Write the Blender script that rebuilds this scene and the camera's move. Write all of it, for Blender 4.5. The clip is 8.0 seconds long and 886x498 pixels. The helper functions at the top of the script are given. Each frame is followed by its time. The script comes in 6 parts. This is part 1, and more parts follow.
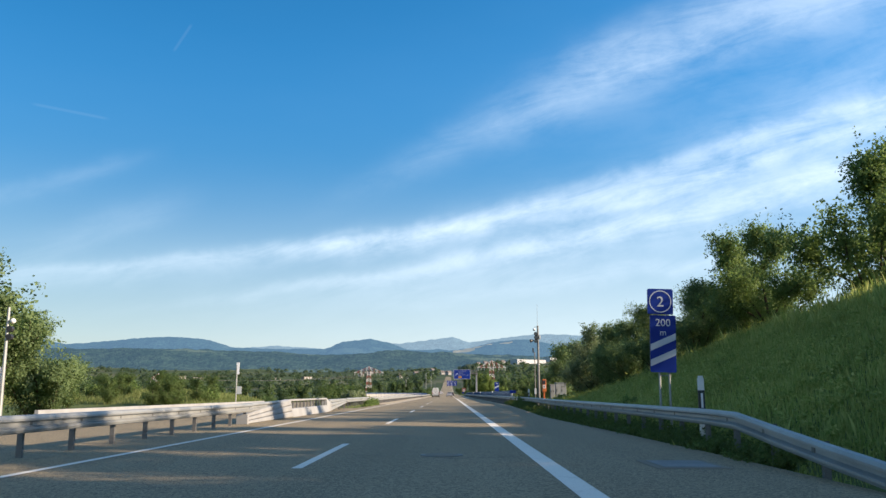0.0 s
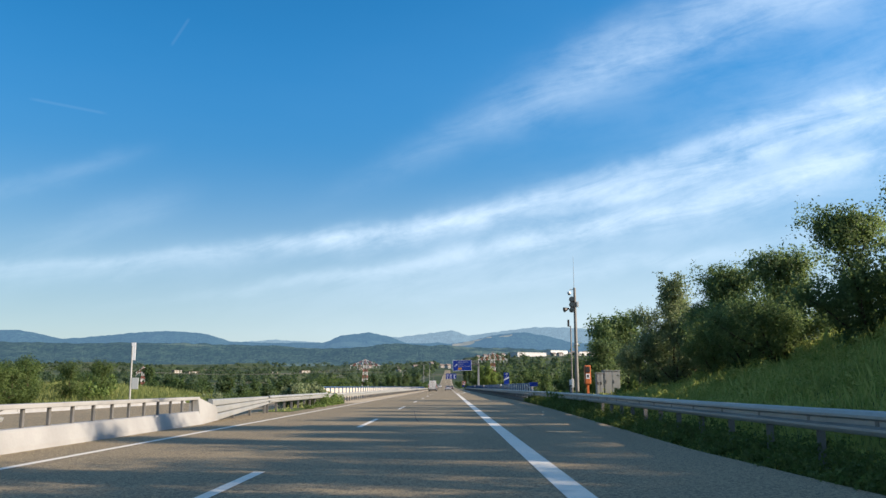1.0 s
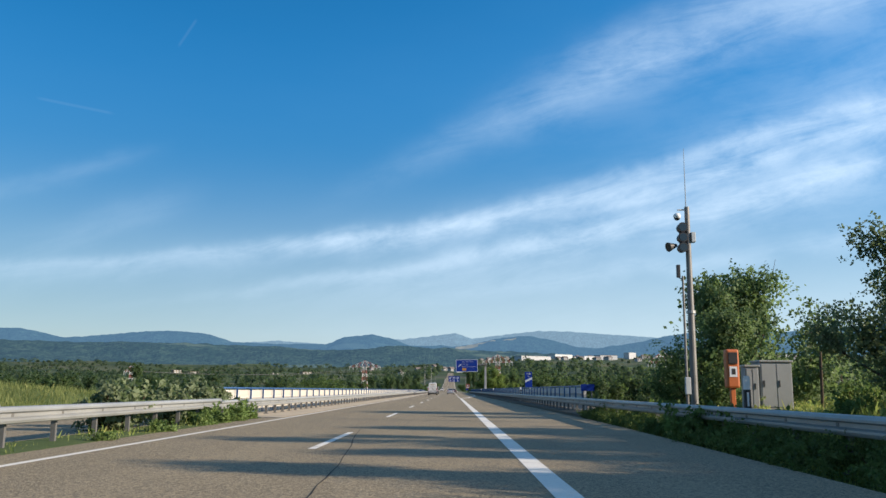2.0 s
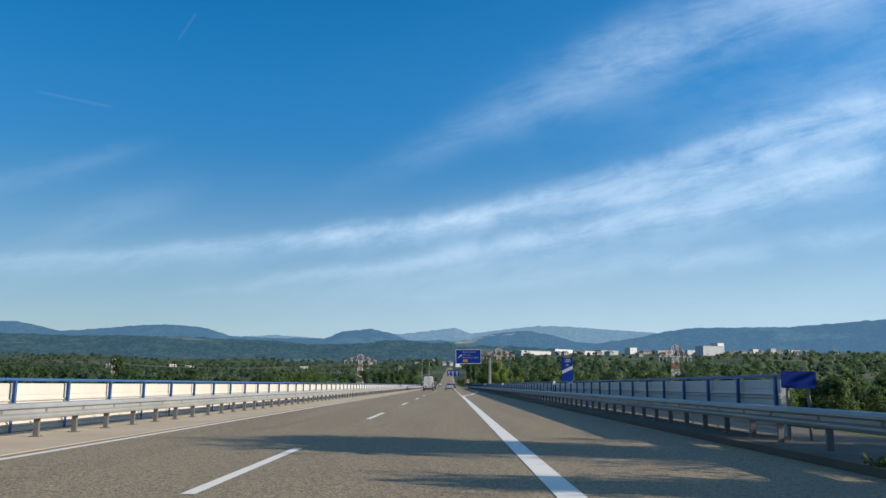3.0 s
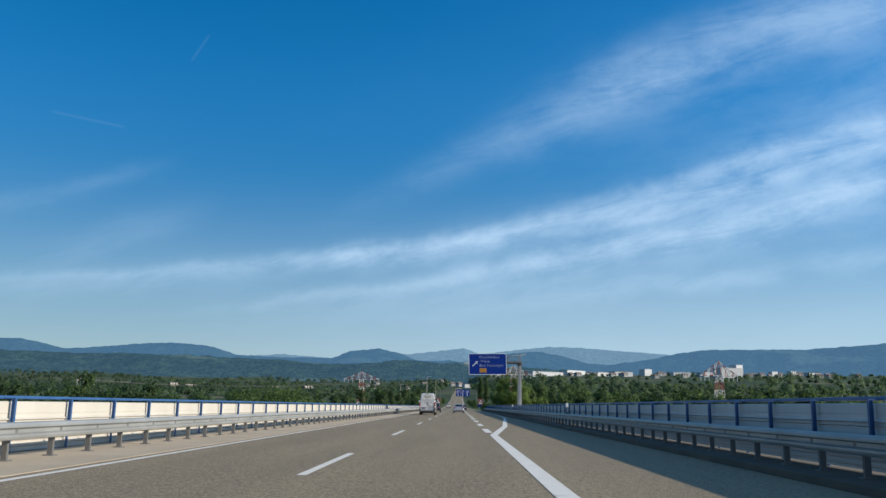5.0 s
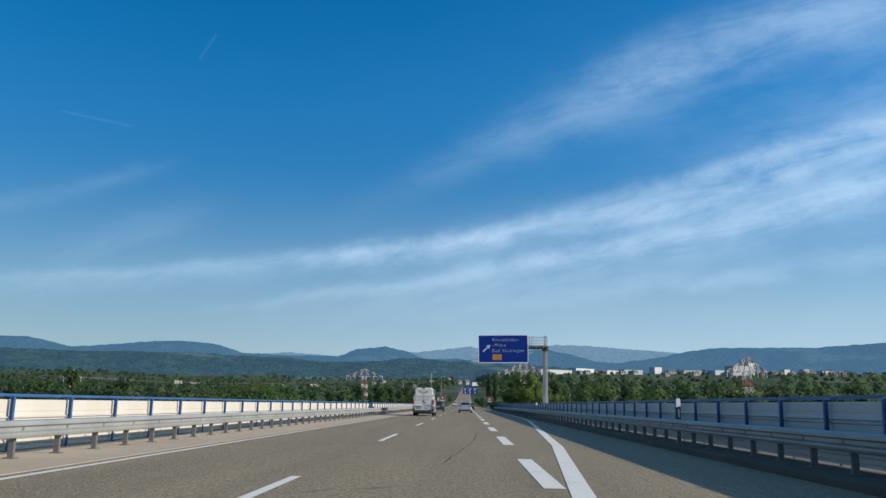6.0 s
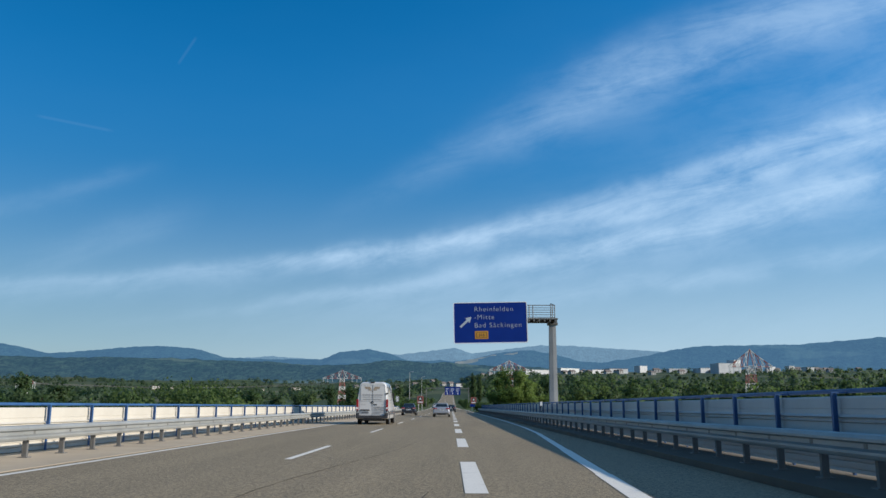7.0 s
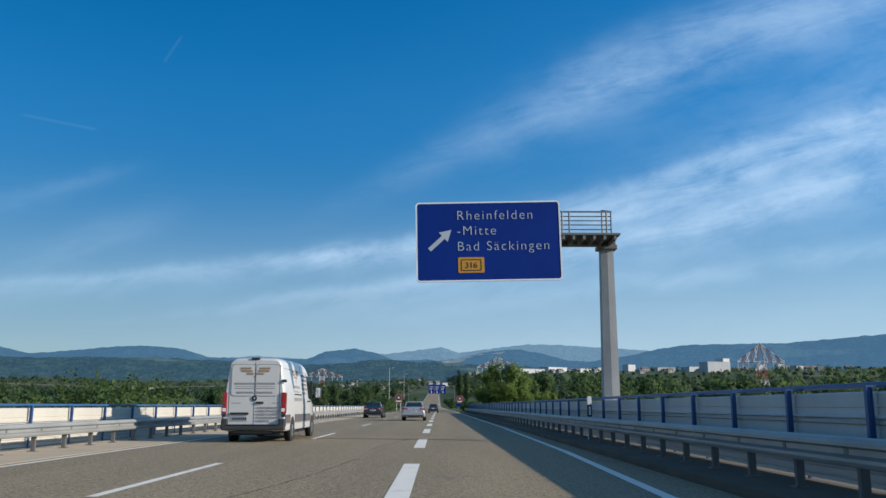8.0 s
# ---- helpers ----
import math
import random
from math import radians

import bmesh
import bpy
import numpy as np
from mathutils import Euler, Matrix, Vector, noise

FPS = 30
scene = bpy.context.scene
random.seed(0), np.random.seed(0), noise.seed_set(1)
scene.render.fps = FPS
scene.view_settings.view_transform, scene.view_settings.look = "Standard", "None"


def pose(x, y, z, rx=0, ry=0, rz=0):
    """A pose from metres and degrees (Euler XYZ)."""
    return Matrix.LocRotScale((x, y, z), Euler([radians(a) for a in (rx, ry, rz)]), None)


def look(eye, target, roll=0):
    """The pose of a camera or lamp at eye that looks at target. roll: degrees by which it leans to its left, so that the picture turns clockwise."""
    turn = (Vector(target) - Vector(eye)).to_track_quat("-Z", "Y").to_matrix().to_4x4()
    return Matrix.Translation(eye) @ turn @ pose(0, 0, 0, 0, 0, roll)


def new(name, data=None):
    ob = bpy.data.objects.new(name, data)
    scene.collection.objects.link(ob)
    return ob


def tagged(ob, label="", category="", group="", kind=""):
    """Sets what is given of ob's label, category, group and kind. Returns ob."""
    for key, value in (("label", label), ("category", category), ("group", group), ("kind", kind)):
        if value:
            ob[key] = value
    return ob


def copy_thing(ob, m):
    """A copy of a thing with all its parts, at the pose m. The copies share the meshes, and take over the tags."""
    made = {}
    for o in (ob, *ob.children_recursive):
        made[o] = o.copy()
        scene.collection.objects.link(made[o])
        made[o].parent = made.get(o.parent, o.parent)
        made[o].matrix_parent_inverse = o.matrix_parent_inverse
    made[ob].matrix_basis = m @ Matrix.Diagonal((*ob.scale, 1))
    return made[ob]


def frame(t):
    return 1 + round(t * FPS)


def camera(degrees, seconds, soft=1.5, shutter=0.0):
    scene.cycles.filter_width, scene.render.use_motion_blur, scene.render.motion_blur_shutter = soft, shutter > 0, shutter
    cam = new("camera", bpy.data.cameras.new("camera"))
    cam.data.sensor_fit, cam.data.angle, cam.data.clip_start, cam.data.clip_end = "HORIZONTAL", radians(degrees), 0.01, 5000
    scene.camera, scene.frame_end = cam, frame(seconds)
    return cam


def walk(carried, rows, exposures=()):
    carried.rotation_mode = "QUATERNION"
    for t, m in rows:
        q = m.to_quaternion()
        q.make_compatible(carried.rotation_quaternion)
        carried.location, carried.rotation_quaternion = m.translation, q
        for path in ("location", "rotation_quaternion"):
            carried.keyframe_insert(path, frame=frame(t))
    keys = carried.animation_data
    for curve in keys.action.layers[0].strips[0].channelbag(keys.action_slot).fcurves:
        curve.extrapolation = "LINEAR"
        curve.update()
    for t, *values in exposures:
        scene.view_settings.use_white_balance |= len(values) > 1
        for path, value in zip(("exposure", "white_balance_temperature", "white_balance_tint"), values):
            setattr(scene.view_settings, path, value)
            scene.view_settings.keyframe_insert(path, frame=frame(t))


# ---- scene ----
# ---- camera and its drive ----
EYE = 1.08
# seconds, x, y, yaw, pitch, lean to the right
ROWS = [
    (0, -1.531, -0.000, 0.415, 9.841, -0.033),
    (0.5, -1.428, 12.697, 0.347, 9.678, 0.386),
    (1, -1.304, 25.374, 0.352, 9.405, 0.186),
    (1.5, -1.243, 38.097, 0.782, 9.626, -0.459),
    (2, -1.216, 50.921, 0.652, 9.615, -0.466),
    (3.5, -1.203, 88.474, 0.694, 9.160, -0.772),
    (4, -1.200, 100.826, 0.874, 10.291, -0.926),
    (4.5, -1.357, 113.118, 1.057, 10.727, -0.982),
    (6, -1.274, 149.902, 1.797, 10.568, -1.119),
    (6.5, -0.915, 162.340, 1.879, 10.622, -0.920),
    (7, -0.409, 174.930, 0.603, 10.721, -0.271),
    (7.5, 0.051, 187.502, 0.195, 10.644, -0.233),
    (8, 0.410, 200.033, -0.317, 10.699, -0.110),
]


def drive(t, x, y, yaw, pitch, lean):
    a, b = radians(yaw), radians(pitch)
    way = Vector((-math.sin(a) * math.cos(b), math.cos(a) * math.cos(b), math.sin(b)))
    eye = Vector((x, y, EYE))
    return (t, look(eye, eye + way, -lean))


cam = camera(56.08, 8.0, 1.5, 0.0)
walk(cam, [drive(*r) for r in ROWS], [(0.0, 1.42, 7150, 16), (1.5, 1.20, 6750, 14), (2.2, 1.08, 6550, 13), (3.4, 0.86, 6150, 11), (4.5, 0.82, 6080, 10), (6.0, 0.75, 6050, 10), (8.0, 0.75, 6000, 10)])

# ---- sky and sun ----
SUN_ELEVATION, SUN_ROTATION = radians(21.0), radians(105.0)
sun = new("sun", bpy.data.lights.new("sun", "SUN"))
sun.data.energy, sun.data.angle, sun.data.color = 3.7, radians(0.55), (1.0, 0.87, 0.70)
sun_way = Vector((math.cos(SUN_ELEVATION) * math.sin(SUN_ROTATION), math.cos(SUN_ELEVATION) * math.cos(SUN_ROTATION), math.sin(SUN_ELEVATION)))
sun.matrix_world = look(sun_way * 60 + Vector((0, 120, 0)), (0, 120, 0))


class Nodes:
    """Short hand for node trees."""

    def __init__(self, tree):
        self.tree = tree

    def add(self, kind, inputs=None, **props):
        n = self.tree.nodes.new(kind)
        for k, v in props.items():
            setattr(n, k, v)
        for k, v in (inputs or {}).items():
            if hasattr(v, "is_output"):
                self.tree.links.new(v, n.inputs[k])
            else:
                n.inputs[k].default_value = v
        return n

    def math(self, op, a, b=0.0, c=0.0, clamp=False):
        return self.add("ShaderNodeMath", {0: a, 1: b, 2: c}, operation=op, use_clamp=clamp).outputs[0]

    def noise(self, vec, scale, detail=4.0, rough=0.55, dist=0.0):
        return self.add("ShaderNodeTexNoise", {"Vector": vec, "Scale": scale, "Detail": detail, "Roughness": rough, "Distortion": dist}).outputs["Fac"]

    def step(self, v, lo, hi, a=0.0, b=1.0):
        return self.add("ShaderNodeMapRange", {0: v, 1: lo, 2: hi, 3: a, 4: b}, interpolation_type="SMOOTHSTEP").outputs[0]

    def mix(self, f, a, b, blend="MIX"):
        n = self.add("ShaderNodeMix", {0: f}, data_type="RGBA", blend_type=blend)
        for i, v in ((6, a), (7, b)):
            if hasattr(v, "is_output"):
                self.tree.links.new(v, n.inputs[i])
            else:
                n.inputs[i].default_value = (*v, 1) if len(v) == 3 else v
        return n.outputs[2]

    def scaled(self, vec, s):
        return self.add("ShaderNodeMapping", {"Vector": vec, "Scale": s}).outputs[0]


def build_world():
    world = bpy.data.worlds.new("sky")
    scene.world = world
    world.use_nodes = True
    world.node_tree.nodes.clear()
    n = Nodes(world.node_tree)
    sky = n.add("ShaderNodeTexSky", sky_type="NISHITA", sun_disc=False, sun_elevation=SUN_ELEVATION, sun_rotation=SUN_ROTATION,
                altitude=300, air_density=1.0, dust_density=0.3, ozone_density=3.0).outputs[0]
    d = n.add("ShaderNodeTexCoord").outputs["Generated"]
    p = n.add("ShaderNodeSeparateXYZ", {0: d})
    up = n.math("MAXIMUM", p.outputs[2], 0.012)
    sky = n.add("ShaderNodeHueSaturation", {"Color": sky, "Saturation": 1.40, "Value": n.math("MULTIPLY", n.step(p.outputs[2], -0.02, 0.40, 0.47, 1.08), n.step(p.outputs[0], -0.6, 0.5, 0.72, 1.03)), "Hue": 0.4965}).outputs[0]
    ahead = n.math("MAXIMUM", p.outputs[1], 0.08)
    u, v = n.math("DIVIDE", p.outputs[0], ahead), n.math("DIVIDE", p.outputs[2], ahead)
    flat = n.add("ShaderNodeCombineXYZ", {0: u, 1: v, 2: 0.0}).outputs[0]
    warp = n.math("MULTIPLY_ADD", n.noise(flat, 5.0, 5.0, 0.6), 0.05, -0.025)
    uu = n.math("MULTIPLY", u, u)
    slant = n.add("ShaderNodeMapping", {"Vector": flat, "Rotation": (0, 0, radians(-15))}).outputs[0]
    feather = n.noise(n.scaled(slant, (7.0, 30.0, 1.0)), 1.0, 8.0, 0.68, 0.5)
    puffs = n.noise(n.scaled(flat, (7.0, 9.0, 1.0)), 1.0, 8.0, 0.62, 0.2)
    total = None
    # long cirrus streaks: height as a curve over the bearing, half width and its growth, density, where they fade in and out
    for c0, c1, c2, half, grow, amount, x0, x1, x2, x3 in (
            (0.304, 0.471, -0.164, 0.024, 0.030, 0.22, -0.24, 0.16, 1.2, 2.0), (0.290, 0.471, -0.164, 0.060, 0.06, 0.08, -0.10, 0.30, 1.2, 2.0), (0.340, 0.471, -0.164, 0.022, 0.02, 0.16, 0.0, 0.2, 1.2, 2.0),
            (0.201, 0.180, 0.157, 0.012, 0.012, 0.34, -1.4, -0.20, 0.05, 0.55), (0.192, 0.180, 0.157, 0.024, 0.040, 0.26, -1.3, -0.10, 0.7, 1.6), (0.192, 0.150, 0.157, 0.013, 0.0, 0.30, -0.25, -0.15, -0.05, 0.12), (0.222, 0.180, 0.157, 0.008, 0.006, 0.20, 0.05, 0.25, 0.9, 1.6), (0.183, 0.190, 0.157, 0.007, 0.006, 0.18, 0.05, 0.25, 0.9, 1.6),
            (0.156, 0.187, 0.080, 0.011, 0.014, 0.34, -0.48, -0.10, 0.30, 0.9), (0.142, 0.187, 0.080, 0.024, 0.035, 0.26, -0.40, 0.05, 0.9, 1.6),
            (0.114, 0.131, 0.026, 0.009, 0.008, 0.24, -0.20, 0.20, 0.9, 1.6), (0.205, 0.260, 0.100, 0.040, 0.05, 0.18, 0.10, 0.55, 1.2, 2.0), (0.07, 0.06, 0.0, 0.05, 0.0, 0.10, -1.4, -0.6, 0.8, 1.5),
            (0.389, 0.284, 0.039, 0.012, 0.0, 0.13, -0.75, -0.55, -0.46, -0.33), (0.317, 0.273, 0.0, 0.022, 0.0, 0.16, -0.60, -0.45, -0.40, -0.28), (0.175, 0.12, 0.10, 0.03, 0.0, 0.14, -1.4, -0.6, -0.35, -0.15)):
        mid = n.math("ADD", n.math("MULTIPLY_ADD", u, c1, c0), n.math("MULTIPLY_ADD", uu, c2, warp))
        wide = n.math("MAXIMUM", n.math("MULTIPLY_ADD", u, grow, half), half * 0.6)
        off = n.math("DIVIDE", n.math("SUBTRACT", v, mid), wide)
        along = n.math("MULTIPLY", n.step(u, x0, x1), n.step(u, x2, x3, 1.0, 0.0))
        band = n.math("MULTIPLY", n.math("EXPONENT", n.math("MULTIPLY", n.math("MULTIPLY", off, off), -1.0)), n.math("MULTIPLY", along, amount))
        total = band if total is None else n.math("ADD", total, band)
    veil = n.math("MULTIPLY", total, n.step(n.math("MULTIPLY_ADD", feather, 0.55, n.math("MULTIPLY", puffs, 0.55)), 0.30, 0.72, 0.14, 1.42))
    veil = n.math("MULTIPLY", veil, n.step(p.outputs[1], 0.12, 0.45))
    # unseen veil, thickest behind the camera, added to whiten the light in the shade
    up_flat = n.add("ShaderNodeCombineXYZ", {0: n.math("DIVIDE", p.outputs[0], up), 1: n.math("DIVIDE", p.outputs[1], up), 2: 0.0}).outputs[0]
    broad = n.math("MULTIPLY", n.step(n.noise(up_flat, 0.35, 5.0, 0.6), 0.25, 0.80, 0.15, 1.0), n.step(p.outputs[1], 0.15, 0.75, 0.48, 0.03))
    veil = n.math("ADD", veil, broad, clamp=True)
    # two old vapour trails
    for a_, b_, dense in ((Vector((-0.531, 1.0, 0.361)), Vector((-0.424, 1.0, 0.339)), 0.065), (Vector((-0.352, 1.0, 0.428)), Vector((-0.329, 1.0, 0.468)), 0.05)):
        a_.normalize(), b_.normalize()
        side, mid_ = a_.cross(b_).normalized(), (a_ + b_).normalized()
        reach = mid_.dot(a_)
        off = n.math("ABSOLUTE", n.add("ShaderNodeVectorMath", {0: d, 1: side}, operation="DOT_PRODUCT").outputs["Value"])
        near = n.add("ShaderNodeVectorMath", {0: d, 1: mid_}, operation="DOT_PRODUCT").outputs["Value"]
        trail = n.math("MULTIPLY", n.step(off, 0.0004, 0.0024, dense, 0.0), n.step(near, reach, 1 - (1 - reach) * 0.5))
        veil = n.math("ADD", veil, trail, clamp=True)
    # thin mist towards the skyline
    mist = n.step(p.outputs[2], 0.015, 0.28, 0.48, 0.0)
    veil = n.math("ADD", n.math("MULTIPLY", veil, 0.80), n.math("MULTIPLY", mist, n.math("SUBTRACT", 1.0, veil)), clamp=True)
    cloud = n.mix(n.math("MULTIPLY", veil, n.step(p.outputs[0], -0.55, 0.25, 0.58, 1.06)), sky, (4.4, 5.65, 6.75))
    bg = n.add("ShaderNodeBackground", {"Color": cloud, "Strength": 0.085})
    n.add("ShaderNodeOutputWorld", {0: bg.outputs[0]})


build_world()

# ---- materials ----
def material(name, build):
    m = bpy.data.materials.new(name)
    m.use_nodes = True
    m.node_tree.nodes.clear()
    n = Nodes(m.node_tree)
    bsdf = n.add("ShaderNodeBsdfPrincipled")
    n.add("ShaderNodeOutputMaterial", {0: bsdf.outputs[0]})
    n.where = n.add("ShaderNodeNewGeometry").outputs["Position"]
    n.own = n.add("ShaderNodeTexCoord").outputs["Object"]
    n.rand = n.add("ShaderNodeObjectInfo").outputs["Random"]
    n.isle = n.add("ShaderNodeNewGeometry").outputs["Random Per Island"]
    build(n, bsdf)
    return m


def put(n, bsdf, key, v):
    if hasattr(v, "is_output"):
        n.tree.links.new(v, bsdf.inputs[key])
    else:
        bsdf.inputs[key].default_value = (*v, 1) if isinstance(v, tuple) and len(v) == 3 else v


def bump(n, bsdf, height, strength=0.3, distance=0.02):
    b = n.add("ShaderNodeBump", {"Height": height, "Strength": strength, "Distance": distance})
    n.tree.links.new(b.outputs[0], bsdf.inputs["Normal"])


def worn(name, a, b, rough=0.6, metal=0.0, scale=1.5, fine=40.0, relief=0.15, spec=0.5, own=True):
    """Two tones that change with stains and grain."""
    def build(n, s):
        vec = n.own if own else n.where
        stain = n.step(n.noise(vec, scale, 5.0, 0.6), 0.3, 0.7)
        grain = n.noise(vec, fine, 3.0, 0.6)
        col = n.mix(stain, a, b)
        col = n.mix(n.math("MULTIPLY", grain, 0.35), col, tuple(c * 0.6 for c in a))
        put(n, s, "Base Color", col)
        put(n, s, "Roughness", n.math("MULTIPLY_ADD", grain, 0.25, rough - 0.12))
        put(n, s, "Metallic", metal)
        put(n, s, "Specular IOR Level", spec)
        bump(n, s, grain, relief, 0.004)
    return material(name, build)


def make_asphalt(n, s):
    x = n.add("ShaderNodeSeparateXYZ", {0: n.where})
    long = n.scaled(n.where, (1.0, 0.06, 1.0))
    tracks = n.noise(long, 0.9, 4.0, 0.5)
    patch = n.noise(n.where, 0.12, 4.0, 0.6)
    speck = n.noise(n.where, 38.0, 2.0, 0.75)
    stones = n.add("ShaderNodeTexVoronoi", {"Vector": n.where, "Scale": 34.0}).outputs["Distance"]
    col = n.mix(n.step(tracks, 0.3, 0.7), (0.191, 0.150, 0.087), (0.271, 0.213, 0.125))
    col = n.mix(n.step(patch, 0.35, 0.7, 0.0, 0.5), col, (0.212, 0.168, 0.104))
    col = n.mix(n.step(speck, 0.52, 0.68, 0.0, 1.0), col, (0.525, 0.430, 0.275))
    col = n.mix(n.step(stones, 0.0, 0.30, 0.7, 0.0), col, (0.058, 0.052, 0.041))
    mid = n.noise(n.where, 13.0, 6.0, 0.95)
    col = n.mix(n.step(mid, 0.49, 0.58, 0.0, 0.95), col, (0.078, 0.063, 0.040))
    warp = n.noise(n.where, 0.7, 5.0, 0.6)
    bent = n.add("ShaderNodeCombineXYZ", {0: n.math("MULTIPLY_ADD", warp, 1.6, n.math("MULTIPLY", x.outputs[0], 0.20)), 1: n.math("MULTIPLY", x.outputs[1], 0.045), 2: 0.0}).outputs[0]
    crack = n.add("ShaderNodeTexVoronoi", {"Vector": bent, "Scale": 1.1}, feature="DISTANCE_TO_EDGE").outputs["Distance"]
    crack = n.math("MULTIPLY", n.step(crack, 0.002, 0.006, 1.0, 0.0), n.step(n.noise(n.where, 0.25, 2.0), 0.45, 0.6))
    col = n.mix(n.math("MULTIPLY", crack, 0.55), col, (0.035, 0.034, 0.032))
    chips = n.add("ShaderNodeTexVoronoi", {"Vector": n.where, "Scale": 42.0}).outputs["Color"]
    tone = n.add("ShaderNodeSeparateColor", {0: chips}).outputs[0]
    col = n.mix(n.step(tone, 0.62, 1.0, 0.0, 0.55), col, (0.441, 0.355, 0.215))
    col = n.mix(n.step(tone, 0.0, 0.38, 0.6, 0.0), col, (0.079, 0.064, 0.041))
    put(n, s, "Base Color", col)
    put(n, s, "Roughness", n.math("MULTIPLY_ADD", speck, 0.2, 0.72))
    put(n, s, "Specular IOR Level", 0.35)
    bump(n, s, n.math("ADD", speck, stones), 0.5, 0.008)


def make_lane_paint(n, s):
    wear = n.noise(n.where, 2.2, 6.0, 0.65)
    grain = n.noise(n.where, 60.0, 2.0, 0.6)
    col = n.mix(n.step(wear, 0.52, 0.8), (0.70, 0.665, 0.585), (0.46, 0.43, 0.37))
    col = n.mix(n.step(grain, 0.58, 0.72, 0.0, 0.6), col, (0.22, 0.21, 0.19))
    put(n, s, "Base Color", col)
    put(n, s, "Roughness", 0.7)
    bump(n, s, grain, 0.3, 0.004)


def make_ground(n, s):
    p = n.add("ShaderNodeSeparateXYZ", {0: n.where})
    big = n.noise(n.where, 0.006, 4.0, 0.55)
    mid = n.noise(n.where, 0.05, 5.0, 0.6)
    fine = n.noise(n.where, 3.0, 4.0, 0.7)
    fields = n.add("ShaderNodeTexVoronoi", {"Vector": n.scaled(n.where, (1.0, 0.6, 0.0)), "Scale": 0.009}).outputs["Color"]
    tone = n.add("ShaderNodeSeparateColor", {0: fields}).outputs[0]
    grass = n.mix(n.step(mid, 0.3, 0.7), (0.060, 0.092, 0.028), (0.110, 0.140, 0.048))
    field = n.mix(n.step(tone, 0.45, 0.95), (0.040, 0.062, 0.034), (0.13, 0.13, 0.075))
    far = n.step(p.outputs[1], 330.0, 700.0)
    col = n.mix(n.math("MULTIPLY", far, n.step(big, 0.30, 0.48)), grass, field)
    col = n.mix(n.math("MULTIPLY", fine, 0.5), col, (0.035, 0.055, 0.015))
    put(n, s, "Base Color", col)
    put(n, s, "Roughness", 0.95)
    put(n, s, "Specular IOR Level", 0.15)
    bump(n, s, fine, 0.6, 0.08)


def hill_material(name, dark, light, meadow, amount, haze_tint, glow):
    """Wooded slopes; the haze of distance is painted in as blue emission and bluish tones."""
    def build(n, s):
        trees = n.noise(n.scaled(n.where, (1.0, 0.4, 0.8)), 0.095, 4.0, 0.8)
        tone = n.noise(n.where, 0.012, 6.0, 0.65)
        open_ = n.noise(n.scaled(n.where, (1.0, 1.0, 4.0)), 0.0032, 3.0, 0.5)
        col = n.mix(n.step(tone, 0.35, 0.65), dark, light)
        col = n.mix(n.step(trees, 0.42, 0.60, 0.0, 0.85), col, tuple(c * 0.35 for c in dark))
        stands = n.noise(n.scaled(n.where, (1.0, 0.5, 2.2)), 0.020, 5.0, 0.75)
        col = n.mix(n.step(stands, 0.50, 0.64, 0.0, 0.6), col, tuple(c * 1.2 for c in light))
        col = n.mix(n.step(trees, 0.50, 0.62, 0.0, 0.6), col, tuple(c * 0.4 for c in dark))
        col = n.mix(n.step(open_, 0.60, 0.66, 0.0, amount), col, meadow)
        put(n, s, "Base Color", col)
        put(n, s, "Roughness", 1.0)
        put(n, s, "Specular IOR Level", 0.0)
        put(n, s, "Emission Color", (*haze_tint, 1))
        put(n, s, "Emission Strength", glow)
        bump(n, s, n.math("ADD", trees, stands), 0.8, 14.0)
    return material(name, build)


def leaf_material(name, dark, light, patch=0.8, depth=0.5):
    def build(n, s):
        col = n.mix(n.isle, dark, light)
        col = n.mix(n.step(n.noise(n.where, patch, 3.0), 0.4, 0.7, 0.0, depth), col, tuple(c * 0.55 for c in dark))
        put(n, s, "Base Color", col)
        put(n, s, "Roughness", 0.62)
        put(n, s, "Specular IOR Level", 0.25)
        diffuse = n.add("ShaderNodeBsdfTranslucent", {"Color": n.mix(0.4, col, (0.17, 0.27, 0.06))})
        both = n.add("ShaderNodeMixShader", {0: 0.48, 1: s.outputs[0], 2: diffuse.outputs[0]})
        for o in n.tree.nodes:
            if o.bl_idname == "ShaderNodeOutputMaterial":
                n.tree.links.new(both.outputs[0], o.inputs[0])
    return material(name, build)


def plain(name, col, rough=0.5, metal=0.0, coat=0.0, glow=0.0):
    def build(n, s):
        v = n.noise(n.own, 6.0, 4.0, 0.6)
        put(n, s, "Base Color", n.mix(n.math("MULTIPLY", v, 0.3), col, tuple(c * 0.72 for c in col)))
        put(n, s, "Roughness", n.math("MULTIPLY_ADD", v, 0.16, rough - 0.08))
        put(n, s, "Metallic", metal)
        put(n, s, "Coat Weight", coat)
        if glow:
            put(n, s, "Emission Color", (*col, 1))
            put(n, s, "Emission Strength", glow)
    return material(name, build)


def make_glass(n, s):
    put(n, s, "Base Color", (0.012, 0.018, 0.02))
    put(n, s, "Roughness", 0.04)
    put(n, s, "Specular IOR Level", 0.8)


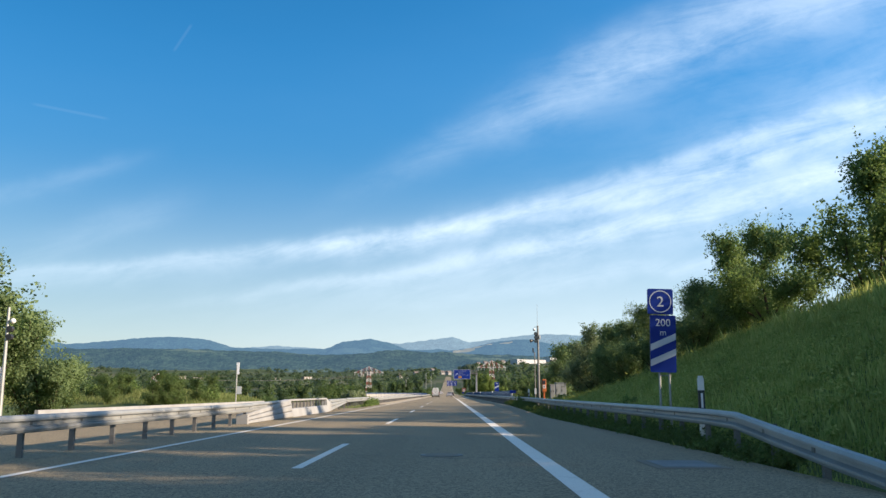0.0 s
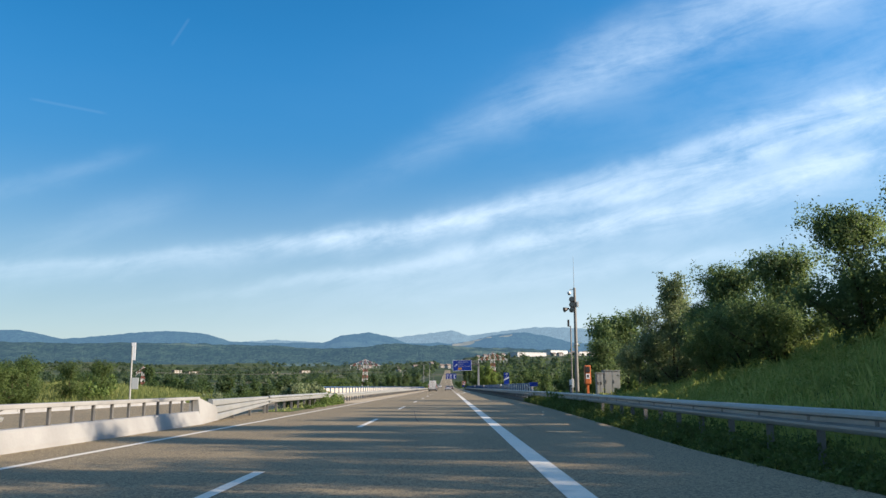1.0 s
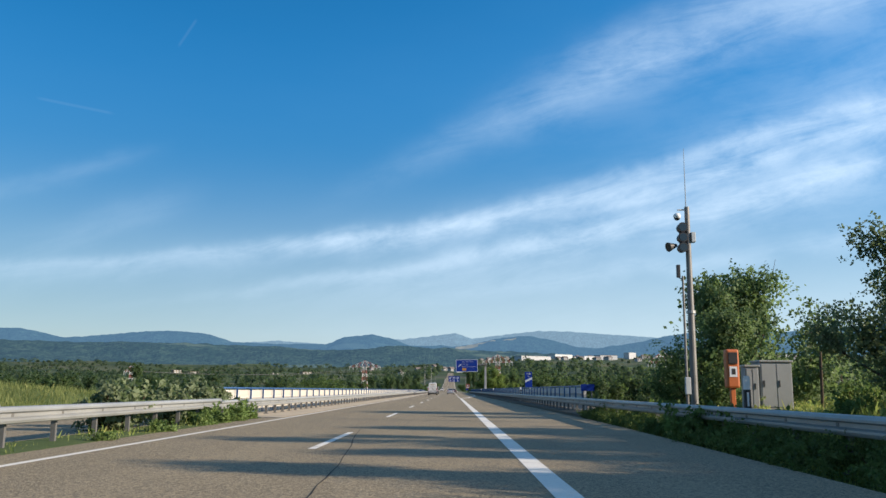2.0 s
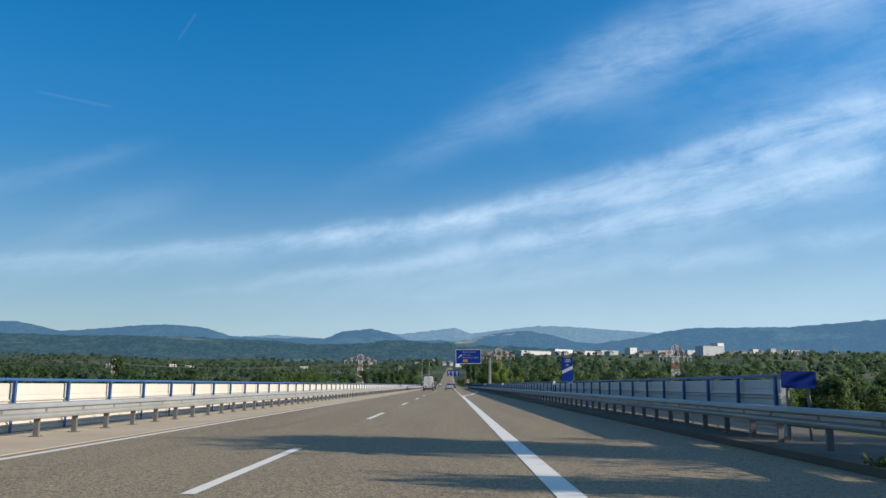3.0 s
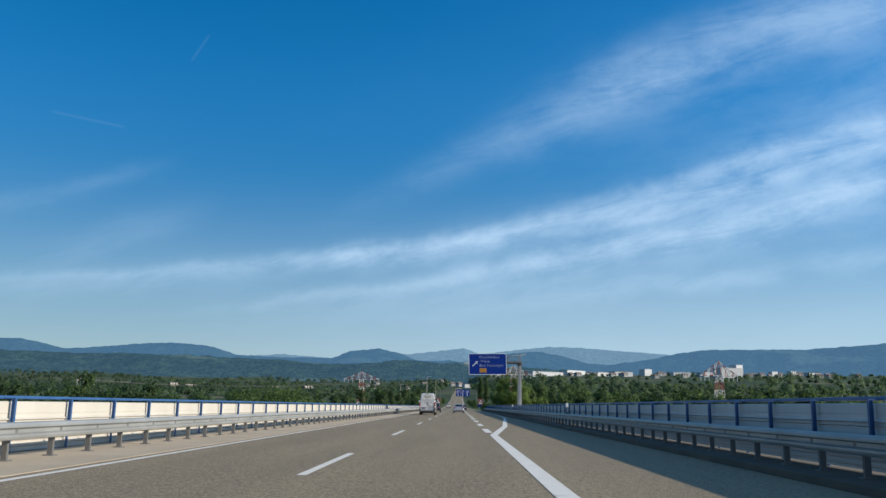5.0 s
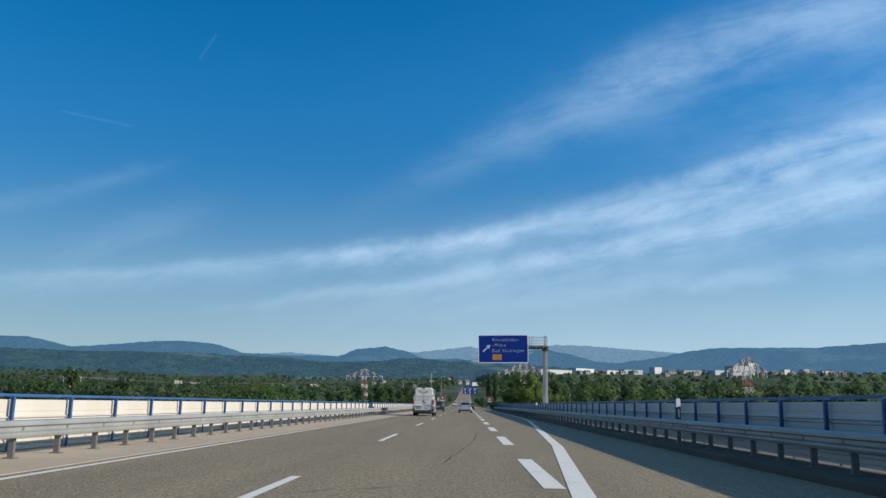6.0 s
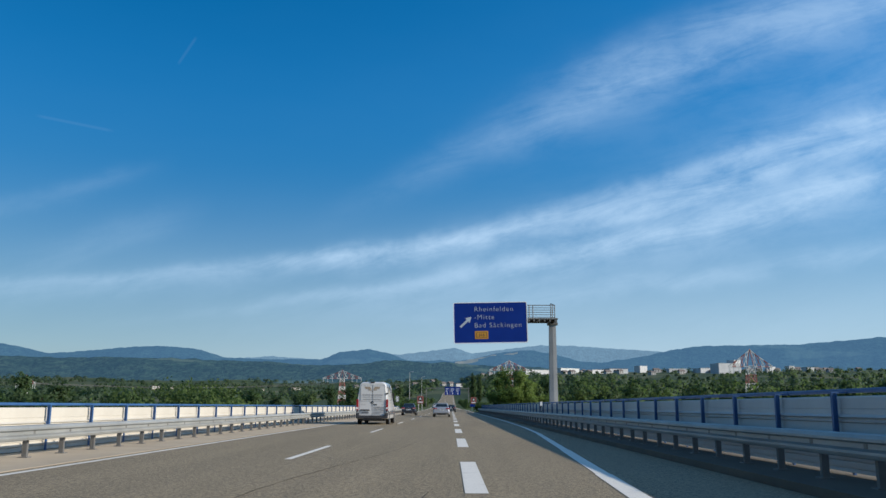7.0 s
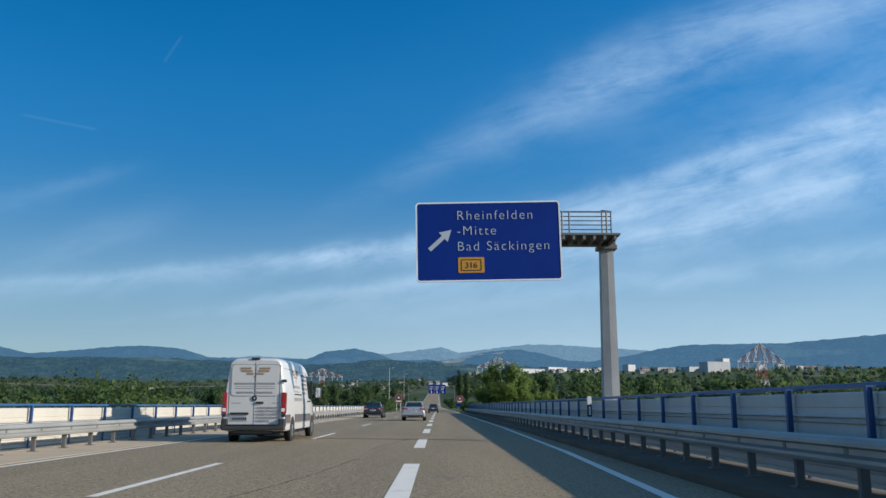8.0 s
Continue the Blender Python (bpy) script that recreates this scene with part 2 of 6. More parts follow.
ASPHALT = material("asphalt", make_asphalt)
LANE = material("road_marking", make_lane_paint)
GROUND = material("ground", make_ground)
ZINC = worn("galvanised_steel", (0.30, 0.31, 0.30), (0.39, 0.40, 0.385), 0.5, 0.40, 0.8, 30.0)
ZINC_DULL = worn("dull_steel", (0.14, 0.14, 0.135), (0.22, 0.215, 0.20), 0.6, 0.4, 1.2, 30.0)
GANTRY_STEEL = worn("gantry_steel", (0.32, 0.325, 0.325), (0.24, 0.245, 0.245), 0.5, 0.25, 0.8, 30.0)
BLUE = worn("blue_steel_paint", (0.026, 0.080, 0.21), (0.042, 0.115, 0.265), 0.45, 0.0, 1.0, 30.0)
PANEL = worn("noise_panel", (0.58, 0.55, 0.475), (0.50, 0.47, 0.40), 0.55, 0.0, 0.5, 20.0, 0.1)
PANEL_GREY = worn("grey_noise_panel", (0.58, 0.57, 0.54), (0.49, 0.48, 0.455), 0.6, 0.0, 0.5, 20.0, 0.1)
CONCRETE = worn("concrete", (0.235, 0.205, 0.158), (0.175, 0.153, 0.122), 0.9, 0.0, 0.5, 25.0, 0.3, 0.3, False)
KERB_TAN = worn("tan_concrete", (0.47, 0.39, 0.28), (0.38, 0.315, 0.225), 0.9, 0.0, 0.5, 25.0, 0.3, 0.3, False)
# right kerb: the noise wall's shade is put into a darker concrete colour
KERB_SHADED = worn("shaded_concrete", (0.128, 0.110, 0.082), (0.092, 0.080, 0.062), 0.9, 0.0, 0.5, 25.0, 0.3, 0.3, False)
BARRIER = worn("pale_barrier_paint", (0.35, 0.355, 0.345), (0.27, 0.27, 0.26), 0.6, 0.1, 0.7, 25.0)
SIGN_BLUE = worn("sign_blue", (0.0015, 0.021, 0.185), (0.003, 0.027, 0.215), 0.45, 0.0, 0.8, 40.0, 0.02, 0.2)
SIGN_WHITE = worn("sign_white", (0.80, 0.82, 0.84), (0.70, 0.72, 0.74), 0.45, 0.0, 1.0, 40.0, 0.02)
# white of letters and stripes, greyed and blued to hold the signs' shade
SIGN_WHITE_SHADED = worn("shaded_sign_white", (0.44, 0.49, 0.54), (0.39, 0.44, 0.49), 0.45, 0.0, 1.0, 40.0, 0.02)
SIGN_YELLOW = worn("sign_yellow", (0.56, 0.27, 0.018), (0.50, 0.23, 0.018), 0.45, 0.0, 1.0, 40.0, 0.02)
BLACK = worn("black_plastic", (0.018, 0.018, 0.019), (0.03, 0.03, 0.031), 0.5, 0.0, 2.0, 40.0)
WHITE_PLASTIC = worn("white_plastic", (0.78, 0.78, 0.76), (0.66, 0.66, 0.63), 0.5, 0.0, 2.0, 30.0)
ORANGE = worn("orange_plastic", (0.58, 0.15, 0.04), (0.50, 0.13, 0.035), 0.5, 0.0, 2.0, 30.0)
BOX_GREY = worn("grey_cabinet", (0.52, 0.55, 0.55), (0.42, 0.45, 0.45), 0.55, 0.0, 0.9, 25.0)
CABINET = worn("pale_cabinet_paint", (0.28, 0.30, 0.30), (0.22, 0.24, 0.24), 0.55, 0.0, 0.9, 25.0)
BARK = worn("bark", (0.10, 0.075, 0.05), (0.06, 0.045, 0.032), 0.9, 0.0, 3.0, 14.0, 0.8, 0.2)
RED_PAINT = worn("red_paint", (0.29, 0.085, 0.068), (0.25, 0.085, 0.07), 0.6, 0.0, 0.2, 4.0)
WHITE_PAINT = worn("white_paint", (0.62, 0.61, 0.58), (0.52, 0.51, 0.48), 0.6, 0.0, 0.2, 4.0)
ROOF = worn("roof_tiles", (0.125, 0.105, 0.098), (0.16, 0.135, 0.122), 0.85, 0.0, 0.2, 2.0)
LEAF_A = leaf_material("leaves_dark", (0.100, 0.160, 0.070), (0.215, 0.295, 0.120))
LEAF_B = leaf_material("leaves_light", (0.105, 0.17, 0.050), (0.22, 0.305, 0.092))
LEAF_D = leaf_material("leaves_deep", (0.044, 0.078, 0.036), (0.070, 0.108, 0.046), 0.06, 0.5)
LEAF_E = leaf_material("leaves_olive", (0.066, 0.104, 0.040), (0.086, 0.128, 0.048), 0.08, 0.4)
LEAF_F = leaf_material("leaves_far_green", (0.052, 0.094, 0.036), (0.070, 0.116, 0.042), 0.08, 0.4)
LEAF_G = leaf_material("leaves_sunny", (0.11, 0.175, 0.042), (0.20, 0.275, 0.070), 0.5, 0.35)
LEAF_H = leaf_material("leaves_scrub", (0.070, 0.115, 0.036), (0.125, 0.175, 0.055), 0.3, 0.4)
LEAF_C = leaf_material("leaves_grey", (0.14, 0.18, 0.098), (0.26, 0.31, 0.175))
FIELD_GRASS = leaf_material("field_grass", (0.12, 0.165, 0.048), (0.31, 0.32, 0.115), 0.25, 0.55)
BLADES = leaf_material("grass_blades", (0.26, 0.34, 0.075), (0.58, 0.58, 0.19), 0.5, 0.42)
# bluish leaf tones carry the haze over the far woods
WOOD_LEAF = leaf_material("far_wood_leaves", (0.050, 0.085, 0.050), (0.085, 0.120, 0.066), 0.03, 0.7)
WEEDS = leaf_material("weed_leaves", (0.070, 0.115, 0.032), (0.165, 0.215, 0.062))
HOUSE = worn("pale_render", (0.36, 0.36, 0.35), (0.29, 0.29, 0.285), 0.8, 0.0, 0.05, 1.0)
HALL_WHITE = worn("white_cladding", (0.47, 0.48, 0.49), (0.40, 0.41, 0.42), 0.6, 0.0, 0.05, 1.0)
GLASS = material("dark_glass", make_glass)
TYRE = worn("tyre_rubber", (0.018, 0.018, 0.018), (0.03, 0.029, 0.028), 0.85, 0.0, 3.0, 30.0)
RIM = worn("rim_metal", (0.34, 0.35, 0.36), (0.26, 0.27, 0.28), 0.4, 0.7, 3.0, 30.0)
VAN_WHITE = plain("white_car_paint", (0.55, 0.548, 0.535), 0.32, 0.0, 0.5)
SILVER = plain("silver_car_paint", (0.43, 0.43, 0.45), 0.34, 0.6, 0.6)
NAVY = plain("dark_car_paint", (0.022, 0.024, 0.032), 0.26, 0.2, 0.8)
TRIM = worn("grey_trim", (0.075, 0.078, 0.082), (0.10, 0.103, 0.108), 0.6, 0.0, 2.0, 30.0)
BUMPER = worn("dark_bumper_plastic", (0.030, 0.031, 0.033), (0.045, 0.046, 0.048), 0.6, 0.0, 2.0, 30.0)
# the van's white plate, greyed: shade of its recess is in the colour
PLATE_SHADED = worn("shaded_plate_white", (0.40, 0.41, 0.42), (0.34, 0.35, 0.36), 0.45, 0.0, 1.0, 40.0, 0.02)
LAMP_RED = plain("tail_lamp_red", (0.27, 0.010, 0.014), 0.18, 0.0, 0.8)
LAMP_AMBER = plain("amber_lens", (0.80, 0.22, 0.02), 0.2, 0.0, 0.5)
TAR = worn("tar", (0.030, 0.028, 0.025), (0.045, 0.041, 0.036), 0.9, 0.0, 3.0, 30.0, 0.1, 0.2)
CHROME = plain("chrome", (0.75, 0.75, 0.76), 0.12, 1.0)
PRINT_GREY = plain("grey_print", (0.27, 0.26, 0.25), 0.5)
PRINT_GOLD = plain("bronze_print", (0.32, 0.23, 0.14), 0.45, 0.2)
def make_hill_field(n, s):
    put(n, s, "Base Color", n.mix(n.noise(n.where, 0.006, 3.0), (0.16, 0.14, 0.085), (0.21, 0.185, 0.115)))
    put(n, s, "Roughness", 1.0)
    # blue emission stands in for the haze over the field
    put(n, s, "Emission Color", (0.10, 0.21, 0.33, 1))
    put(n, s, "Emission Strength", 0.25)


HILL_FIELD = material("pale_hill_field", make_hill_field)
# the last two values paint haze in as emission: its tint and strength
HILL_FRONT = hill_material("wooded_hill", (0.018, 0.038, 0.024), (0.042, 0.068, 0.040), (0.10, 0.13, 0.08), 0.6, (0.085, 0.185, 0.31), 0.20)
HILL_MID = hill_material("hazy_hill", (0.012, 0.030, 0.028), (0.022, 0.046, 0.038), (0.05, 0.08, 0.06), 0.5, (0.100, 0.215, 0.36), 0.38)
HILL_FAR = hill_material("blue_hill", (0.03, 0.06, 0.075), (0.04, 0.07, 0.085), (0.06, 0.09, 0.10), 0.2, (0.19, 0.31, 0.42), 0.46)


# ---- mesh helpers ----
def finish(bm, name, mat, smooth=False):
    me = bpy.data.meshes.new(name)
    bmesh.ops.recalc_face_normals(bm, faces=bm.faces)
    bm.to_mesh(me)
    bm.free()
    for m in (mat if isinstance(mat, (list, tuple)) else [mat]):
        me.materials.append(m)
    if smooth:
        for p in me.polygons:
            p.use_smooth = True
    return me


def part(name, bm, mat, parent=None, label="", smooth=False, at=None):
    """Links a bmesh as one mesh object, under a thing or a part where one is given."""
    ob = new(name, finish(bm, name, mat, smooth))
    if at is not None:
        ob.matrix_basis = at
    if parent is not None:
        ob.parent = parent
    return tagged(ob, label)


def piece(name, me, parent, at):
    """One more object on a shared mesh."""
    ob = new(name, me)
    ob.parent = parent
    ob.matrix_basis = at
    return ob


def thing(name, label, category, at=None, group="", kind=""):
    ob = new(name)
    ob.empty_display_size = 0.2
    if at is not None:
        ob.matrix_basis = at
    return tagged(ob, label, category, group, kind)


def box(bm, x0, x1, y0, y1, z0, z1, bevel=0.0):
    vs = [bm.verts.new((x, y, z)) for z in (z0, z1) for y in (y0, y1) for x in (x0, x1)]
    fs = [bm.faces.new([vs[i] for i in f]) for f in ((0, 2, 3, 1), (4, 5, 7, 6), (0, 1, 5, 4), (2, 6, 7, 3), (0, 4, 6, 2), (1, 3, 7, 5))]
    if bevel:
        es = {e for f in fs for e in f.edges}
        bmesh.ops.bevel(bm, geom=list(es), offset=bevel, segments=2, affect="EDGES", profile=0.6)
    return bm


def boxed(*a, bevel=0.0):
    return box(bmesh.new(), *a, bevel=bevel)


def tube(bm, a, b, r0, r1=None, n=10, caps=True):
    """A tapered round bar from a to b."""
    a, b = Vector(a), Vector(b)
    r1 = r0 if r1 is None else r1
    turn = (b - a).to_track_quat("Z", "Y").to_matrix()
    rings = []
    for c, r in ((a, r0), (b, r1)):
        rings.append([bm.verts.new(c + turn @ Vector((r * math.cos(i * math.tau / n), r * math.sin(i * math.tau / n), 0))) for i in range(n)])
    for i in range(n):
        bm.faces.new((rings[0][i], rings[0][(i + 1) % n], rings[1][(i + 1) % n], rings[1][i]))
    if caps:
        bm.faces.new(rings[0][::-1])
        bm.faces.new(rings[1])
    return bm


def tubed(a, b, r0, r1=None, n=10):
    return tube(bmesh.new(), a, b, r0, r1, n)


def sweep(bm, profile, path, closed=False):
    """An outline (across, up) carried along a path of (x, y, z)."""
    rings = []
    for i, c in enumerate(path):
        a, b = Vector(path[max(i - 1, 0)]), Vector(path[min(i + 1, len(path) - 1)])
        w = (b - a)
        side = Vector((w.y, -w.x, 0)).normalized()
        rings.append([bm.verts.new(Vector(c) + side * u + Vector((0, 0, v))) for u, v in profile])
    k = len(profile)
    for r0, r1 in zip(rings, rings[1:]):
        for i in range(k if closed else k - 1):
            bm.faces.new((r0[i], r0[(i + 1) % k], r1[(i + 1) % k], r1[i]))
    if closed:
        bm.faces.new(rings[0])
        bm.faces.new(rings[-1][::-1])
    return bm


def grid_mesh(name, xs, ys, height, mat, smooth=True):
    X, Y = np.meshgrid(xs, ys)
    Z = height(X, Y)
    co = np.stack([X.ravel(), Y.ravel(), Z.ravel()], 1)
    nx, ny = len(xs), len(ys)
    i = np.arange((ny - 1) * nx).reshape(ny - 1, nx)[:, :-1].ravel()
    faces = np.stack([i, i + 1, i + nx + 1, i + nx], 1)
    me = bpy.data.meshes.new(name)
    me.from_pydata(co.tolist(), [], faces.tolist())
    me.materials.append(mat)
    if smooth:
        me.polygons.foreach_set("use_smooth", [True] * len(me.polygons))
    return new(name, me)


def lettering(name, text, size, mat, parent, at, label="", align="LEFT", depth=0.003, spread=1.0, thin=0.0):
    cu = bpy.data.curves.new(name, "FONT")
    cu.body, cu.size, cu.align_x, cu.extrude = text, size, align, depth
    cu.space_character, cu.offset = spread, -thin
    cu.materials.append(mat)
    ob = new(name, cu)
    ob.parent = parent
    ob.matrix_basis = at
    return tagged(ob, label)

# ---- ground and road ----
def smooth01(v):
    v = np.clip(v, 0, 1)
    return v * v * (3 - 2 * v)


def road_z(y):
    """The road's own height: level over the bridge, then a slow climb."""
    y = np.asarray(y, float)
    d = np.clip(y - 340, 0, 520)
    return 0.00004 * d * d + np.clip(y - 860, 0, None) * 0.030


def slope_rate(y):
    return np.interp(y, [-60, 20, 37, 56, 70, 82, 95], [0.60, 0.60, 0.50, 0.33, 0.19, 0.06, 0.0])


def land_z(X, Y):
    r = np.hypot(X, Y - 150)
    far = np.interp(r, [0, 150, 300, 500, 800, 1200, 1600, 2200, 2800, 3400, 5000], [-13, -13, -9, 0, 14, 37, 58, 88, 112, 130, 150])
    low = np.interp(r, [0, 150, 300, 500, 800, 1200, 1600, 2200, 2800, 3400, 5000], [-13, -13, -10, -3, 3, 12, 23, 46, 88, 125, 150])
    side = smooth01((X / np.maximum(r, 1) + 0.10) / 0.20)
    far = low * (1 - side) + far * side
    rough = 1.5 * np.sin(X * 0.021 + 1.3) * np.sin(Y * 0.017) * smooth01((r - 60) / 300)
    valley = far + rough
    # plateau where the drive begins
    flat = -0.25 + 0 * X
    bank = np.clip(X - 4.4, 0, 7.8) * slope_rate(Y) + np.clip(X - 12.2, 0, 30) * 0.05 * smooth01((90 - Y) / 60)
    flat = flat + bank
    left = np.clip(-22 - X, 0, 200) * -0.035
    flat = flat + left
    edge = smooth01((Y - 84) / 34 + 0.15 * np.sin(X * 0.09))
    z = flat * (1 - edge) + valley * edge
    # a grass mound beyond the oncoming lanes
    mound = np.exp(-((X + 37) / 15.5) ** 4 - ((Y - 108) / 38.0) ** 4) * smooth01((-21.0 - X) / 2.0)
    z = z * (1 - mound) + (0.95 + 0.35 * np.sin(X * 0.31 + 1) * np.sin(Y * 0.13)) * mound
    # the road's dam beyond the bridge
    dam = smooth01((Y - 322) / 16) * (1 - smooth01((np.abs(X + 3) - 13) / 45))
    z = z * (1 - dam) + (road_z(Y) - 0.22) * dam
    return z


def ground_at(x, y):
    return float(land_z(np.array([[float(x)]]), np.array([[float(y)]]))[0, 0])


def line_space(parts):
    return np.unique(np.concatenate(parts).round(3))


def build_ground():
    far = np.geomspace(44, 4900, 46)
    xs = line_space([-far, np.arange(-40, 3, 2.0), np.arange(3, 16, 0.6), np.arange(16, 42, 2.0), far])
    ys = line_space([-np.geomspace(30, 3000, 16), np.arange(-24, 130, 2.5), np.arange(130, 420, 6.0), np.geomspace(425, 4900, 60)])
    ob = grid_mesh("ground", xs, ys, land_z, GROUND)
    tagged(ob, "rolling green land with meadows and fields", "ground", kind="structure")


def strip(name, mat, x0, x1, y0, y1, lift, label, thick=0.0, step=6.0):
    ys = np.linspace(y0, y1, max(2, int((y1 - y0) / step) + 1))
    f0 = x0 if callable(x0) else (lambda y: x0)
    f1 = x1 if callable(x1) else (lambda y: x1)
    bm = bmesh.new()
    rows = []
    for y in ys:
        z = float(road_z(y)) + lift
        row = [bm.verts.new((f0(y), y, z)), bm.verts.new((f1(y), y, z))]
        if thick:
            row += [bm.verts.new((f1(y), y, z - thick)), bm.verts.new((f0(y), y, z - thick))]
        rows.append(row)
    k = len(rows[0])
    for a, b in zip(rows, rows[1:]):
        for i in range(k if thick else 1):
            bm.faces.new((a[i], a[(i + 1) % k], b[(i + 1) % k], b[i]))
    if thick:
        bm.faces.new(rows[0])
        bm.faces.new(rows[-1][::-1])
    return part(name, bm, mat, None, label)


BRIDGE0, BRIDGE1 = 86.0, 335.0


def right_edge(y):
    return float(np.interp(y, [-80, 20, 40, 62, 80, 335, 380, 470], [3.3, 3.3, 2.9, 3.6, 4.12, 4.12, 4.4, 1.6]))


def left_edge(y):
    return float(np.interp(y, [-80, 340, 430, 900], [-8.35, -8.35, -7.5, -7.2]))


def build_road():
    tagged(strip("road", ASPHALT, left_edge, right_edge, -80, 1500, 0.0, "worn grey-brown asphalt motorway carriageway", 0.18), category="road", kind="structure")
    tagged(strip("road", ASPHALT, -20.5, lambda y: float(np.interp(y, [82, 88], [-9.9, -11.2])), -80, 336, -0.03, "oncoming asphalt carriageway beside the median", 0.18), category="road", kind="structure")
    tagged(strip("bridge_deck", CONCRETE, -10.8, 7.8, BRIDGE0, BRIDGE1, -0.19, "concrete bridge deck under the road", 1.3), category="bridge", kind="structure")
    tagged(strip("bridge_deck", CONCRETE, -21.2, -10.85, BRIDGE0, BRIDGE1, -0.22, "concrete deck under the oncoming lanes", 1.3), category="bridge", kind="structure")
    tagged(strip("kerb", KERB_SHADED, 4.14, 7.6, BRIDGE0, BRIDGE1, 0.12, "raised concrete kerb cap along the bridge edge", 0.30), category="kerb", kind="structure")
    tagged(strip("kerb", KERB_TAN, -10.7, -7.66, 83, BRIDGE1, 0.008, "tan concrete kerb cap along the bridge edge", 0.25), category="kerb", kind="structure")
    tagged(strip("median", ASPHALT, -9.88, -8.37, -80, 63.5, -0.02, "paved median strip between the carriageways", 0.15), category="median", kind="structure")
    tagged(strip("median", GROUND, -9.88, -8.37, 63.5, 83, 0.0, "narrow grass median strip with weeds", 0.15), category="median", kind="structure")
    # piers below the deck
    for y in (125, 175, 225, 275):
        bm = bmesh.new()
        box(bm, -19.5, 4.2, y - 0.8, y + 0.8, -15, -1.45, 0.2)
        tagged(part("bridge_pier", bm, CONCRETE, None, "square concrete bridge pier under the deck"), category="bridge pier", kind="structure")


def mark(name, label, pieces):
    """Painted bars: x of the left side at both ends, width, start and end along the road."""
    bm = bmesh.new()
    for xa, xb, w, y0, y1 in pieces:
        n = max(1, int((y1 - y0) / 8))
        prev = None
        for i in range(n + 1):
            f = i / n
            x, y = xa + (xb - xa) * f, y0 + (y1 - y0) * f
            z = float(road_z(y)) + 0.006
            cur = [bm.verts.new((x - w / 2, y, z)), bm.verts.new((x + w / 2, y, z))]
            if prev:
                bm.faces.new((prev[0], prev[1], cur[1], cur[0]))
            prev = cur
    tagged(part(name, bm, LANE, None, label), category="road marking", kind="structure")


DASH0 = 12.42


def build_marks():
    mark("edge_line", "white solid edge line on the asphalt", [(-7.36, -7.36, 0.15, -80, 900)])
    mark("edge_line", "broad white solid edge line on the asphalt", [(0.0, 0.0, 0.30, -80, 158.6)])
    mark("edge_line", "white edge line swinging out to the exit lane", [(0.02, 1.25, 0.30, 158.6, 173.6), (1.25, 2.08, 0.28, 173.6, 189), (2.08, 2.5, 0.24, 189, 196.8), (2.5, 3.2, 0.2, 196.8, 210.4), (3.2, 3.5, 0.17, 210.4, 220.7), (3.5, 3.75, 0.16, 220.7, 244), (3.75, 3.8, 0.16, 244, 385), (3.8, 0.9, 0.16, 385, 468), (0.9, 0.9, 0.16, 468, 800)])
    y = DASH0 - 18 * 5
    while y < 700:
        mark("lane_dash", "white painted dash between the lanes", [(-3.75, -3.75, 0.15, y, y + 6.0)])
        y += 18.0
    y = 161.4
    while y < 420:
        mark("lane_dash", "broad white painted dash beside the exit lane", [(-0.08, -0.08, 0.30, y, y + 6.1)])
        y += 12.2
    # tar-sealed cracks and repairs
    random.seed(5)
    for x, y, l, a in ((-1.6, 166, 20, 0.12), (-3.0, 185, 16, 0.25), (1.6, 104, 14, -0.10), (-2.2, 52, 22, -0.16), (-0.6, 120, 18, 0.08), (-2.6, 206, 12, 0.3), (1.2, 44, 6, -0.2), (-5.6, 96, 20, 0.05), (-1.2, 222, 14, 0.2)):
        bm = bmesh.new()
        prev = None
        for i in range(29):
            f = i / 28
            px, py = x + a * l * f * 0.4 + random.uniform(-0.025, 0.025) + 0.08 * math.sin(f * 7 + x), y + l * f
            w = random.uniform(0.005, 0.013)
            cur = [bm.verts.new((px - w, py, 0.004)), bm.verts.new((px + w, py, 0.004))]
            if prev:
                bm.faces.new((prev[0], prev[1], cur[1], cur[0]))
            prev = cur
        tagged(part("tar_seam", bm, TAR, None, "dark tar-filled crack in the asphalt"), category="road crack", kind="structure")


build_ground()
build_road()
build_marks()


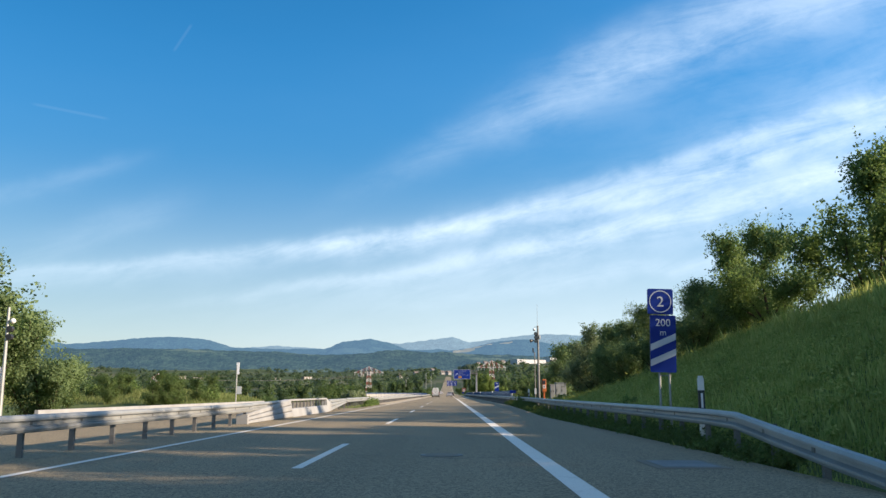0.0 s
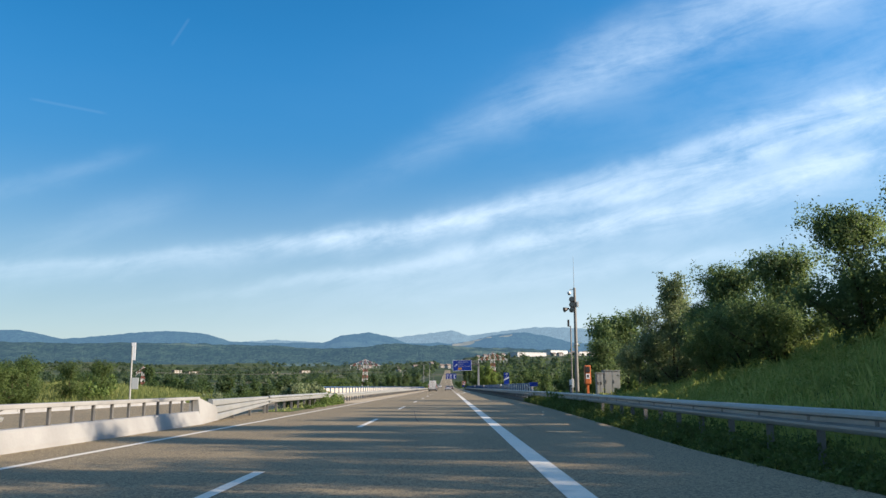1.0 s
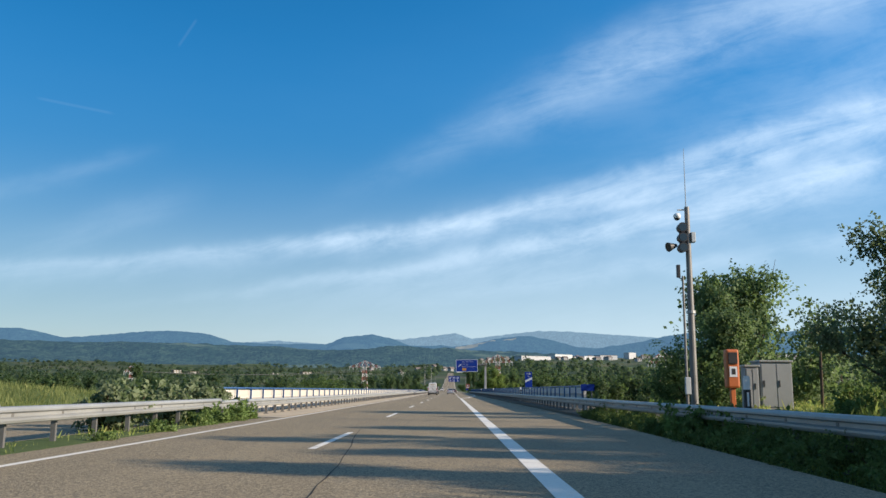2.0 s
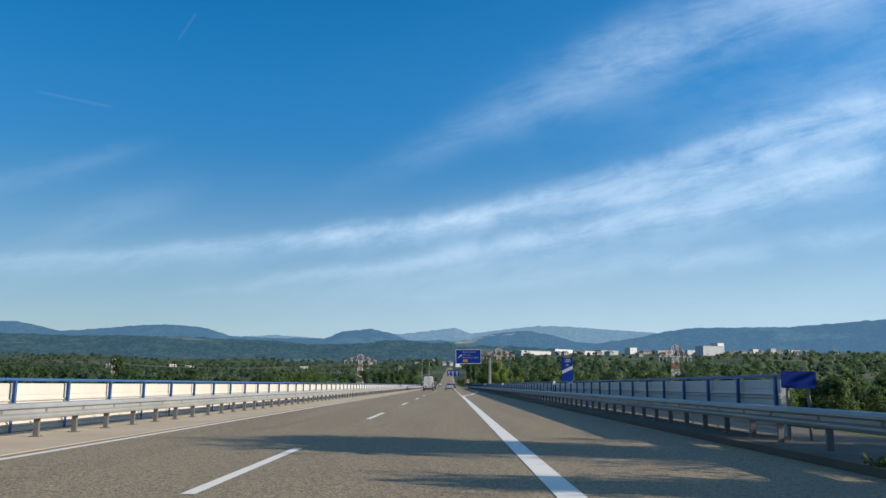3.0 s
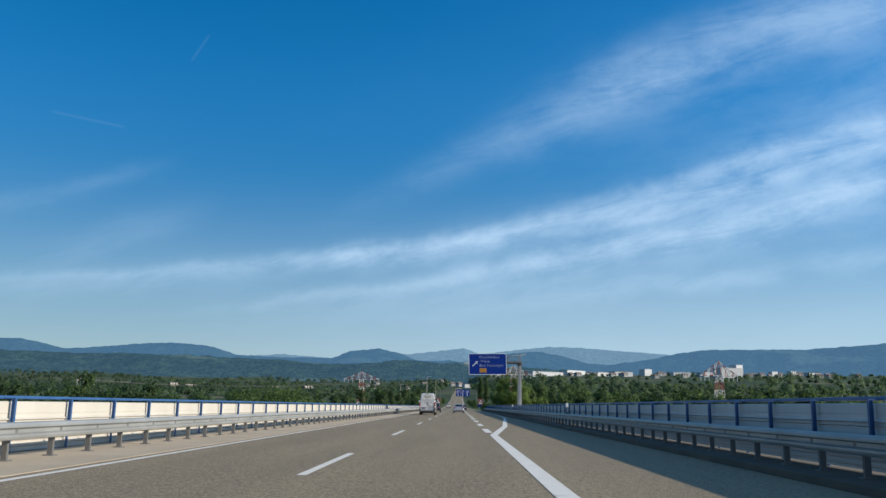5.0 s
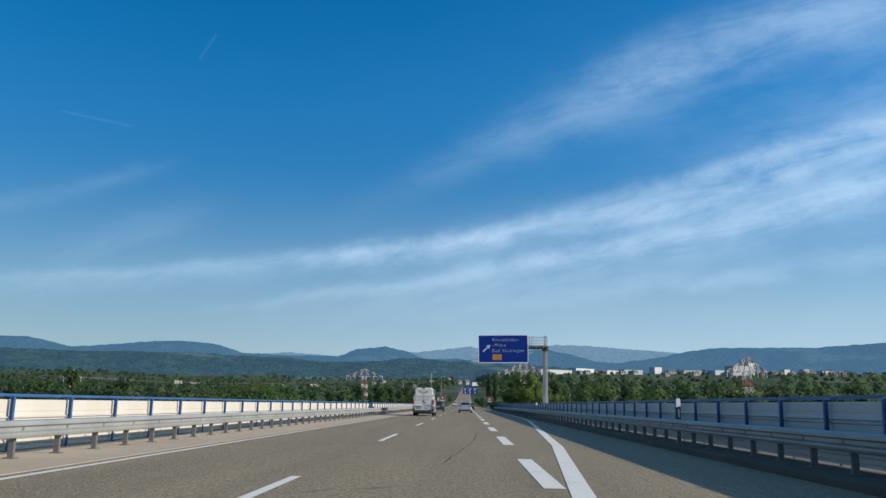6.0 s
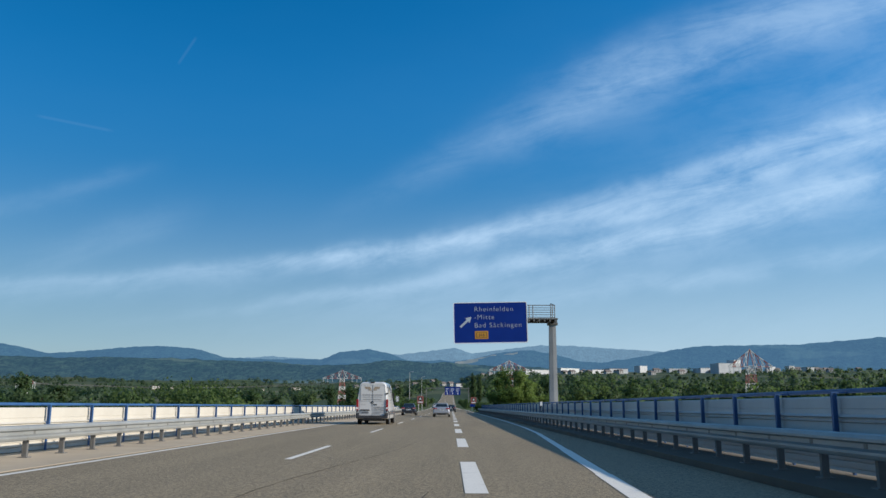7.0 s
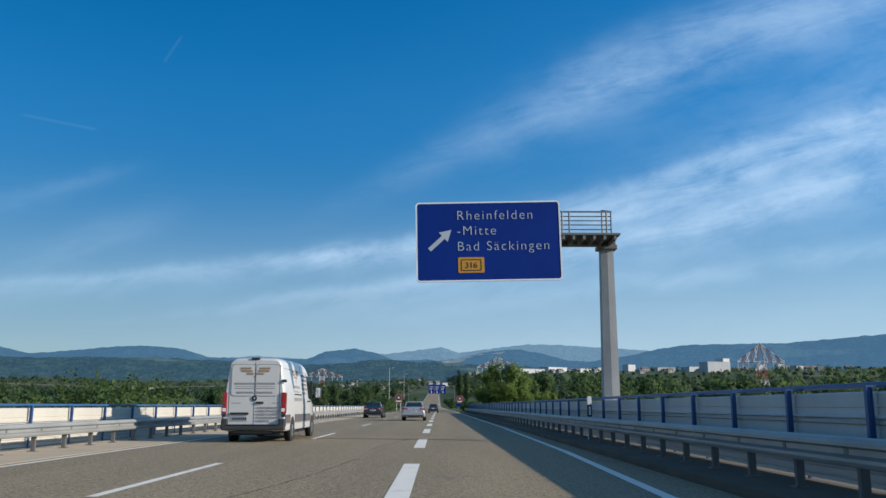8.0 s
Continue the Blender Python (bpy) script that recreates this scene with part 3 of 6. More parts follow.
# ---- hills ----
def build_ridge(name, mat, dist, deep, skyline, rough, seed, label, field=None):
    az = np.radians(np.arange(-75, 75.01, 0.12))
    el = np.interp(np.degrees(az), [p[0] for p in skyline], [p[1] for p in skyline])
    rows = []
    fs = (-1.0, -0.8, -0.62, -0.46, -0.41, -0.365, -0.32, -0.28, -0.24, -0.2, -0.11, -0.05, 0.0, 0.08, 0.3)
    random.seed(seed)
    for f in fs:
        d = dist + f * deep
        for a, e in zip(az, el):
            x, y = d * math.sin(a), d * math.cos(a) + 100
            top = dist * math.tan(math.radians(e)) + 1
            base = float(np.interp(d, [2000, 2800, 3400, 5000], [36, 80, 115, 130])) - 14
            g = max(0.0, 1 - abs(f)) if f <= 0 else 1 - f * 1.2
            g = g * g * (3 - 2 * g)
            h = base + (top - base) * g
            v = noise.fractal(Vector((x * 0.0022 + seed, y * 0.0022, 0)), 1.0, 2.0, 5)
            h += rough * v * (1 - g) * g * 4 + 5.0 * noise.noise(Vector((x * 0.03, y * 0.03, seed))) * min(1, g * 3)
            rows.append((x, y, h))
    k = len(az)
    i = np.arange((len(fs) - 1) * k).reshape(len(fs) - 1, k)[:, :-1].ravel()
    me = bpy.data.meshes.new(name)
    me.from_pydata(rows, [], np.stack([i, i + 1, i + k + 1, i + k], 1).tolist())
    me.polygons.foreach_set("use_smooth", [True] * len(me.polygons))
    me.materials.append(mat)
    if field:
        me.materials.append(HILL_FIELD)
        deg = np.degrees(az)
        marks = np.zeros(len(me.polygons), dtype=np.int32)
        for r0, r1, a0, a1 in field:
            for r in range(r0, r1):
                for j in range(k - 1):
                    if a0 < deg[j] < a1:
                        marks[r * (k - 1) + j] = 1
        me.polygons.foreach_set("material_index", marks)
    tagged(new(name, me), label, "hills", kind="structure")


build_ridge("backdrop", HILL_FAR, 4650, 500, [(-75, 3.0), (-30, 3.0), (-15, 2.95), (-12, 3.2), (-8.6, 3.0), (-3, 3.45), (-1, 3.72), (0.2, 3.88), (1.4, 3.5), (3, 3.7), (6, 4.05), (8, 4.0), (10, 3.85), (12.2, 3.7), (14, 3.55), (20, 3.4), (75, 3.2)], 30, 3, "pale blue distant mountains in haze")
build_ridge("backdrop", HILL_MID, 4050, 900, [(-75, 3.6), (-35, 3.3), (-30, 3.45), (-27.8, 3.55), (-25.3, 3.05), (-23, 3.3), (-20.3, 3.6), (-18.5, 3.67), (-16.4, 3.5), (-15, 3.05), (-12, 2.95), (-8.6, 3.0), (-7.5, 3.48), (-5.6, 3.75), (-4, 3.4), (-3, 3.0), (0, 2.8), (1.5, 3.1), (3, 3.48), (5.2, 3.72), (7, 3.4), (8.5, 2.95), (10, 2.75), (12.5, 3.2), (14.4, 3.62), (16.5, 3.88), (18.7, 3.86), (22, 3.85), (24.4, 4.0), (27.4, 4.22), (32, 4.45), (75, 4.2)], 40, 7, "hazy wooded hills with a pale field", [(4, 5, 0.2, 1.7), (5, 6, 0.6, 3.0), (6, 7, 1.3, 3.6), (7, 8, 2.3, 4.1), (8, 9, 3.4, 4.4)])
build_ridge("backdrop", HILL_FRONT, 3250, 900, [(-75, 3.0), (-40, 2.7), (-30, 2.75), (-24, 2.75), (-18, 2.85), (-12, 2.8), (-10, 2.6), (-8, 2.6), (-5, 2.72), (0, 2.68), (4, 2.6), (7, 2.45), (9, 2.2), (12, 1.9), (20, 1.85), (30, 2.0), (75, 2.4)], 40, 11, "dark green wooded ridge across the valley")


# ---- guardrails ----
BEAM = [(0.0, 0.31), (0.055, 0.295), (0.075, 0.25), (0.075, 0.215), (-0.006, 0.185), (-0.006, 0.125), (0.075, 0.095), (0.075, 0.06), (0.055, 0.015), (0.0, 0.0)]


def beam_outline(front, turn=1):
    """W-shaped sheet with some thickness; turn says to which side its waves face."""
    outer = [(front + turn * u, v) for u, v in BEAM]
    inner = [(front + turn * (u - 0.012), v) for u, v in BEAM[::-1]]
    return outer + inner


def post_mesh(name, height, mat):
    bm = bmesh.new()
    box(bm, -0.05, 0.05, -0.035, -0.028, 0, height)
    box(bm, -0.05, -0.042, -0.0279, 0.035, 0, height)
    box(bm, 0.042, 0.05, -0.0279, 0.035, 0, height)
    box(bm, -0.10, 0.10, -0.09, 0.09, 0.0, 0.02)
    return finish(bm, name, mat)


def build_guardrail(label, line, z_low, spacing, base, turn, back=None, start_off=0.0, ramp=None):
    """A steel guardrail along a line of (x, y): beam sections, spacer blocks and posts."""
    rail = thing("guardrail", label, "guardrail", pose(line[0][0], line[0][1], base))
    ox, oy = line[0]
    ys = np.array([p[1] for p in line])
    xs = np.array([p[0] for p in line])
    end = ys[-1]

    def drop(v):
        """How far the beam dips towards its buried end."""
        return 0.0 if ramp is None else float(np.interp(v, ramp, [z_low + 0.2, 0.0]))

    # lengths of beam, lapped at the joints
    y = ys[0]
    flip = False
    while y < end - 0.1:
        y1 = min(y + 16.0, end)
        pts = [(float(np.interp(v, ys, xs)) - ox, v - oy, z_low - base + (0.002 if flip else 0) - drop(v)) for v in np.linspace(y, y1, 9)]
        part("beam", sweep(bmesh.new(), beam_outline(0.003 if flip else 0, turn), pts, True), ZINC, rail)
        flip = not flip
        y = y1
    if back is not None:
        y = ys[0]
        while y < end - 0.1:
            y1 = min(y + 16.0, end)
            pts = [(float(np.interp(v, ys, xs)) - ox + back, v - oy, z_low - base) for v in np.linspace(y, y1, 5)]
            part("beam", sweep(bmesh.new(), beam_outline(0, -turn), pts, True), ZINC_DULL, rail)
            y = y1
    pm = post_mesh("post", z_low + 0.27 - base, ZINC_DULL)
    bm = boxed(-0.075, 0.075, -0.05, 0.05, z_low + 0.05 - base, z_low + 0.26 - base, bevel=0.012)
    sm = finish(bm, "spacer", ZINC_DULL)
    y = ys[0] + 0.6 + start_off
    while y < end:
        x = float(np.interp(y, ys, xs)) - ox
        if drop(y) > 0.3:
            y += spacing
            continue
        piece("post", pm, rail, pose(x - turn * 0.17, y - oy, -drop(y)))
        piece("spacer", sm, rail, pose(x - turn * 0.075, y - oy, -drop(y)))
        y += spacing
    return rail


build_guardrail("galvanised steel guardrail along the median on steel posts", [(-8.78, -12), (-8.78, 31)], 0.40, 2.0, -0.05, 1, None, 0.1)
build_guardrail("galvanised steel guardrail in the weedy median", [(-9.0, 61.4), (-9.2, 80)], 0.42, 2.0, -0.05, 1)
build_guardrail("long galvanised guardrail on the bridge beside the noise wall", [(-9.2, 80), (-9.0, 90), (-9.0, 334)], 0.36, 1.64, 0.008, 1, None, 0.3)
build_guardrail("galvanised steel guardrail at the foot of the grass bank", [(3.3, 5), (3.4, 12), (3.65, 17.5), (3.75, 30), (3.95, 44), (4.3, 54), (4.5, 62), (4.6, 71), (4.64, 92)], 0.465, 2.0, -0.10, -1, None, 0.0, (7.0, 15.2))
build_guardrail("long galvanised guardrail on the bridge kerb", [(4.64, 92), (4.64, 334)], 0.468, 1.566, 0.12, -1, None, 0.4)


def build_median_barrier():
    """Removable pale steel barrier in the median gap."""
    b = thing("median_barrier", "pale painted steel barrier closing the median gap", "barrier", pose(-9.05, 30.5, -0.03))
    # stacked beams that rise towards the slotted length
    for k in range(3):
        bm = bmesh.new()
        rings = []
        for i in range(10):
            f = i / 9
            tall = (0.33 + 0.50 * f) / 3
            lean = 0.20 - 0.05 * k
            rings.append([bm.verts.new((lean + u, 9.0 * f, 0.01 + tall * (k + w))) for u, w in ((0.0, 0.02), (0.03, 0.07), (0.045, 0.16), (0.035, 0.80), (0.02, 0.90), (-0.01, 0.96), (-0.25, 0.96), (-0.25, 0.02))])
        for p, q in zip(rings, rings[1:]):
            for j in range(8):
                bm.faces.new((p[j], p[(j + 1) % 8], q[(j + 1) % 8], q[j]))
        bm.faces.new(rings[0])
        bm.faces.new(rings[-1][::-1])
        part("ramp_beam", bm, BARRIER, b)
    part("end_block", boxed(-0.1, 0.32, -0.22, -0.004, 0.0, 0.36, bevel=0.02), BARRIER, b)
    part("top_rail", sweep(bmesh.new(), beam_outline(0.02, 1), [(0, 0, 0.43), (0, 4.5, 0.46), (0, 9.4, 0.52)], True), ZINC, b)
    # slotted length
    part("lower_plate", sweep(bmesh.new(), [(0.26, 0.0), (0.24, 0.10), (0.16, 0.36), (0.13, 0.40), (-0.10, 0.40), (-0.3, 0.0)], [(0, 9.0, 0), (0, 20.6, 0)], True), BARRIER, b)
    part("top_rail", boxed(-0.12, 0.11, 9.0, 20.8, 0.74, 0.83, bevel=0.02), BARRIER, b)
    um = finish(boxed(-0.03, 0.03, -0.04, 0.04, 0.401, 0.739, bevel=0.01), "upright", ZINC_DULL)
    for i in range(12):
        piece("upright", um, b, pose(0, 9.2 + i * 1.02, 0))
    bm = bmesh.new()
    vs = [bm.verts.new(p) for p in ((0.22, 20.6, 0), (0.1, 20.6, 0.82), (0.12, 22.6, 0.50), (0.16, 22.8, 0.05), (-0.22, 20.6, 0), (-0.14, 20.6, 0.82), (-0.1, 22.6, 0.5), (-0.12, 22.8, 0.05))]
    for f in ((0, 1, 2, 3), (7, 6, 5, 4), (1, 5, 6, 2), (0, 4, 5, 1), (3, 2, 6, 7), (0, 3, 7, 4)):
        bm.faces.new([vs[i] for i in f])
    part("end_plate", bm, BARRIER, b)
    for k in range(3):
        bm = bmesh.new()
        rings = []
        for i in range(10):
            f = i / 9
            low = 0.02 + 0.42 * f
            tall = (0.74 - low) / 3
            rings.append([bm.verts.new((0.02 + u + 0.05 * (2 - k) * (1 - f), 22.4 + 9.2 * f, low + tall * (k + w))) for u, w in ((0.0, 0.02), (0.03, 0.07), (0.045, 0.16), (0.035, 0.80), (0.02, 0.90), (-0.01, 0.96), (-0.12, 0.96), (-0.12, 0.02))])
        for p, q in zip(rings, rings[1:]):
            for j in range(8):
                bm.faces.new((p[j], p[(j + 1) % 8], q[(j + 1) % 8], q[j]))
        bm.faces.new(rings[0])
        bm.faces.new(rings[-1][::-1])
        part("ramp_beam", bm, ZINC, b)
    for i in range(4):
        part("post", boxed(-0.20, -0.11, 23.2 + i * 2.6, 23.3 + i * 2.6, 0.0, 0.72), ZINC_DULL, b)


build_median_barrier()


def build_far_barrier():
    b = thing("concrete_barrier", "white concrete barrier beyond the oncoming lanes", "barrier", pose(-20.6, 39, -0.28))
    me = finish(sweep(bmesh.new(), [(-0.3, 0), (0.3, 0), (0.22, 0.14), (0.10, 0.34), (0.08, 0.58), (-0.08, 0.58), (-0.10, 0.34), (-0.22, 0.14)], [(0, 0.02, 0), (0, 5.98, 0)], True), "block", BARRIER)
    for i in range(8):
        piece("block", me, b, pose(-0.004 * i, i * 6.0, 0))


build_far_barrier()


# ---- noise walls on the bridge ----
def build_noise_wall(label, x, y0, count, base, height, face, mat, gap, lip, foot, L):
    """Pale panels between blue posts under a blue hand rail; face: the side of the road."""
    wall = thing("noise_wall", label, "noise wall", pose(x, y0, base))
    top = height - 0.078
    prof = [(0.05, gap), (0.05, 0.10), (0.02, 0.105), (0.02, 0.125), (0.05, 0.13), (0.05, 0.20), (0.02, 0.205), (0.02, 0.225), (0.05, 0.23), (0.05, lip - 0.10), (0.085, lip - 0.082), (0.085, lip - 0.074), (0.056, lip - 0.055),
            (0.056, lip - 0.034), (0.095, lip - 0.024), (0.110, lip - 0.012), (0.050, lip + 0.024), (0.050, lip + 0.10), (0.042, lip + 0.105), (0.050, lip + 0.11), (0.05, top - 0.02), (0.03, top), (-0.03, top), (-0.05, top - 0.02), (-0.05, gap)]
    pm = finish(sweep(bmesh.new(), [(u * face, v) for u, v in prof], [(0, 0.003, 0.0), (0, L - 0.003, 0.0)], True), "panel", mat)
    bm = bmesh.new()
    for u0, u1, w in ((0.114, 0.124, 0.032), (0.124, 0.175, 0.010), (0.175, 0.187, 0.032)):
        a, b = sorted((u0 * face, u1 * face))
        box(bm, a, b, -w, w, height * 0.30, height - 0.035)
    a, b = sorted((0.112 * face, 0.20 * face))
    box(bm, a, b, -0.075, 0.075, height * 0.28, height * 0.30)
    a, b = sorted((foot * face, (foot + 0.035) * face))
    box(bm, a, b, -0.03, 0.03, 0.0, height * 0.28)
    a, b = sorted((-0.12 * face, 0.187 * face))
    box(bm, a, b, -0.025, 0.025, height - 0.0345, height - 0.012)
    sm = finish(bm, "post", BLUE)
    for i in range(count + 1):
        if i < count:
            piece("panel", pm, wall, pose(0, i * L, 0))
        piece("post", sm, wall, pose(0, i * L, 0))
    for i in range(0, count, 4):
        k = min(4, count - i)
        a, b = sorted((-0.13 * face, -0.05 * face))
        part("hand_rail", boxed(a, b, i * L + 0.004, (i + k) * L - 0.004, height - 0.033, height + 0.034, bevel=0.02), BLUE, wall)


build_noise_wall("cream panel noise wall with blue posts and hand rail", -10.3, 83.6, 103, 0.008, 1.082, 1, PANEL, 0.02, 0.66, 0.114, 2.43)
build_noise_wall("grey panel noise wall with blue posts and hand rail", 5.44, 92.98, 109, 0.12, 1.215, -1, PANEL_GREY, 0.05, 0.85, -0.088, 2.2)


# ---- signs ----
UP = pose(0, 0, 0, 90, 0, 0)


def plate(w, h, t, r=0.05):
    """An upright board with rounded corners, its face towards -y, its middle at the origin."""
    bm = bmesh.new()
    ring = []
    for cx, cz, a0 in ((w / 2 - r, h / 2 - r, 0), (-w / 2 + r, h / 2 - r, 90), (-w / 2 + r, -h / 2 + r, 180), (w / 2 - r, -h / 2 + r, 270)):
        for i in range(5):
            a = radians(a0 + i * 22.5)
            ring.append((cx + r * math.cos(a), cz + r * math.sin(a)))
    f = [bm.verts.new((u, 0, v)) for u, v in ring]
    b = [bm.verts.new((u, t, v)) for u, v in ring]
    k = len(ring)
    bm.faces.new(f)
    bm.faces.new(b[::-1])
    for i in range(k):
        bm.faces.new((f[i], f[(i + 1) % k], b[(i + 1) % k], b[i]))
    return bm


def flat_shape(points, t=0.004):
    bm = bmesh.new()
    f = [bm.verts.new((u, 0, v)) for u, v in points]
    b = [bm.verts.new((u, t, v)) for u, v in points]
    k = len(points)
    bm.faces.new(f)
    bm.faces.new(b[::-1])
    for i in range(k):
        bm.faces.new((f[i], f[(i + 1) % k], b[(i + 1) % k], b[i]))
    return bm


def build_gantry():
    g = thing("sign_gantry", "grey steel cantilever gantry with a blue motorway exit sign", "sign gantry", pose(5.84, 226.5, 0.0))
    # tapered box post with a seam down its face
    bm = bmesh.new()
    lo = [(-0.26, -0.20), (0.0, -0.23), (0.26, -0.20), (0.26, 0.22), (-0.26, 0.22)]
    hi = [(-0.20, -0.16), (0.0, -0.18), (0.20, -0.16), (0.20, 0.18), (-0.20, 0.18)]
    a = [bm.verts.new((x, y, 0.1)) for x, y in lo]
    b = [bm.verts.new((x, y, 6.05)) for x, y in hi]
    for i in range(5):
        bm.faces.new((a[i], a[(i + 1) % 5], b[(i + 1) % 5], b[i]))
    bm.faces.new(a[::-1])
    bm.faces.new(b)
    part("post", bm, GANTRY_STEEL, g)
    part("base_plate", boxed(-0.24, 0.6, -0.45, 0.45, -0.3, 0.1, bevel=0.03), CONCRETE, g)
    part("head_plate", boxed(-0.30, 0.32, -0.26, 0.28, 6.052, 6.19, bevel=0.02), ZINC_DULL, g)
    part("beam", boxed(-5.9, 0.30, -0.16, 0.22, 6.194, 6.50, bevel=0.03), ZINC_DULL, g)
    part("walkway", boxed(-5.8, 0.20, -1.30, -0.18, 6.30, 6.36), ZINC_DULL, g)
    for i in range(6):
        part("bracket", boxed(-1.6 + i * 0.32, -1.52 + i * 0.32, -1.28, -0.17, 6.16, 6.295), ZINC_DULL, g)
    rail = part("railing", boxed(-1.8, 0.16, -0.345, -0.305, 7.23, 7.28), ZINC_DULL, g)
    for z in (6.52, 6.67, 6.82, 6.96, 7.10):
        part("bar", tubed((-1.8, -0.325, z), (0.15, -0.325, z), 0.019, None, 6), ZINC_DULL, rail)
    for x in (-1.45, -1.22, -0.02, 0.13):
        part("stanchion", tubed((x, -0.325, 6.36), (x, -0.325, 7.26), 0.028, None, 8), ZINC_DULL, rail)
    part("end_rail", tubed((0.13, -0.325, 7.26), (-0.06, 0.2, 7.42), 0.026, None, 8), ZINC_DULL, rail)
    part("end_rail", tubed((-0.06, 0.2, 6.50), (-0.06, 0.2, 7.42), 0.026, None, 8), ZINC_DULL, rail)
    cx, cz, W_, H_ = -3.89, 6.07, 4.46, 2.48
    sign = part("sign_board", plate(W_, H_, 0.06, 0.10), SIGN_BLUE, g, "blue exit sign with white lettering", at=pose(cx, -1.40, cz, 0, -1.2, 0))
    rim = bmesh.new()
    loops = []
    for inset, yy in ((0.0, 0.055), (0.0, -0.012), (0.045, -0.012), (0.045, 0.004)):
        r = 0.12 - inset
        w, h = W_ / 2 + 0.004 - inset, H_ / 2 + 0.004 - inset
        loops.append([rim.verts.new((cx_ * (w - r) + r * math.cos(radians(a0 + i * 18)), yy, cz_ * (h - r) + r * math.sin(radians(a0 + i * 18)))) for cx_, cz_, a0 in ((1, 1, 0), (-1, 1, 90), (-1, -1, 180), (1, -1, 270)) for i in range(6)])
    for p, q in zip(loops, loops[1:]):
        for i in range(24):
            rim.faces.new((p[i], p[(i + 1) % 24], q[(i + 1) % 24], q[i]))
    part("border", rim, SIGN_WHITE, sign)
    for text, x, z in (("Rheinfelden", -0.98, 0.66), ("-Mitte", -0.98, 0.18), ("Bad Säckingen", -0.98, -0.31)):
        lettering("lettering", text, 0.415, SIGN_WHITE_SHADED, sign, pose(x, -0.008, z + 0.02) @ UP, spread=1.2, thin=0.006)
    part("road_number_plate", plate(0.80, 0.48, 0.01, 0.04), SIGN_YELLOW, sign, at=pose(-0.55, -0.012, -0.74))
    edge = bmesh.new()
    for s_ in (1, -1):
        box(edge, -0.30, 0.30, -0.018, -0.013, -0.74 + s_ * 0.165 - 0.012, -0.74 + s_ * 0.165 + 0.012)
        box(edge, s_ * 0.30 - 0.012, s_ * 0.30 + 0.012, -0.018, -0.013, -0.89, -0.59)
    part("number_frame", edge, BLACK, sign, at=pose(-0.55, 0, 0))
    lettering("lettering", "316", 0.26, BLACK, sign, pose(-0.55, -0.016, -0.83) @ UP, align="CENTER")
    c, s_ = math.cos(radians(42)), math.sin(radians(42))
    arrow = [(-0.46, -0.065), (0.12, -0.065), (0.12, -0.2), (0.46, 0.0), (0.12, 0.2), (0.12, 0.065), (-0.46, 0.065)]
    part("arrow", flat_shape([(c * u - s_ * v, s_ * u + c * v) for u, v in arrow]), SIGN_WHITE_SHADED, sign, at=pose(-1.48, -0.008, 0.06))
    for x in (-5.5, -4.5, -3.4, -2.4):
        part("hanger", boxed(x - 0.04, x + 0.04, -1.33, -1.25, 5.2, 7.1), ZINC_DULL, g)


build_gantry()


def stripe(z, w, h, rise):
    return flat_shape([(-w / 2, z), (w / 2, z + rise), (w / 2, z + rise + h), (-w / 2, z + h)])


def build_beacon(x, y, z_low, z_high, w, text, stripes, lean, with_number, foot):
    h = z_high - z_low
    s = thing("countdown_beacon", f"blue exit countdown sign reading {text} m on steel posts", "road sign", pose(x, y, foot))
    b = part("board", plate(w, h, 0.04, 0.03), SIGN_BLUE, s, at=pose(0, -0.06, (z_low + z_high) / 2 - foot, 0, lean, 0))
    lettering("lettering", text, w * 0.40, SIGN_WHITE_SHADED, b, pose(0, -0.006, h / 2 - w * 0.42) @ UP, align="CENTER")
    lettering("lettering", "m", w * 0.34, SIGN_WHITE_SHADED, b, pose(0, -0.006, h / 2 - w * 0.78) @ UP, align="CENTER")
    for i in range(stripes):
        z = -h / 2 + (0.10 + i * 0.27) * h if stripes > 1 else -h / 2 + 0.30 * h
        part("stripe", stripe(z, w - 0.01, 0.115 * h if stripes > 1 else 0.14 * h, w * 0.45), SIGN_WHITE_SHADED, b, at=pose(0, -0.006, 0))
    top = z_high - foot
    if with_number:
        n = part("number_board", plate(w, w, 0.04, 0.04), SIGN_BLUE, s, "square blue board with a white ringed number", at=pose(-0.03, -0.06, top + 0.03 + w / 2, 0, lean, 0))
        bm = bmesh.new()
        k = 40
        R0, R1 = w * 0.40, w * 0.435
        rings = [[bm.verts.new((r * math.cos(i * math.tau / k), yy, r * math.sin(i * math.tau / k))) for i in range(k)] for r, yy in ((R0, -0.006), (R1, -0.006))]
        for i in range(k):
            bm.faces.new((rings[0][i], rings[0][(i + 1) % k], rings[1][(i + 1) % k], rings[1][i]))
        part("ring", bm, SIGN_WHITE_SHADED, n)
        lettering("lettering", "2", w * 0.58, SIGN_WHITE_SHADED, n, pose(0, -0.006, -w * 0.20) @ UP, align="CENTER")
        top += w + 0.08
    for dx in ((-w * 0.16, w * 0.22) if with_number else (w * 0.20, w * 0.40)):
        part("post", tubed((dx, 0.02, 0), (dx, 0.02, top - 0.06), 0.03, None, 10), ZINC, s)
    for z in (0.35, 0.75, z_low - foot - 0.08):
        part("brace", tubed((dx - 0.25, 0.02, z), (dx, 0.02, z), 0.015, None, 6), ZINC, s)


build_beacon(3.98, 21.6, 1.61, 3.07, 0.66, "200", 2, 1.5, True, -0.1)
build_beacon(5.50, 124.4, 1.38, 2.70, 0.62, "100", 1, -1.0, False, 0.12)


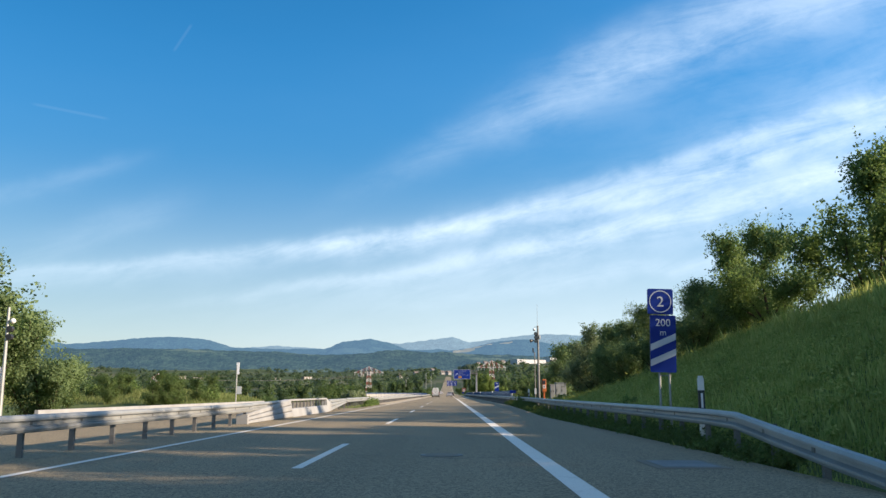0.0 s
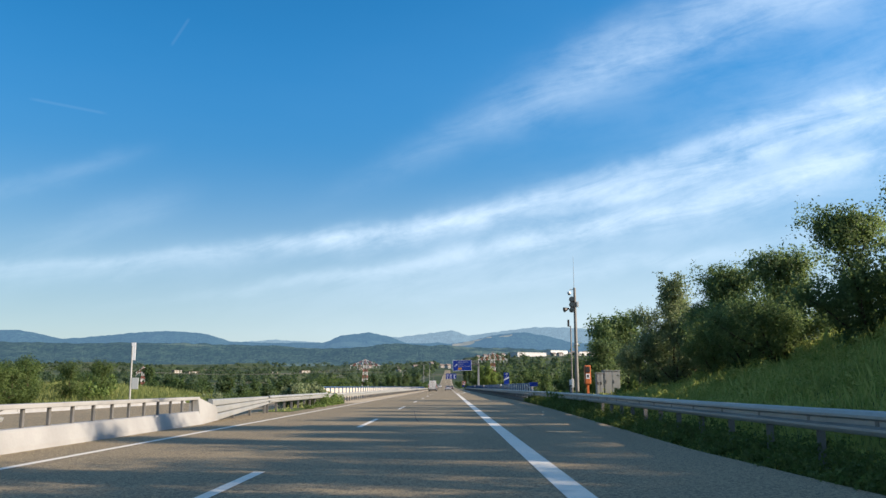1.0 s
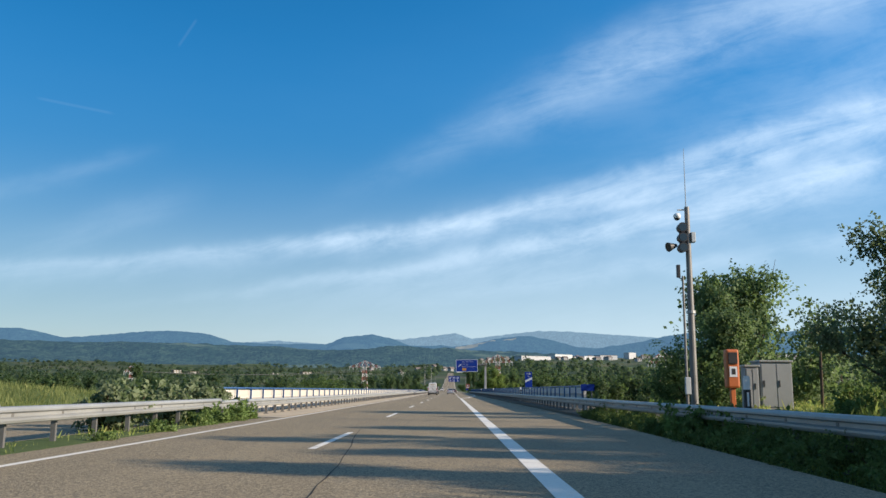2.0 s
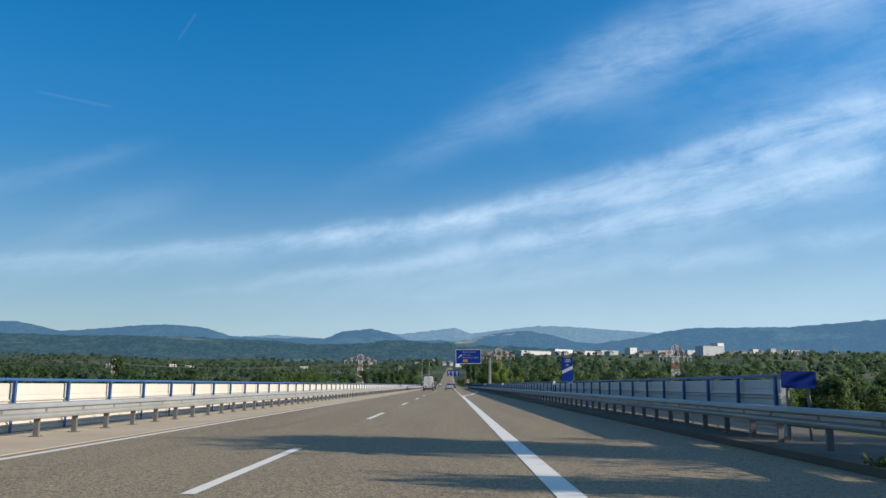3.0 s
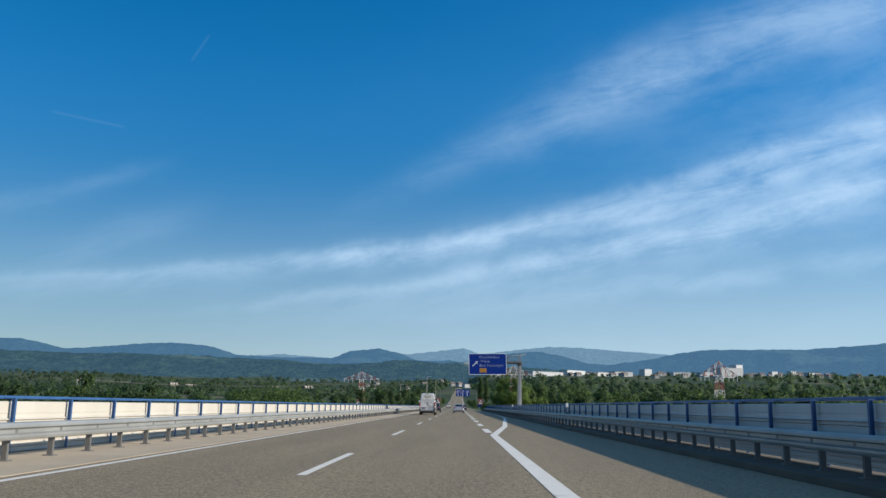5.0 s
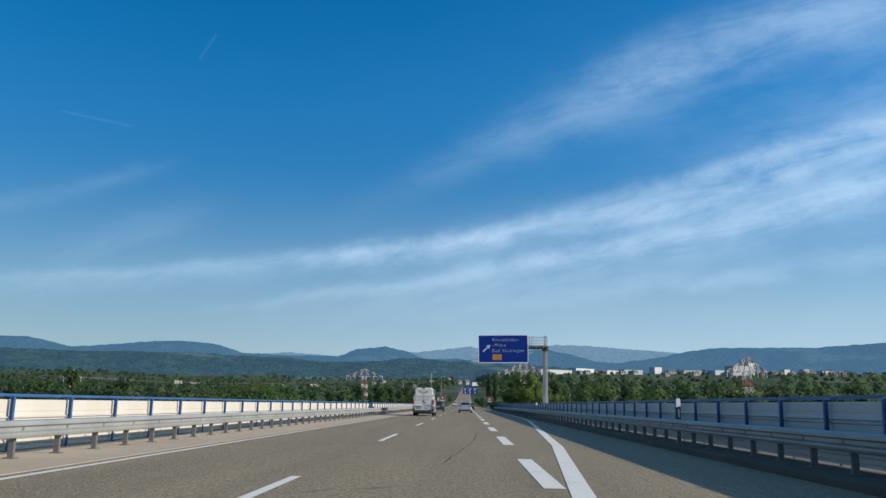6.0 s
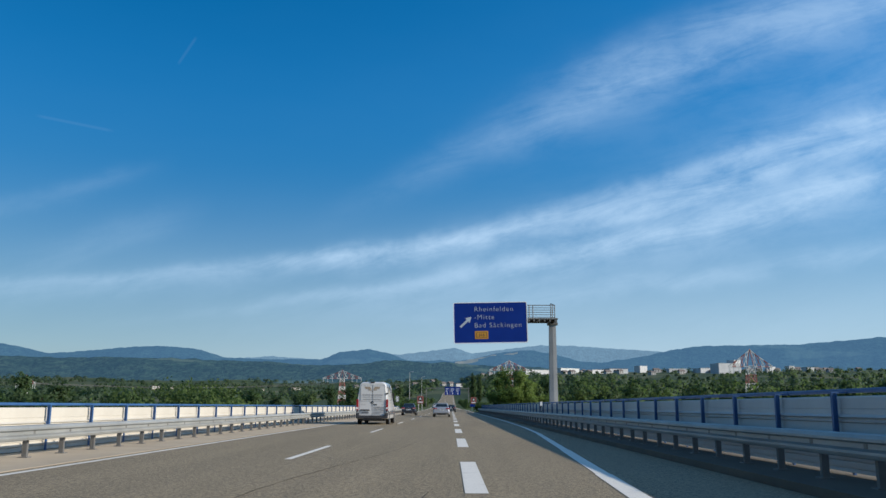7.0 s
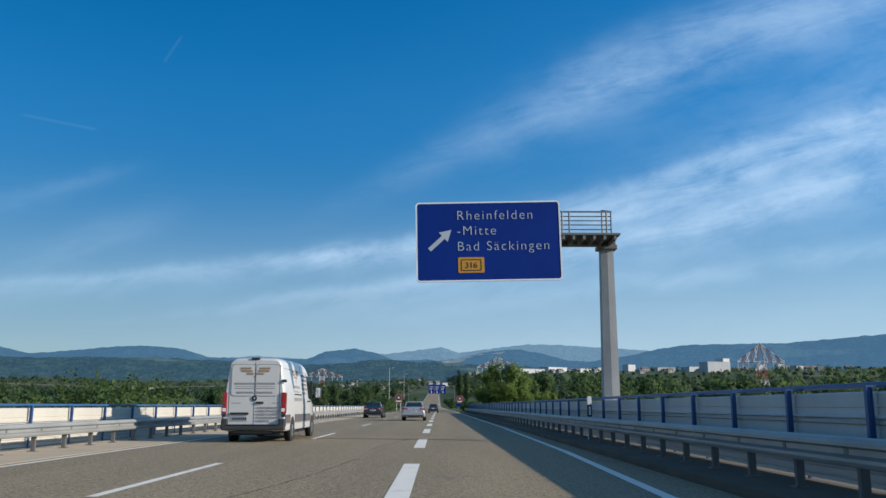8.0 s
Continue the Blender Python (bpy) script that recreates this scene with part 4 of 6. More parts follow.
def build_delineator(x, y, z0, z1):
    d = thing("delineator", "white roadside marker post with a black band", "marker post", pose(x, y, z0), "marker posts")
    h = z1 - z0
    prof = [(-0.06, -0.05), (0.06, -0.05), (0.07, 0.0), (0.0, 0.07), (-0.07, 0.0)]
    def column(a, b, s):
        bm = bmesh.new()
        lo = [bm.verts.new((u * s, v * s, a)) for u, v in prof]
        hi = [bm.verts.new((u * s, v * s, b)) for u, v in prof]
        for i in range(5):
            bm.faces.new((lo[i], lo[(i + 1) % 5], hi[(i + 1) % 5], hi[i]))
        bm.faces.new(lo[::-1])
        bm.faces.new(hi)
        return bm
    part("body", column(0, h * 0.97, 1.0), WHITE_PLASTIC, d)
    part("cap", column(h * 0.971, h, 0.8), WHITE_PLASTIC, d)
    part("black_band", column(h * 0.52, h * 0.80, 1.04), BLACK, d)
    part("reflector", boxed(-0.022, 0.022, -0.062, -0.0525, h * 0.56, h * 0.76), SIGN_WHITE, d)


build_delineator(3.95, 18.4, -0.1, 1.46)
build_delineator(4.95, 68.6, 0.0, 1.42)
for y in (126.1, 175.0, 225.4):
    build_delineator(4.95, y, 0.125, 1.38)


def build_manhole():
    m = thing("manhole", "round pale metal manhole cover in the asphalt", "manhole", pose(-1.66, 15.1, 0.0))
    part("ring", tubed((0, 0, -0.05), (0, 0, 0.012), 0.38, None, 28), ZINC_DULL, m)
    part("cover", tubed((0, 0, 0.0121), (0, 0, 0.02), 0.30, 0.29, 28), CONCRETE, m)
    d = thing("drain_cover", "square concrete drain cover at the road edge", "drain", pose(2.05, 13.2, 0.0))
    part("frame", boxed(-0.55, 0.55, -0.75, 0.75, -0.05, 0.012, bevel=0.01), CONCRETE, d)
    part("slab", boxed(-0.42, 0.42, -0.6, 0.6, 0.0121, 0.02, bevel=0.006), ZINC_DULL, d)


build_manhole()


# ---- mast, call box and cabinets ----
def ball(bm, c, r, squash=1.0, seg=12):
    bmesh.ops.create_uvsphere(bm, u_segments=seg, v_segments=seg // 2 + 2, radius=r, matrix=Matrix.Translation(c) @ Matrix.Diagonal((1, 1, squash, 1)))
    return bm


def build_mast():
    m = thing("camera_mast", "tall grey steel mast with signal lamps, horn and dome camera", "mast", pose(6.9, 79.2, 0.3))
    part("pole", tubed((0, 0, 0), (0, 0, 7.1), 0.13, 0.085, 14), ZINC_DULL, m)
    part("antenna", tubed((-0.03, 0, 7.1), (-0.03, 0, 9.2), 0.018, 0.008, 6), ZINC, m)
    part("hood_box", boxed(0.09, 0.24, -0.12, 0.12, 5.85, 6.2, bevel=0.02), BOX_GREY, m)
    arm = part("camera_arm", tubed((-0.08, 0, 7.0), (-0.34, -0.05, 6.98), 0.025, None, 8), ZINC, m)
    bm = ball(bmesh.new(), (-0.36, -0.05, 6.76), 0.13, 0.9)
    part("camera_dome", bm, WHITE_PLASTIC, arm, smooth=True)
    part("dome_lens", ball(bmesh.new(), (-0.36, -0.05, 6.69), 0.10, 0.8), BLACK, arm, smooth=True)
    cluster = part("lamp_bracket", boxed(-0.30, -0.06, -0.03, 0.03, 5.68, 6.42), BLACK, m)
    for z in (6.35, 6.0, 5.65):
        lamp = part("signal_lamp", tubed((-0.22, 0.10, z), (-0.22, -0.22, z), 0.15, 0.17, 18), BLACK, cluster)
        part("lens", tubed((-0.22, -0.221, z), (-0.22, -0.226, z), 0.13, None, 18), GLASS, lamp)
    part("horn", tubed((-0.40, 0, 5.75), (-0.72, -0.12, 5.66), 0.05, 0.17, 16), BLACK, m)
    part("collar", tubed((0, 0, 3.4), (0, 0, 3.5), 0.15, None, 14), ZINC, m)
    part("foot", tubed((0, 0, -0.4), (0, 0, 0.25), 0.2, 0.19, 14), CONCRETE, m)
    s = thing("sensor_pole", "slim steel pole with a black sensor head", "pole", pose(6.5, 78.6, 0.3))
    part("pole", tubed((0, 0, -0.2), (0, 0, 4.6), 0.05, 0.035, 10), ZINC_DULL, s)
    part("sensor", boxed(-0.20, -0.08, -0.06, 0.06, 4.55, 4.98, bevel=0.02), BLACK, s)
    part("arm", tubed((-0.14, 0, 4.55), (0, 0, 4.5), 0.02, None, 6), BLACK, s)
    part("junction_box", boxed(-0.09, 0.09, -0.16, -0.05, 0.7, 1.25, bevel=0.02), BOX_GREY, s)


def build_call_box():
    c = thing("emergency_phone", "orange roadside emergency telephone on a post", "emergency phone", pose(6.98, 75.6, 0.3))
    part("post", boxed(-0.07, 0.07, -0.07, 0.07, -0.2, 0.9, bevel=0.015), ORANGE, c)
    body = part("housing", boxed(-0.19, 0.19, -0.15, 0.15, 0.9, 2.02, bevel=0.06), ORANGE, c)
    part("hood", boxed(-0.13, 0.13, -0.18, -0.151, 1.60, 1.93, bevel=0.01), BLACK, body)
    part("pictogram", boxed(-0.11, 0.11, -0.158, -0.1505, 1.22, 1.52), SIGN_WHITE, body)
    part("handset", boxed(-0.05, 0.06, -0.162, -0.1585, 1.29, 1.46), BLACK, body)


def build_cabinet(x, y, w, d, h, z, label, mat):
    c = thing("switch_cabinet", label, "cabinet", pose(x, y, z))
    part("plinth", boxed(-w / 2 + 0.02, w / 2 - 0.02, -d / 2 + 0.02, d / 2 - 0.02, -0.3, 0.12), CONCRETE, c)
    part("body", boxed(-w / 2, w / 2, -d / 2, d / 2, 0.121, h - 0.06, bevel=0.015), mat, c)
    part("roof", boxed(-w / 2 - 0.04, w / 2 + 0.04, -d / 2 - 0.04, d / 2 + 0.04, h - 0.059, h, bevel=0.015), ZINC, c)
    for i in range(2):
        x0 = -w / 2 + 0.03 + i * (w / 2 - 0.015)
        door = part("door", boxed(x0, x0 + w / 2 - 0.045, -d / 2 - 0.018, -d / 2 - 0.001, 0.2, h - 0.12, bevel=0.006), mat, c)
        part("handle", boxed(x0 + 0.05, x0 + 0.08, -d / 2 - 0.04, -d / 2 - 0.019, h * 0.5, h * 0.62), BLACK, door)


build_mast()
build_call_box()
build_cabinet(7.85, 76.6, 0.40, 0.4, 1.45, 0.45, "slim pale grey switch cabinet on a plinth", CABINET)
build_cabinet(8.62, 76.9, 0.95, 0.8, 1.6, 0.45, "broad grey switch cabinet beside the trees", CABINET)


def build_left_poles():
    p = thing("camera_mast", "slim grey mast with lamps beside the oncoming lanes", "mast", pose(-20.9, 36.4, -0.4))
    part("pole", tubed((0, 0, 0), (0, 0, 5.2), 0.09, 0.06, 12), ZINC, p)
    for z in (3.9, 4.25):
        part("signal_lamp", tubed((0.14, 0.1, z), (0.14, -0.12, z), 0.13, None, 14), BLACK, p)
    part("camera_dome", ball(bmesh.new(), (0.22, 0, 4.6), 0.12), WHITE_PLASTIC, p, smooth=True)
    part("switch_box", boxed(-0.4, -0.14, -0.15, 0.15, 1.6, 2.6, bevel=0.02), WHITE_PLASTIC, p)
    q = thing("road_sign", "white sign board on a thin pole beyond the barrier", "road sign", pose(-21.3, 78.2, -2.2))
    part("pole", tubed((0, 0, -0.5), (0, 0, 5.9), 0.06, None, 10), ZINC, q)
    part("board", boxed(-0.05, 0.22, -0.04, 0.0, 5.0, 6.1, bevel=0.01), SIGN_WHITE, q)
    part("small_board", boxed(0.08, 0.5, -0.04, 0.0, 3.2, 3.9, bevel=0.01), BOX_GREY, q)


build_left_poles()


def build_end_board():
    b = thing("info_board", "small dark blue board at the noise wall's end", "road sign", pose(5.44, 92.2, 0.12))
    part("board", plate(0.66, 0.32, 0.03, 0.03), SIGN_BLUE, b, at=pose(0, 0, 1.13))
    for x in (-0.2, 0.2):
        part("post", tubed((x, 0.06, -0.1), (x, 0.06, 1.25), 0.03, None, 8), ZINC_DULL, b)
    f = thing("fence_post", "thin dark wooden post beside the switch cabinets", "post", pose(10.6, 78.0, ground_at(10.6, 78.0)))
    part("shaft", tubed((0, 0, -0.3), (0.05, 0, 2.0), 0.06, 0.045, 8), BARK, f)


build_end_board()


# ---- plants ----
def leaf_cloud(me_name, centres, count, size, mat, seed, flat=0.8, form=(0.25, 0.3, 1.0)):
    """Small folded leaves set along short twigs that spring from clump centres (x, y, z, radius)."""
    rng = np.random.default_rng(seed)
    c = np.array(centres)
    per = 12
    twigs = max(1, count // per)
    wgt = c[:, 3] ** 2
    pick = rng.choice(len(c), twigs, p=wgt / wgt.sum())
    d = rng.normal(size=(twigs, 3)) + np.array([0, 0, 0.25])
    d /= np.linalg.norm(d, axis=1)[:, None]
    start = c[pick, :3] + rng.normal(size=(twigs, 3)) * (c[pick, 3] * 0.42)[:, None] * np.array([1, 1, flat])
    reach = c[pick, 3] * rng.uniform(0.35, 0.95, twigs)
    count = twigs * per
    d, start, reach = np.repeat(d, per, 0), np.repeat(start, per, 0), np.repeat(reach, per)
    along = np.tile(np.linspace(0.15, 1.0, per), twigs)
    pos = start + d * (reach * along)[:, None] + rng.normal(size=(count, 3)) * (0.10 * reach + 0.25 * size)[:, None]
    pos[:, 2] -= 0.22 * reach * along ** 2
    s = size * rng.uniform(0.55, 1.35, count)
    a = d * 0.6 + rng.normal(size=(count, 3)) * 0.8 + np.array([0, 0, -0.25])
    a /= np.linalg.norm(a, axis=1)[:, None]
    b = np.cross(a, rng.normal(size=(count, 3)))
    b /= np.linalg.norm(b, axis=1)[:, None] + 1e-9
    a, b = a * s[:, None], b * (s * 0.34)[:, None]
    nrm = np.cross(a, b) / (s[:, None] + 1e-9)
    mid = np.average(c[:, :3], axis=0, weights=wgt) - np.array([0, 0, 0.5 * c[:, 2].std()])
    out = unit(unit(pos - mid) * form[0] + unit(pos - np.repeat(c[pick, :3], per, 0)) * form[1])
    # every leaf turns its face outwards
    turn = np.where((unit(nrm) * out).sum(1) < 0, -1.0, 1.0)[:, None]
    b, nrm = b * turn, nrm * turn
    v = np.stack([pos - a * 0.5, pos - b + nrm * 0.3, pos + a * 0.5, pos + b + nrm * 0.3], 1).reshape(-1, 3)
    return leaf_mesh(me_name, v, unit(out + unit(nrm) * form[2]), mat)


def unit(v):
    return v / (np.linalg.norm(v, axis=1)[:, None] + 1e-9)


def leaf_mesh(me_name, v, normals, mat):
    """Four-cornered leaves, each with one shading direction."""
    count = len(v) // 4
    i = np.arange(count) * 4
    me = bpy.data.meshes.new(me_name)
    me.from_pydata(v.tolist(), [], np.stack([i, i + 1, i + 2, i + 3], 1).tolist())
    me.polygons.foreach_set("use_smooth", [True] * count)
    me.normals_split_custom_set_from_vertices(np.repeat(normals, 4, 0).tolist())
    me.materials.append(mat)
    return me


def limb(bm, a, way, length, r, rng, depth, tips):
    """A bent tapering limb that forks."""
    p = Vector(a)
    w = Vector(way).normalized()
    seg = 4
    for i in range(seg):
        q = p + w * (length / seg)
        tube(bm, p, q, r * (1 - 0.16 * i), r * (1 - 0.16 * (i + 1)), 7, False)
        p = q
        w = (w + Vector((rng.uniform(-0.22, 0.22), rng.uniform(-0.22, 0.22), rng.uniform(-0.08, 0.16)))).normalized()
        tips.append((p, depth))
    if depth > 0:
        for _ in range(3):
            s = Vector((rng.uniform(-1, 1), rng.uniform(-1, 1), rng.uniform(0.1, 0.9)))
            limb(bm, p, w * 0.6 + s * 0.8, length * rng.uniform(0.5, 0.75), r * 0.42, rng, depth - 1, tips)


def make_tree(name, label, height, spread, trunk, leaves, size, mat, seed, low=0.25, group="", category="tree", clump=0.2, depth=2, form=(0.25, 0.3, 1.0)):
    """A tree at the origin: trunk with limbs, and a crown of leaves about the limbs' ends."""
    rng = random.Random(seed)
    t = thing(name, label, category, None, group)
    bm = bmesh.new()
    tips = []
    stem = height * low
    p = Vector((0, 0, -0.4))
    top = Vector((rng.uniform(-0.2, 0.2), rng.uniform(-0.2, 0.2), stem))
    tube(bm, p, top, trunk, trunk * 0.8, 10, False)
    n = 6
    for i in range(n):
        a = i * math.tau / n + rng.uniform(-0.4, 0.4)
        w = Vector((math.cos(a) * spread, math.sin(a) * spread, height * rng.uniform(0.25, 0.8)))
        limb(bm, top, w, height * 0.38 * rng.uniform(0.8, 1.1), trunk * 0.45, rng, depth - 1, tips)
    limb(bm, top, (rng.uniform(-0.1, 0.1), rng.uniform(-0.1, 0.1), 1), height * 0.45, trunk * 0.7, rng, depth, tips)
    part("trunk", bm, BARK, t)
    centres = []
    for q, d in tips:
        # keep the crown within its outline
        u = Vector((q.x / spread, q.y / spread, 0))
        if u.length > 1:
            q = Vector((q.x / u.length, q.y / u.length, q.z))
        z = min(q.z, height * 0.93)
        centres.append((q.x, q.y, z, height * clump * rng.uniform(0.35, 0.9)))
    me = leaf_cloud("crown", centres, leaves, size, mat, seed, 0.8, form)
    crown = new("crown", me)
    crown.parent = t
    return t


def make_bush(name, label, height, spread, leaves, size, mat, seed, group="", category="bush"):
    rng = random.Random(seed)
    t = thing(name, label, category, None, group)
    bm = bmesh.new()
    centres = []
    for i in range(9):
        a, r = rng.uniform(0, math.tau), rng.uniform(0.1, 0.9) * spread
        h = height * rng.uniform(0.45, 0.9) * (1 - 0.35 * r / spread)
        tip = Vector((math.cos(a) * r, math.sin(a) * r, h))
        tube(bm, (tip.x * 0.15, tip.y * 0.15, -0.2), tip, 0.035 * height / 2, 0.012, 6, False)
        centres.append((tip.x, tip.y, h, spread * rng.uniform(0.3, 0.5)))
        centres.append((tip.x * 0.7, tip.y * 0.7, h * 0.5, spread * rng.uniform(0.35, 0.55)))
    part("stem", bm, BARK, t)
    crown = new("foliage", leaf_cloud("foliage", centres, leaves, size, mat, seed, 0.9))
    crown.parent = t
    return t


def move(ob, x, y, turn=0.0, s=1.0, dz=0.0):
    ob.matrix_basis = pose(x, y, ground_at(x, y) + dz, 0, 0, turn) @ Matrix.Scale(s, 4)
    return ob


def copy_at(ob, x, y, turn=0.0, s=1.0, dz=0.0):
    c = copy_thing(ob, pose(0, 0, 0))
    return move(c, x, y, turn, s, dz)


def build_bank_trees():
    g = "trees on the bank"
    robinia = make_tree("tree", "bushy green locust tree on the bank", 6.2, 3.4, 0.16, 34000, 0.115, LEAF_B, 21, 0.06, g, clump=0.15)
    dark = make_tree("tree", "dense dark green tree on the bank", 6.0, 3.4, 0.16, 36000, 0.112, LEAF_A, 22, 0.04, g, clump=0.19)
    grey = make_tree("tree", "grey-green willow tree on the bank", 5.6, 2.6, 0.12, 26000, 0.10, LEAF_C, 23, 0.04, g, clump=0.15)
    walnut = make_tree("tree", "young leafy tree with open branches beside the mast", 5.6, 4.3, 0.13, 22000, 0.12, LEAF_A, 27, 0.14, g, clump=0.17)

    def top_at(ob, h, x, y, top, a, first=False):
        s = max(0.35, (top - ground_at(x, y)) / h)
        return move(ob, x, y, a, s) if first else copy_at(ob, x, y, a, s)
    top_at(robinia, 6.0, 14.6, 30.5, 10.2, 20, True)
    top_at(dark, 5.8, 10.6, 49.5, 6.3, 70, True)
    top_at(grey, 5.4, 9.7, 66.5, 6.3, 0, True)
    top_at(walnut, 5.4, 11.6, 86.0, 6.2, 40, True)
    # those short of y 25 stand unseen, added to cast shade on the road
    for ob, h, x, y, top, a in ((robinia, 6.0, 12.8, 37.5, 8.6, 140), (robinia, 6.0, 13.4, 42.5, 8.9, 250), (dark, 5.8, 13.0, 40, 7.2, 310), (dark, 5.8, 13.8, 50, 7.4, 10), (dark, 5.8, 11.8, 44.5, 7.0, 130), (dark, 5.8, 10.2, 54.5, 5.9, 230),
                                (dark, 5.8, 10.4, 59.0, 6.0, 33), (robinia, 6.0, 11.4, 62.5, 5.6, 310), (dark, 5.8, 10.4, 62.5, 4.8, 15),
                                (grey, 5.4, 11.8, 70.5, 5.6, 210), (grey, 5.4, 10.4, 71.5, 5.9, 120), (robinia, 6.0, 17.5, 22, 8.6, 99), (dark, 5.8, 17.0, 34, 8.0, 60),
                                (dark, 5.8, 19.0, 27, 8.6, 190), (dark, 5.8, 18.0, 12, 10.5, 15), (robinia, 6.0, 17.0, 3, 10.5, 60), (dark, 5.8, 18.0, -8, 10.5, 120), 
                                (walnut, 5.4, 8.6, 84.5, 4.0, 260), (dark, 5.8, 14.0, 17.0, 9.2, 44), (robinia, 6.0, 14.0, 11.0, 9.5, 200), (dark, 5.8, 14.0, 4.0, 9.5, 280), (robinia, 6.0, 14.0, -3.0, 9.5, 20), (dark, 5.8, 14.0, -11.0, 9.5, 150),
                                (dark, 5.8, 14.6, 64, 6.2, 80), (dark, 5.8, 14.2, 70, 5.6, 300), (dark, 5.8, 16.5, 57, 7.2, 201), (walnut, 5.4, 13.2, 88.5, 5.8, 150), (dark, 5.8, 15.2, 20.5, 10.0, 95), (dark, 5.8, 16.0, 14.5, 10.4, 215), (dark, 5.8, 15.5, 8.0, 10.4, 330), (dark, 5.8, 15.8, 0.5, 10.2, 25), (dark, 5.8, 16.4, -5.0, 10.2, 170), (robinia, 6.0, 13.0, 14.0, 8.4, 300), (dark, 5.8, 13.0, 7.5, 8.4, 240)):
        top_at(ob, h, x, y, top, a)
    big = make_tree("tree", "tall broad green tree beside the oncoming lanes", 10.5, 5.2, 0.3, 42000, 0.17, LEAF_A, 31, 0.05, clump=0.14)
    move(big, -27.5, 46.0, 0, 0.95)
    copy_at(big, -29.0, 41.0, 120, 1.18)
    copy_at(big, -25.8, 50.0, 60, 0.7, -1.0)
    copy_at(big, -33.0, 45.0, 310, 0.9)
    copy_at(big, -38.0, 52.0, 220, 0.8)


def build_verge_bushes():
    g = "bushes by the road"
    weed = make_bush("bush", "low leafy roadside bush with pale shoots", 1.0, 0.8, 1500, 0.13, LEAF_B, 41, g)
    shrub = make_bush("bush", "ragged grey-green median shrub", 1.8, 0.9, 2200, 0.14, LEAF_C, 42, g)
    move(weed, 4.9, 70.0, 0, 0.9)
    move(shrub, -10.2, 58.5, 0, 0.72, 0.1)
    for ob, x, y, a, s in ((weed, 5.6, 73, 30, 0.9), (weed, 5.3, 78, 80, 0.85), (weed, 5.9, 82, 130, 1.0), (weed, 6.6, 85, 190, 1.3), (weed, 5.2, 64, 220, 0.7), (weed, 4.5, 56, 250, 0.45),
                           (weed, 4.2, 47, 20, 0.4), (weed, 3.6, 33, 70, 0.38), (weed, 3.5, 27, 170, 0.4), (weed, 3.5, 21, 270, 0.38), (weed, 5.7, 34, 320, 0.6), (weed, 7.8, 70, 10, 0.7), (weed, 8.6, 78, 200, 1.1), (weed, 7.6, 83, 100, 1.2),
                           (weed, 3.55, 24, 10, 0.34), (weed, 3.6, 30, 60, 0.36), (weed, 3.35, 36, 110, 0.34), (weed, 3.3, 40, 160, 0.36), (weed, 3.5, 44, 210, 0.38), (weed, 3.8, 50.5, 260, 0.4), (weed, 3.9, 53, 310, 0.36), (weed, 4.1, 59, 15, 0.45), (weed, 4.2, 61.5, 65, 0.5),
                           (weed, 4.4, 66.5, 115, 0.55), (weed, 4.7, 74.5, 165, 0.6), (weed, 4.8, 80.5, 215, 0.62), (weed, 9.8, 74, 300, 0.9), (weed, 8.0, 88, 12, 1.5), (weed, 7.6, 92, 77, 1.5), (shrub, -10.2, 72.7, 120, 1.0), (shrub, -10.4, 74.5, 220, 1.05),
                           (weed, -8.55, 72, 0, 0.5), (weed, -8.7, 76, 40, 0.62), (weed, -9.6, 79, 90, 0.8), (weed, -8.5, 79.5, 250, 0.5), (weed, -8.45, 68.5, 250, 0.4), (weed, -10.2, 58, 20, 0.6),
                           (shrub, -9.75, 76.5, 10, 0.62), (shrub, -9.95, 79.5, 160, 0.66), (weed, -8.75, 78, 75, 0.78), (weed, -8.7, 81.5, 140, 0.75), (weed, -9.5, 82.2, 310, 0.95), (shrub, -10.2, 82.0, 250, 0.55), (shrub, -10.1, 80.0, 40, 1.08), (shrub, -10.4, 77.5, 190, 0.95), (shrub, -10.0, 83.4, 300, 1.0),
                           (weed, 5.0, 68.5, 33, 0.95), (weed, 4.85, 70.9, 144, 1.05), (weed, 5.05, 73.2, 255, 1.0), (weed, -24.2, 79, 12, 1.2), (weed, -25.5, 84, 60, 1.4), (weed, -39, 90, 130, 1.6), (weed, -41, 102, 40, 2.1)):
        copy_at(ob, x, y, a, s, 0.1 if x < 0 else 0)
    # leafy weeds along the foot of the bank, before and behind the guardrail
    rng = random.Random(4)
    y = 14.0
    while y < 92:
        x = float(np.interp(y, [12, 17.5, 30, 44, 54, 62, 71, 92], [3.5, 3.75, 3.85, 4.05, 4.4, 4.6, 4.75, 4.8]))
        copy_at(weed, x + rng.choice((-0.22, 0.25, 0.4)) + rng.uniform(-0.06, 0.1), y, rng.uniform(0, 360), rng.uniform(0.26, 0.5) + (0.12 if y > 55 else 0))
        y += rng.uniform(0.9, 2.1)
    copy_at(weed, 3.88, 18.0, 30, 0.5)


